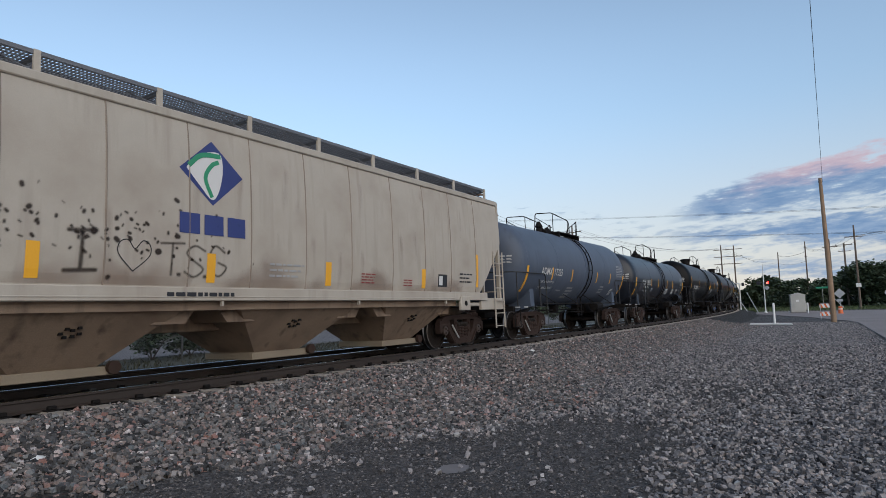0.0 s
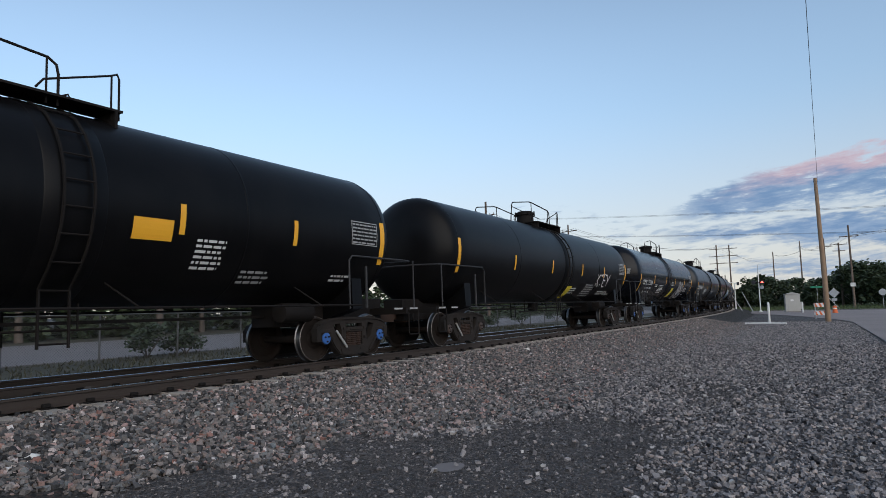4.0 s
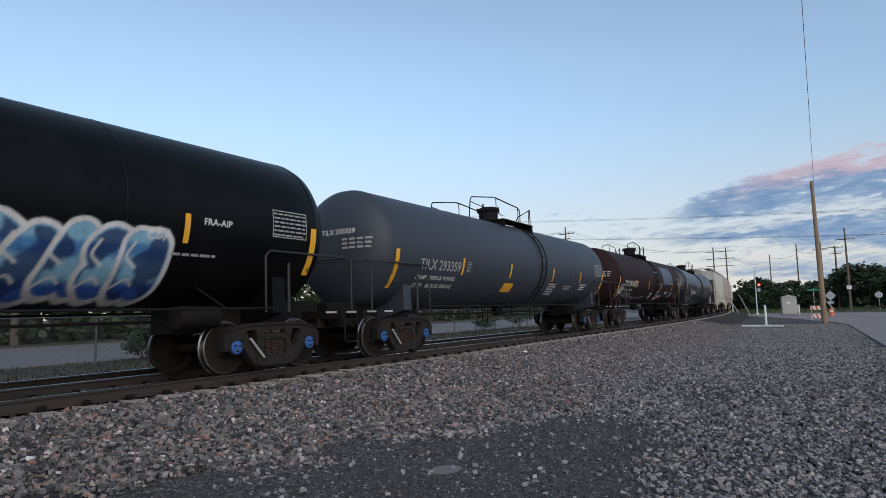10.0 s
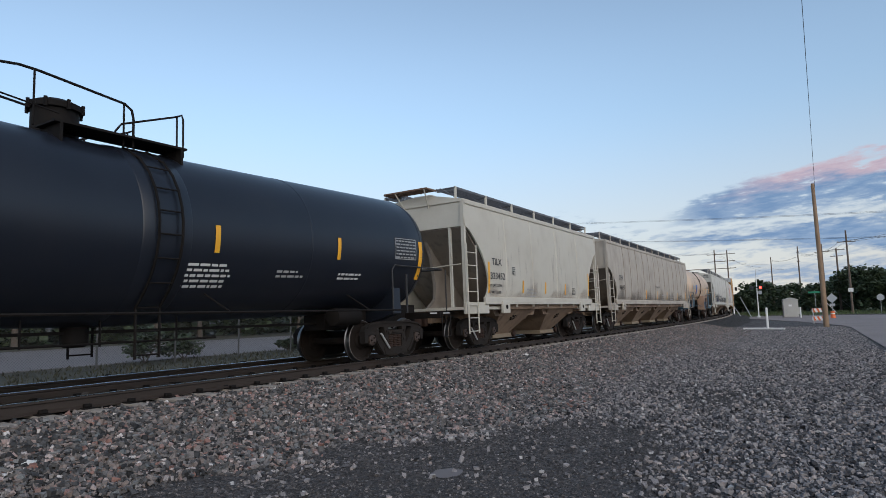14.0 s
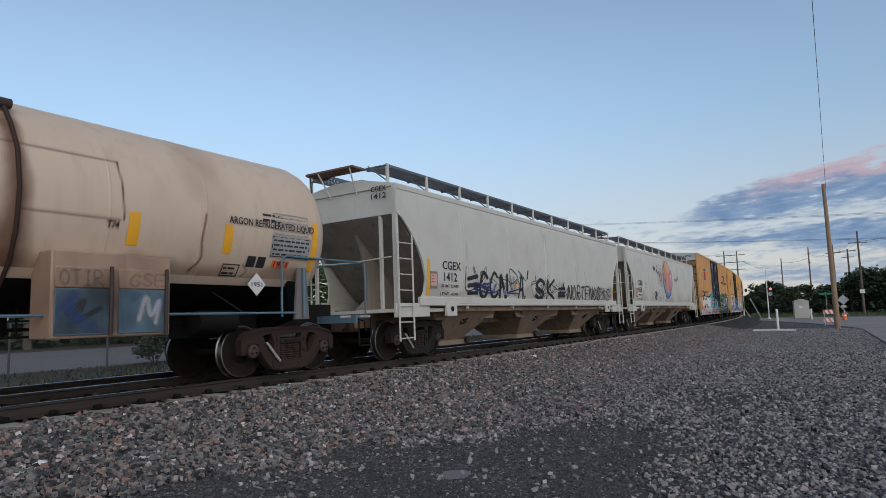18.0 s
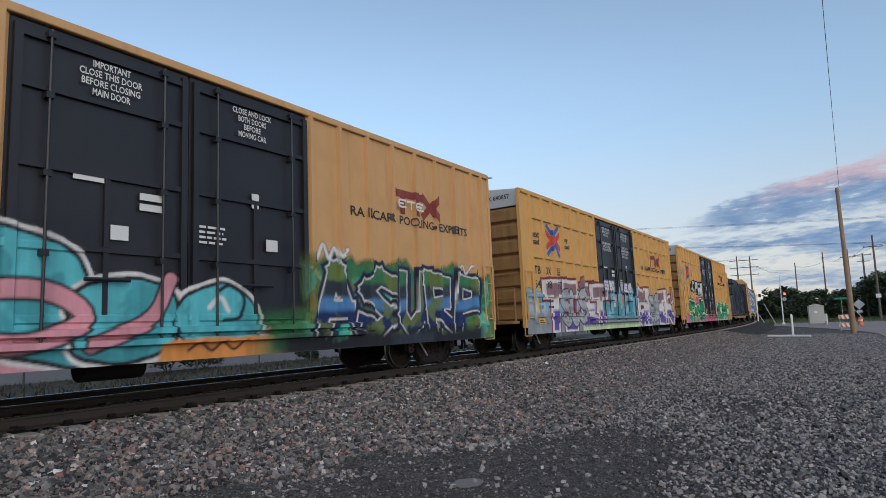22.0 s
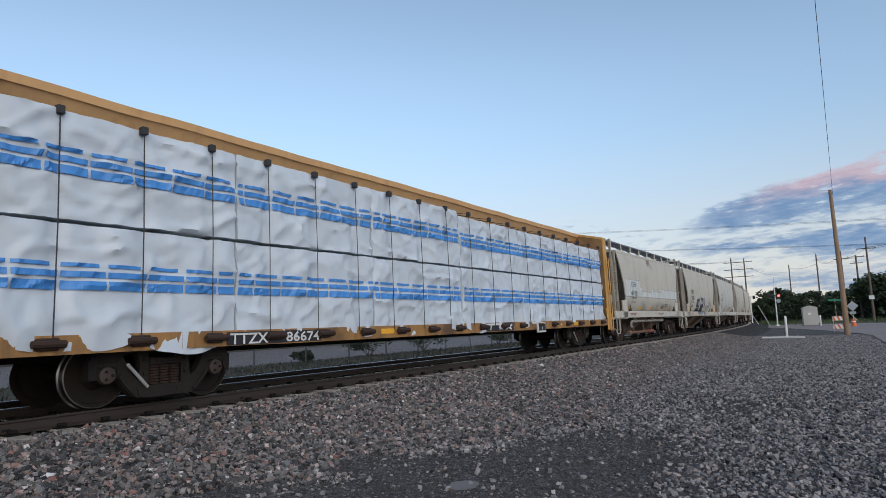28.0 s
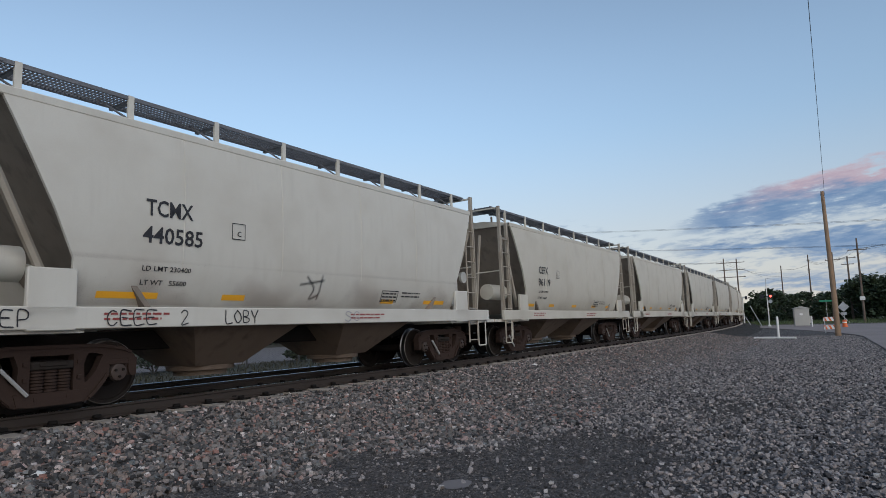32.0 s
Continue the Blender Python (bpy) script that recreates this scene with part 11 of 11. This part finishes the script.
def crossing_signal():
    s = thing("crossing_signal", "white railway crossing signal mast with one red lamp lit", "signal", m=pose(96, 8.25, GROUND_Z))
    bm = bm_new()
    lathe(bm, [(0, 0.22), (0.12, 0.22), (0.3, 0.13), (0.32, 0.08), (5.9, 0.06)], 12, axis="z")
    part("mast", bm, M_WPAINT, s)
    bm = bm_new()
    tube(bm, [(0, 0, 5.9), (0, 0, 6.6)], 0.03, 8)
    part("finial", bm, M_GALV, s)
    bm = bm_new()
    tube(bm, [(-0.05, -0.8, 4.15), (-0.05, 0.8, 4.15)], 0.05, 8)
    bar = part("lamp_bar", bm, M_IRON, s)
    for y, mt, lab in ((-0.45, M_RED, "lit red lamp"), (0.62, M_DARKLENS, "dark unlit lamp")):
        bm = bm_new()
        lathe(bm, [(-0.2, 0.3), (-0.17, 0.3), (-0.17, 0.18), (0.1, 0.16)], 20, axis="x", at=(0, y, 4.15))
        h = part("lamp_housing", tidy(bm), M_DARKLENS, s)
        bm = bm_new()
        lathe(bm, [(-0.24, 0.02), (-0.22, 0.14), (-0.18, 0.15)], 16, axis="x", at=(0, y, 4.15))
        part("lamp_lens", tidy(bm), mt, h, lab)
    bm = bm_new()
    lathe(bm, [(-0.1, 0.26), (0.1, 0.26)], 16, axis="x", at=(0, -0.35, 3.45))
    part("bell", tidy(bm), M_GALV, s)
    return s


crossing_signal()
bm = bm_new()
t2 = thing("gate_mechanism", "white crossing gate post with a short lamp arm", "signal", m=pose(112, 13.2, GROUND_Z))
lathe(bm, [(0, 0.2), (0.2, 0.2), (0.25, 0.1), (4.6, 0.09)], 10, axis="z")
part("mast", bm, M_WPAINT, t2)
bm = bm_new()
tube(bm, [(0, -0.4, 4.5), (0, 0.6, 4.75), (0, 1.6, 4.6)], 0.07, 8)
part("arm", bm, M_WPAINT, t2)
bm = bm_new()
box(bm, -0.2, 0.2, -0.7, -0.35, 4.2, 4.75, bevel=0.03)
part("lamp_housing", bm, M_DARKLENS, t2)


def cabinet():
    c = thing("signal_cabinet", "grey metal railway equipment cabinet with a peaked roof", "cabinet", m=pose(94, 4.3, GROUND_Z, 0, 0, 8))
    bm = bm_new()
    box(bm, -0.8, 0.8, -0.85, 0.85, 0.1, 2.35, bevel=0.02)
    body = part("body", bm, M_CAB, c)
    bm = bm_new()
    slab(bm, [(-0.95, 2.35), (0.95, 2.35), (0, 2.62)], -0.9, 0.9, "yz")
    part("roof", tidy(bm), M_CAB, c)
    bm = bm_new()
    box(bm, -0.83, -0.8, -0.6, 0.55, 0.2, 2.2, bevel=0.01)
    d = part("door", bm, M_CAB, c)
    bm = bm_new()
    box(bm, -0.85, -0.83, -0.1, 0.25, 1.45, 1.7)
    part("notice", bm, M_WPAINT, d)
    bm = bm_new()
    box(bm, -0.9, 0.9, -0.95, 0.95, 0, 0.1)
    part("base", bm, M_ROADGREY, c)
    bm = bm_new()
    box(bm, -0.3, 0.4, -1.15, -0.85, 0.4, 1.3, bevel=0.02)
    part("side_box", bm, M_CAB, c)


cabinet()


def round_post(name, x, y, h, r, material, label, cat):
    bm = bm_new()
    lathe(bm, [(-0.1, r), (h - r * 0.6, r), (h - r * 0.2, r * 0.8), (h, r * 0.3)], 12, axis="z", at=(x, y, GROUND_Z))
    return tagged(part(name, tidy(bm), material, None, label), category=cat)


round_post("marker_post", 48.8, 3.7, 1.5, 0.075, M_WPAINT, "short white plastic pipe standing in the gravel", "post")
round_post("marker_post", 88, 2.95, 1.35, 0.07, M_WPAINT, "short white plastic pipe by the grey cabinet", "post")
bm = bm_new()
tube(bm, [(48.4, 5.2, GROUND_Z + 0.05), (48.2, 3.8, GROUND_Z + 0.06), (47.8, 2.6, GROUND_Z + 0.05)], 0.07, 8)
tagged(part("fallen_pipe", bm, M_WPAINT, None, "long white pipe lying on the gravel"), category="pipe")


def barricade(x, y):
    b = thing("barricade", "folding road barricade with orange and white striped boards", "barricade", m=pose(x, y, GROUND_Z + 0.02, 0, 0, 5))
    for zc in (1.12, 0.45):
        w = 0.95
        bm = bm_new()
        box(bm, -0.02, 0.02, -w / 2, w / 2, zc - 0.17, zc + 0.17)
        bd = part("board", bm, M_WPAINT, b)
        bm = bm_new()
        for k in range(3):
            y0 = -w / 2 + 0.02 + k * 0.33
            slab(bm, [(y0, zc - 0.165), (y0 + 0.15, zc - 0.165), (min(y0 + 0.29, w / 2), zc + 0.165), (min(y0 + 0.14, w / 2), zc + 0.165)], -0.026, -0.021, "yz")
        part("stripes", tidy(bm), M_ORANGE, bd, "orange reflective stripes")
    for y0 in (-0.4, 0.4):
        for dx in (-0.3, 0.3):
            bm = bm_new()
            tube(bm, [(dx, y0, 0), (dx * 0.1, y0, 1.3)], 0.025, 6)
            part("leg", bm, M_GALV, b)


barricade(60.5, 0.74)
bm = bm_new()
cone = thing("traffic_drum", "orange road drum with white bands", "traffic drum", m=pose(83, -0.35, GROUND_Z + 0.05))
lathe(bm, [(0, 0.3), (0.05, 0.3), (0.05, 0.25), (0.76, 0.2), (0.8, 0.08)], 16, axis="z")
part("body", tidy(bm), M_ORANGE, cone)
bm = bm_new()
lathe(bm, [(0.45, 0.228), (0.56, 0.222)], 16, axis="z")
part("band", tidy(bm), M_WPAINT, cone)


def sign(name, x, y, h, poly, face, label, turn=0, w2=None, back=M_GALV):
    s = thing(name, label, "sign", m=pose(x, y, GROUND_Z, 0, 0, turn))
    bm = bm_new()
    tube(bm, [(0, 0, -0.1), (0, 0, h)], 0.035, 8)
    part("post", bm, back, s)
    bm = bm_new()
    slab(bm, poly, -0.06, -0.04, "yz")
    part("sign_face", tidy(bm), face, s)
    return s


sg = sign("warning_sign", 110, -0.5, 3.3, [(-0.75, 2.5), (0, 1.75), (0.75, 2.5), (0, 3.25)], M_GALV, "bare back of a diamond road sign on a post")
bm = bm_new()
slab(bm, [(-0.35, 1.3), (0.35, 1.3), (0.35, 1.7), (-0.35, 1.7)], -0.06, -0.04, "yz")
part("sign_face", tidy(bm), M_GALV, sg)
sign("street_sign", 118, 1.75, 3.9, [(-1.0, 3.45), (0.9, 3.45), (0.9, 3.75), (-1.0, 3.75)], M_GREENSIGN, "green street name sign on a thin post")
sign("stop_sign", 112, -6.6, 3.0, [(0.5 * math.cos(radians(22.5 + 45 * k)), 2.45 + 0.5 * math.sin(radians(22.5 + 45 * k))) for k in range(8)], M_GALV, "octagonal stop sign on a post")
for x, y, dx, dy, h in ((100.5, 9.6, 0.6, 1.4, 3.0), (103, 11.2, 0.4, 1.8, 3.2), (152, -4.6, 0.5, 2.6, 2.8), (118, -1.2, 0.4, 2.0, 2.6)):
    bm = bm_new()
    tube(bm, [(x, y, GROUND_Z), (x + dx, y + dy, GROUND_Z + h)], 0.05, 6)
    tagged(part("guy_guard", bm, M_GALV, None, "pale leaning guy wire guard in the verge"), category="guy wire")


# ---- trees and scrub ----
def leaf_cloud(bm, rng, cx, cy, cz, rx, rz, n, size, mi=0):
    """Small leaf clumps in an uneven crown: each a pair of bent blades."""
    for _ in range(n):
        while True:
            u = Vector((rng.uniform(-1, 1), rng.uniform(-1, 1), rng.uniform(-1, 1)))
            if 0.25 < u.length < 1:
                break
        u = u * (0.55 + 0.45 * rng.random())
        c = Vector((cx + u.x * rx, cy + u.y * rx, cz + u.z * rz))
        a, b = rng.uniform(0, math.tau), rng.uniform(-0.7, 0.7)
        s = size * rng.uniform(0.6, 1.4)
        d = Vector((math.cos(a) * math.cos(b), math.sin(a) * math.cos(b), math.sin(b)))
        w = d.cross(Vector((rng.uniform(-1, 1), rng.uniform(-1, 1), 1))).normalized() * s * 0.42
        v = [bm.verts.new(c - d * s * 0.5), bm.verts.new(c + w), bm.verts.new(c + d * s * 0.6), bm.verts.new(c - w)]
        bm.faces.new(v).material_index = mi


def tree(name, x, y, h, spread, label, seed, leaves=900, size=0.5, material=None, bare=False, trunk_h=0.35, z=GROUND_Z):
    rng = random.Random(seed)
    t = thing(name, label, "tree", "", pose(x, y, z - 0.1))
    bm = bm_new()
    tube(bm, [(0, 0, 0), (rng.uniform(-0.1, 0.1), 0.05, h * trunk_h * 0.5), (rng.uniform(-0.2, 0.2), rng.uniform(-0.2, 0.2), h * trunk_h), (rng.uniform(-0.4, 0.4), rng.uniform(-0.4, 0.4), h * 0.75)],
         [h * 0.022, h * 0.018, h * 0.014, h * 0.005], 9)
    tips = []
    for k in range(9 if not bare else 12):
        a = k * 2.4 + rng.uniform(-0.4, 0.4)
        z0 = h * (trunk_h * 0.7 + (0.9 - trunk_h) * 0.6 * k / 9)
        r = spread * rng.uniform(0.55, 1.0) * (1 - 0.45 * k / 9)
        p1 = Vector((0.5 * r * math.cos(a), 0.5 * r * math.sin(a), z0 + h * 0.13))
        p2 = Vector((r * math.cos(a), r * math.sin(a), z0 + h * rng.uniform(0.2, 0.34)))
        tube(bm, [(0, 0, z0), p1, p2], [h * 0.009, h * 0.006, h * 0.002], 6)
        tips.append((p1, p2))
        if bare:
            for j in range(7):
                q = p1.lerp(p2, rng.uniform(0.1, 1.0))
                e = q + Vector((rng.uniform(-0.25, 0.25) * spread, rng.uniform(-0.25, 0.25) * spread, rng.uniform(0.1, 0.24) * h))
                tube(bm, [q, q.lerp(e, 0.5) + Vector((rng.uniform(-0.1, 0.1), rng.uniform(-0.1, 0.1), 0)), e], [h * 0.0025, h * 0.002, h * 0.0012], 4)
    part("trunk", bm, M_BARK, t)
    if not bare:
        bm = bm_new()
        for p1, p2 in tips:
            n = leaves // 14
            leaf_cloud(bm, rng, p2.x, p2.y, p2.z, spread * rng.uniform(0.3, 0.45), h * rng.uniform(0.1, 0.16), n, size)
            leaf_cloud(bm, rng, p1.x, p1.y, p1.z, spread * 0.3, h * 0.1, n // 2, size)
        leaf_cloud(bm, rng, 0, 0, h * 0.8, spread * 0.4, h * 0.17, leaves // 8, size)
        part("crown", bm, material or M_LEAF, t, smooth=0)
    return t


# behind the train: a verge with weeds, a mesh fence, a street, a row of trees
sheet("verge", [(-200, 15.5), (34, 15.5), (120, 21.5), (125, 25.5), (40, 23.5), (-200, 23.5)], GROUND_Z + 0.02, M_GRASS, "dry weedy verge behind the railway", "grass", 0.05)
sheet("street", [(-300, 23.6), (40, 23.6), (125, 25.6), (160, 43), (60, 41), (-300, 41)], GROUND_Z + 0.04, M_ROADGREY, "pale concrete street behind the railway", "street", 0.06)
sheet("lawn", [(-300, 41.1), (60, 41.1), (160, 43.1), (220, 200), (-300, 200)], GROUND_Z + 0.03, M_GRASS, "rough grass under the trees beyond the street", "grass", 0.05)


def chain_fence():
    f = thing("chain_link_fence", "grey chain-link fence with steel posts along the verge", "fence")
    bm = bm_new()
    tube(bm, [(0, 0, -0.1), (0, 0, 1.75)], 0.035, 8)
    me = finish("post", bm)
    me.materials.append(M_OLDSTEEL)
    for k in range(24):
        put("post", me, f, pose(-12 + 3.0 * k, 21.3, GROUND_Z))
    bm = bm_new()
    tube(bm, [(-12, 21.3, GROUND_Z + 1.7), (57, 21.3, GROUND_Z + 1.7)], 0.025, 6)
    part("top_rail", bm, M_OLDSTEEL, f)
    bm = bm_new()
    for sgn in (-1, 1):
        x = -12.0
        while x < 56:
            for d in (0,):
                a, b = Vector((x, 21.3, GROUND_Z + (0.05 if sgn > 0 else 1.68))), Vector((x + 1.63, 21.3, GROUND_Z + (1.68 if sgn > 0 else 0.05)))
                w = Vector((0.0022, 0, 0.0022 * -sgn))
                bm.faces.new([bm.verts.new(p) for p in (a - w, b - w, b + w, a + w)])
            x += 0.09
    tagged(part("mesh", bm, M_OLDSTEEL, f, smooth=0), kind="stuff")


chain_fence()
rngt = random.Random(9)
for k, (x, y, h, sp) in enumerate(((14.5, 49, 13.5, 5.0), (20.5, 46, 13.0, 4.6), (26, 50, 12.0, 4.8), (30.5, 45.5, 15.6, 4.6), (37, 49, 12.5, 5.0), (10, 51, 12, 4.8), (45, 53, 9.5, 4.5), (54, 58, 9, 4.4), (3, 52, 11, 5), (24, 54, 11, 5), (33, 56, 10, 5), (46, 45.5, 8.5, 4.4))):
    tree("deciduous_tree", x, y, h, sp, "leafy green roadside tree beyond the street", 40 + k, 6000, 0.28, M_LEAF, trunk_h=0.25)
tree("bare_tree", 28.2, 55, 14.6, 2.2, "leafless dead tree among the green ones", 77, bare=True, trunk_h=0.4)


def bush(x, y, r, h, label, seed, material=None, n=1100, size=0.13, z=GROUND_Z):
    rng = random.Random(seed)
    bm = bm_new()
    for k in range(5):
        a = k * 1.26
        tube(bm, [(0, 0, 0), (0.4 * r * math.cos(a), 0.4 * r * math.sin(a), 0.5 * h)], [0.03, 0.012], 5, mi=1)
    for k in range(6):
        leaf_cloud(bm, rng, rng.uniform(-0.55, 0.55) * r, rng.uniform(-0.55, 0.55) * r, h * rng.uniform(0.35, 0.75), r * 0.5, h * 0.32, n // 6, size)
    return tagged(part("bush", bm, (material or M_LEAF2, M_BARK), None, label, smooth=0, m=pose(x, y, z)), category="bush", group="bushes by the fence")


for k, (x, y, r, h) in enumerate(((14.6, 22.6, 1.3, 1.5), (16.6, 23.0, 1.2, 1.2), (27, 22.5, 1.4, 1.3), (33, 23, 1.5, 1.6), (44, 23.4, 1.3, 1.2), (22, 22.4, 0.7, 0.7), (52, 24.0, 1.6, 1.5), (63, 25, 1.6, 1.4))):
    bush(x, y, r, h, "dark green scrubby bush at the fence", 60 + k)


def grass_tufts(name, n, area, h, label, seed, material):
    rng = np.random.default_rng(seed)
    x, y = rng.uniform(area[0], area[1], n), rng.uniform(area[2], area[3], n)
    a = rng.uniform(0, math.tau, n)
    hh, ln = h * rng.uniform(0.4, 1.3, n), rng.normal(0, 0.35, (n, 2))
    w = 0.02 + 0.02 * rng.random(n)
    dx, dy = np.cos(a) * w, np.sin(a) * w
    z = np.full(n, GROUND_Z)
    co = np.stack([np.stack([x - dx, y - dy, z], -1), np.stack([x + dx, y + dy, z], -1), np.stack([x + ln[:, 0] * hh, y + ln[:, 1] * hh, z + hh], -1)], 1).reshape(-1, 3)
    me = bpy.data.meshes.new(name)
    me.from_pydata(co.tolist(), [], np.arange(3 * n).reshape(-1, 3).tolist())
    me.materials.append(material)
    tagged(put(name, me), label, "grass", kind="stuff")


grass_tufts("weeds", 6000, (2, 50, 17.0, 23.4), 0.15, "dry weeds and grass along the fence", 3, M_BLADE)
grass_tufts("weeds", 7000, (104, 150, -16, 16), 0.5, "green weeds on the verge beyond the road", 4, M_GREENBLADE)


def hedge():
    """Scrub and young trees in a broken row beyond the street."""
    rng = random.Random(31)
    bm = bm_new()
    for k in range(240):
        x = -20 + 0.75 * k + rng.uniform(-0.6, 0.6)
        y = 47 + 0.06 * x + rng.uniform(-1.5, 4.0) + 5 * (k % 2)
        h = rng.uniform(2.6, 5.2) + 1.2 * math.sin(x * 0.21)
        for j in range(3):
            leaf_cloud(bm, rng, x + rng.uniform(-0.6, 0.6), y + rng.uniform(-0.6, 0.6), GROUND_Z + h * (0.17 + 0.27 * j), 1.7 - 0.3 * j, h * 0.22, 95, 0.62)
    tagged(part("hedge", bm, M_LEAF2, None, smooth=0), "dark green scrub beyond the street", "scrub", kind="stuff")


hedge()


def wood_edge():
    """The dark wood on the far side of the crossing: overlapping crowns with an uneven top."""
    rng = random.Random(12)
    bm = bm_new()
    for k in range(120):
        q = k / 119
        az = 0.18 - 0.31 * q
        d = 185 + rng.uniform(-14, 26) - 50 * q * q
        x, y = d * math.cos(az), d * math.sin(az)
        top = float(np.interp(az, [-0.12, -0.065, -0.04, -0.02, 0.0, 0.05, 0.075, 0.088, 0.105, 0.13, 0.18], [0.052, 0.05, 0.058, 0.043, 0.034, 0.029, 0.034, 0.04, 0.026, 0.015, 0.009]))
        h = 1.6 + top * d + rng.uniform(-1.2, 0.5)
        sp = rng.uniform(1.6, 2.8)
        for j in range(5):
            leaf_cloud(bm, rng, x + rng.uniform(-1, 1) * sp, y + rng.uniform(-1, 1) * sp, GROUND_Z + h * (0.14 + 0.17 * j), sp * (1.0 - 0.08 * j), h * 0.16, 85, 0.6)
    tagged(part("wood", bm, M_LEAF2, None, smooth=0), "dense dark green wood beyond the crossing", "wood", kind="stuff")


wood_edge()
for k, (x, y, h, sp) in enumerate(((150, -5.2, 9.6, 4.0), (146, -8.6, 8.8, 4.0), (176, 14.8, 8.9, 3.0), (165, 17.5, 5.6, 2.6), (150, 1.5, 6.4, 3.2))):
    tree("deciduous_tree", x, y, h, sp, "broad dark green tree at the edge of the wood", 90 + k, 3600, 0.45, M_LEAF2, trunk_h=0.2)


# ---- everything that moves ----
def motions():
    times = [0.5 * k for k in range(65)]
    paths = []
    for c, s0, tc in TRAIN:
        rows = []
        for t in times:
            s = s0 - SPEED * t
            a, b = track(s - tc / 2)[0], track(s + tc / 2)[0]
            m = (a + b) / 2
            rows.append((t, pose(m.x, m.y, 0, -0.86, 0, math.degrees(math.atan2(b.y - a.y, b.x - a.x)))))
        walk(c, rows)
        paths.append(rows)
    for load, k in LOADS:
        walk(load, paths[k])
    # all wheels turn alike: one wheelset is keyed, and the others follow the same turning
    spin = [(k / FPS, pose(0, 0, 0, 0, -math.degrees(SPEED * k / FPS / WHEEL_R), 0)) for k in range(int(32 * FPS) + 1)]
    first = WHEELSETS[0]
    walk(first, spin)
    for w in WHEELSETS[1:]:
        w.rotation_mode = "QUATERNION"
        keys = w.animation_data_create()
        keys.action = first.animation_data.action
        keys.action_slot = first.animation_data.action_slot


motions()
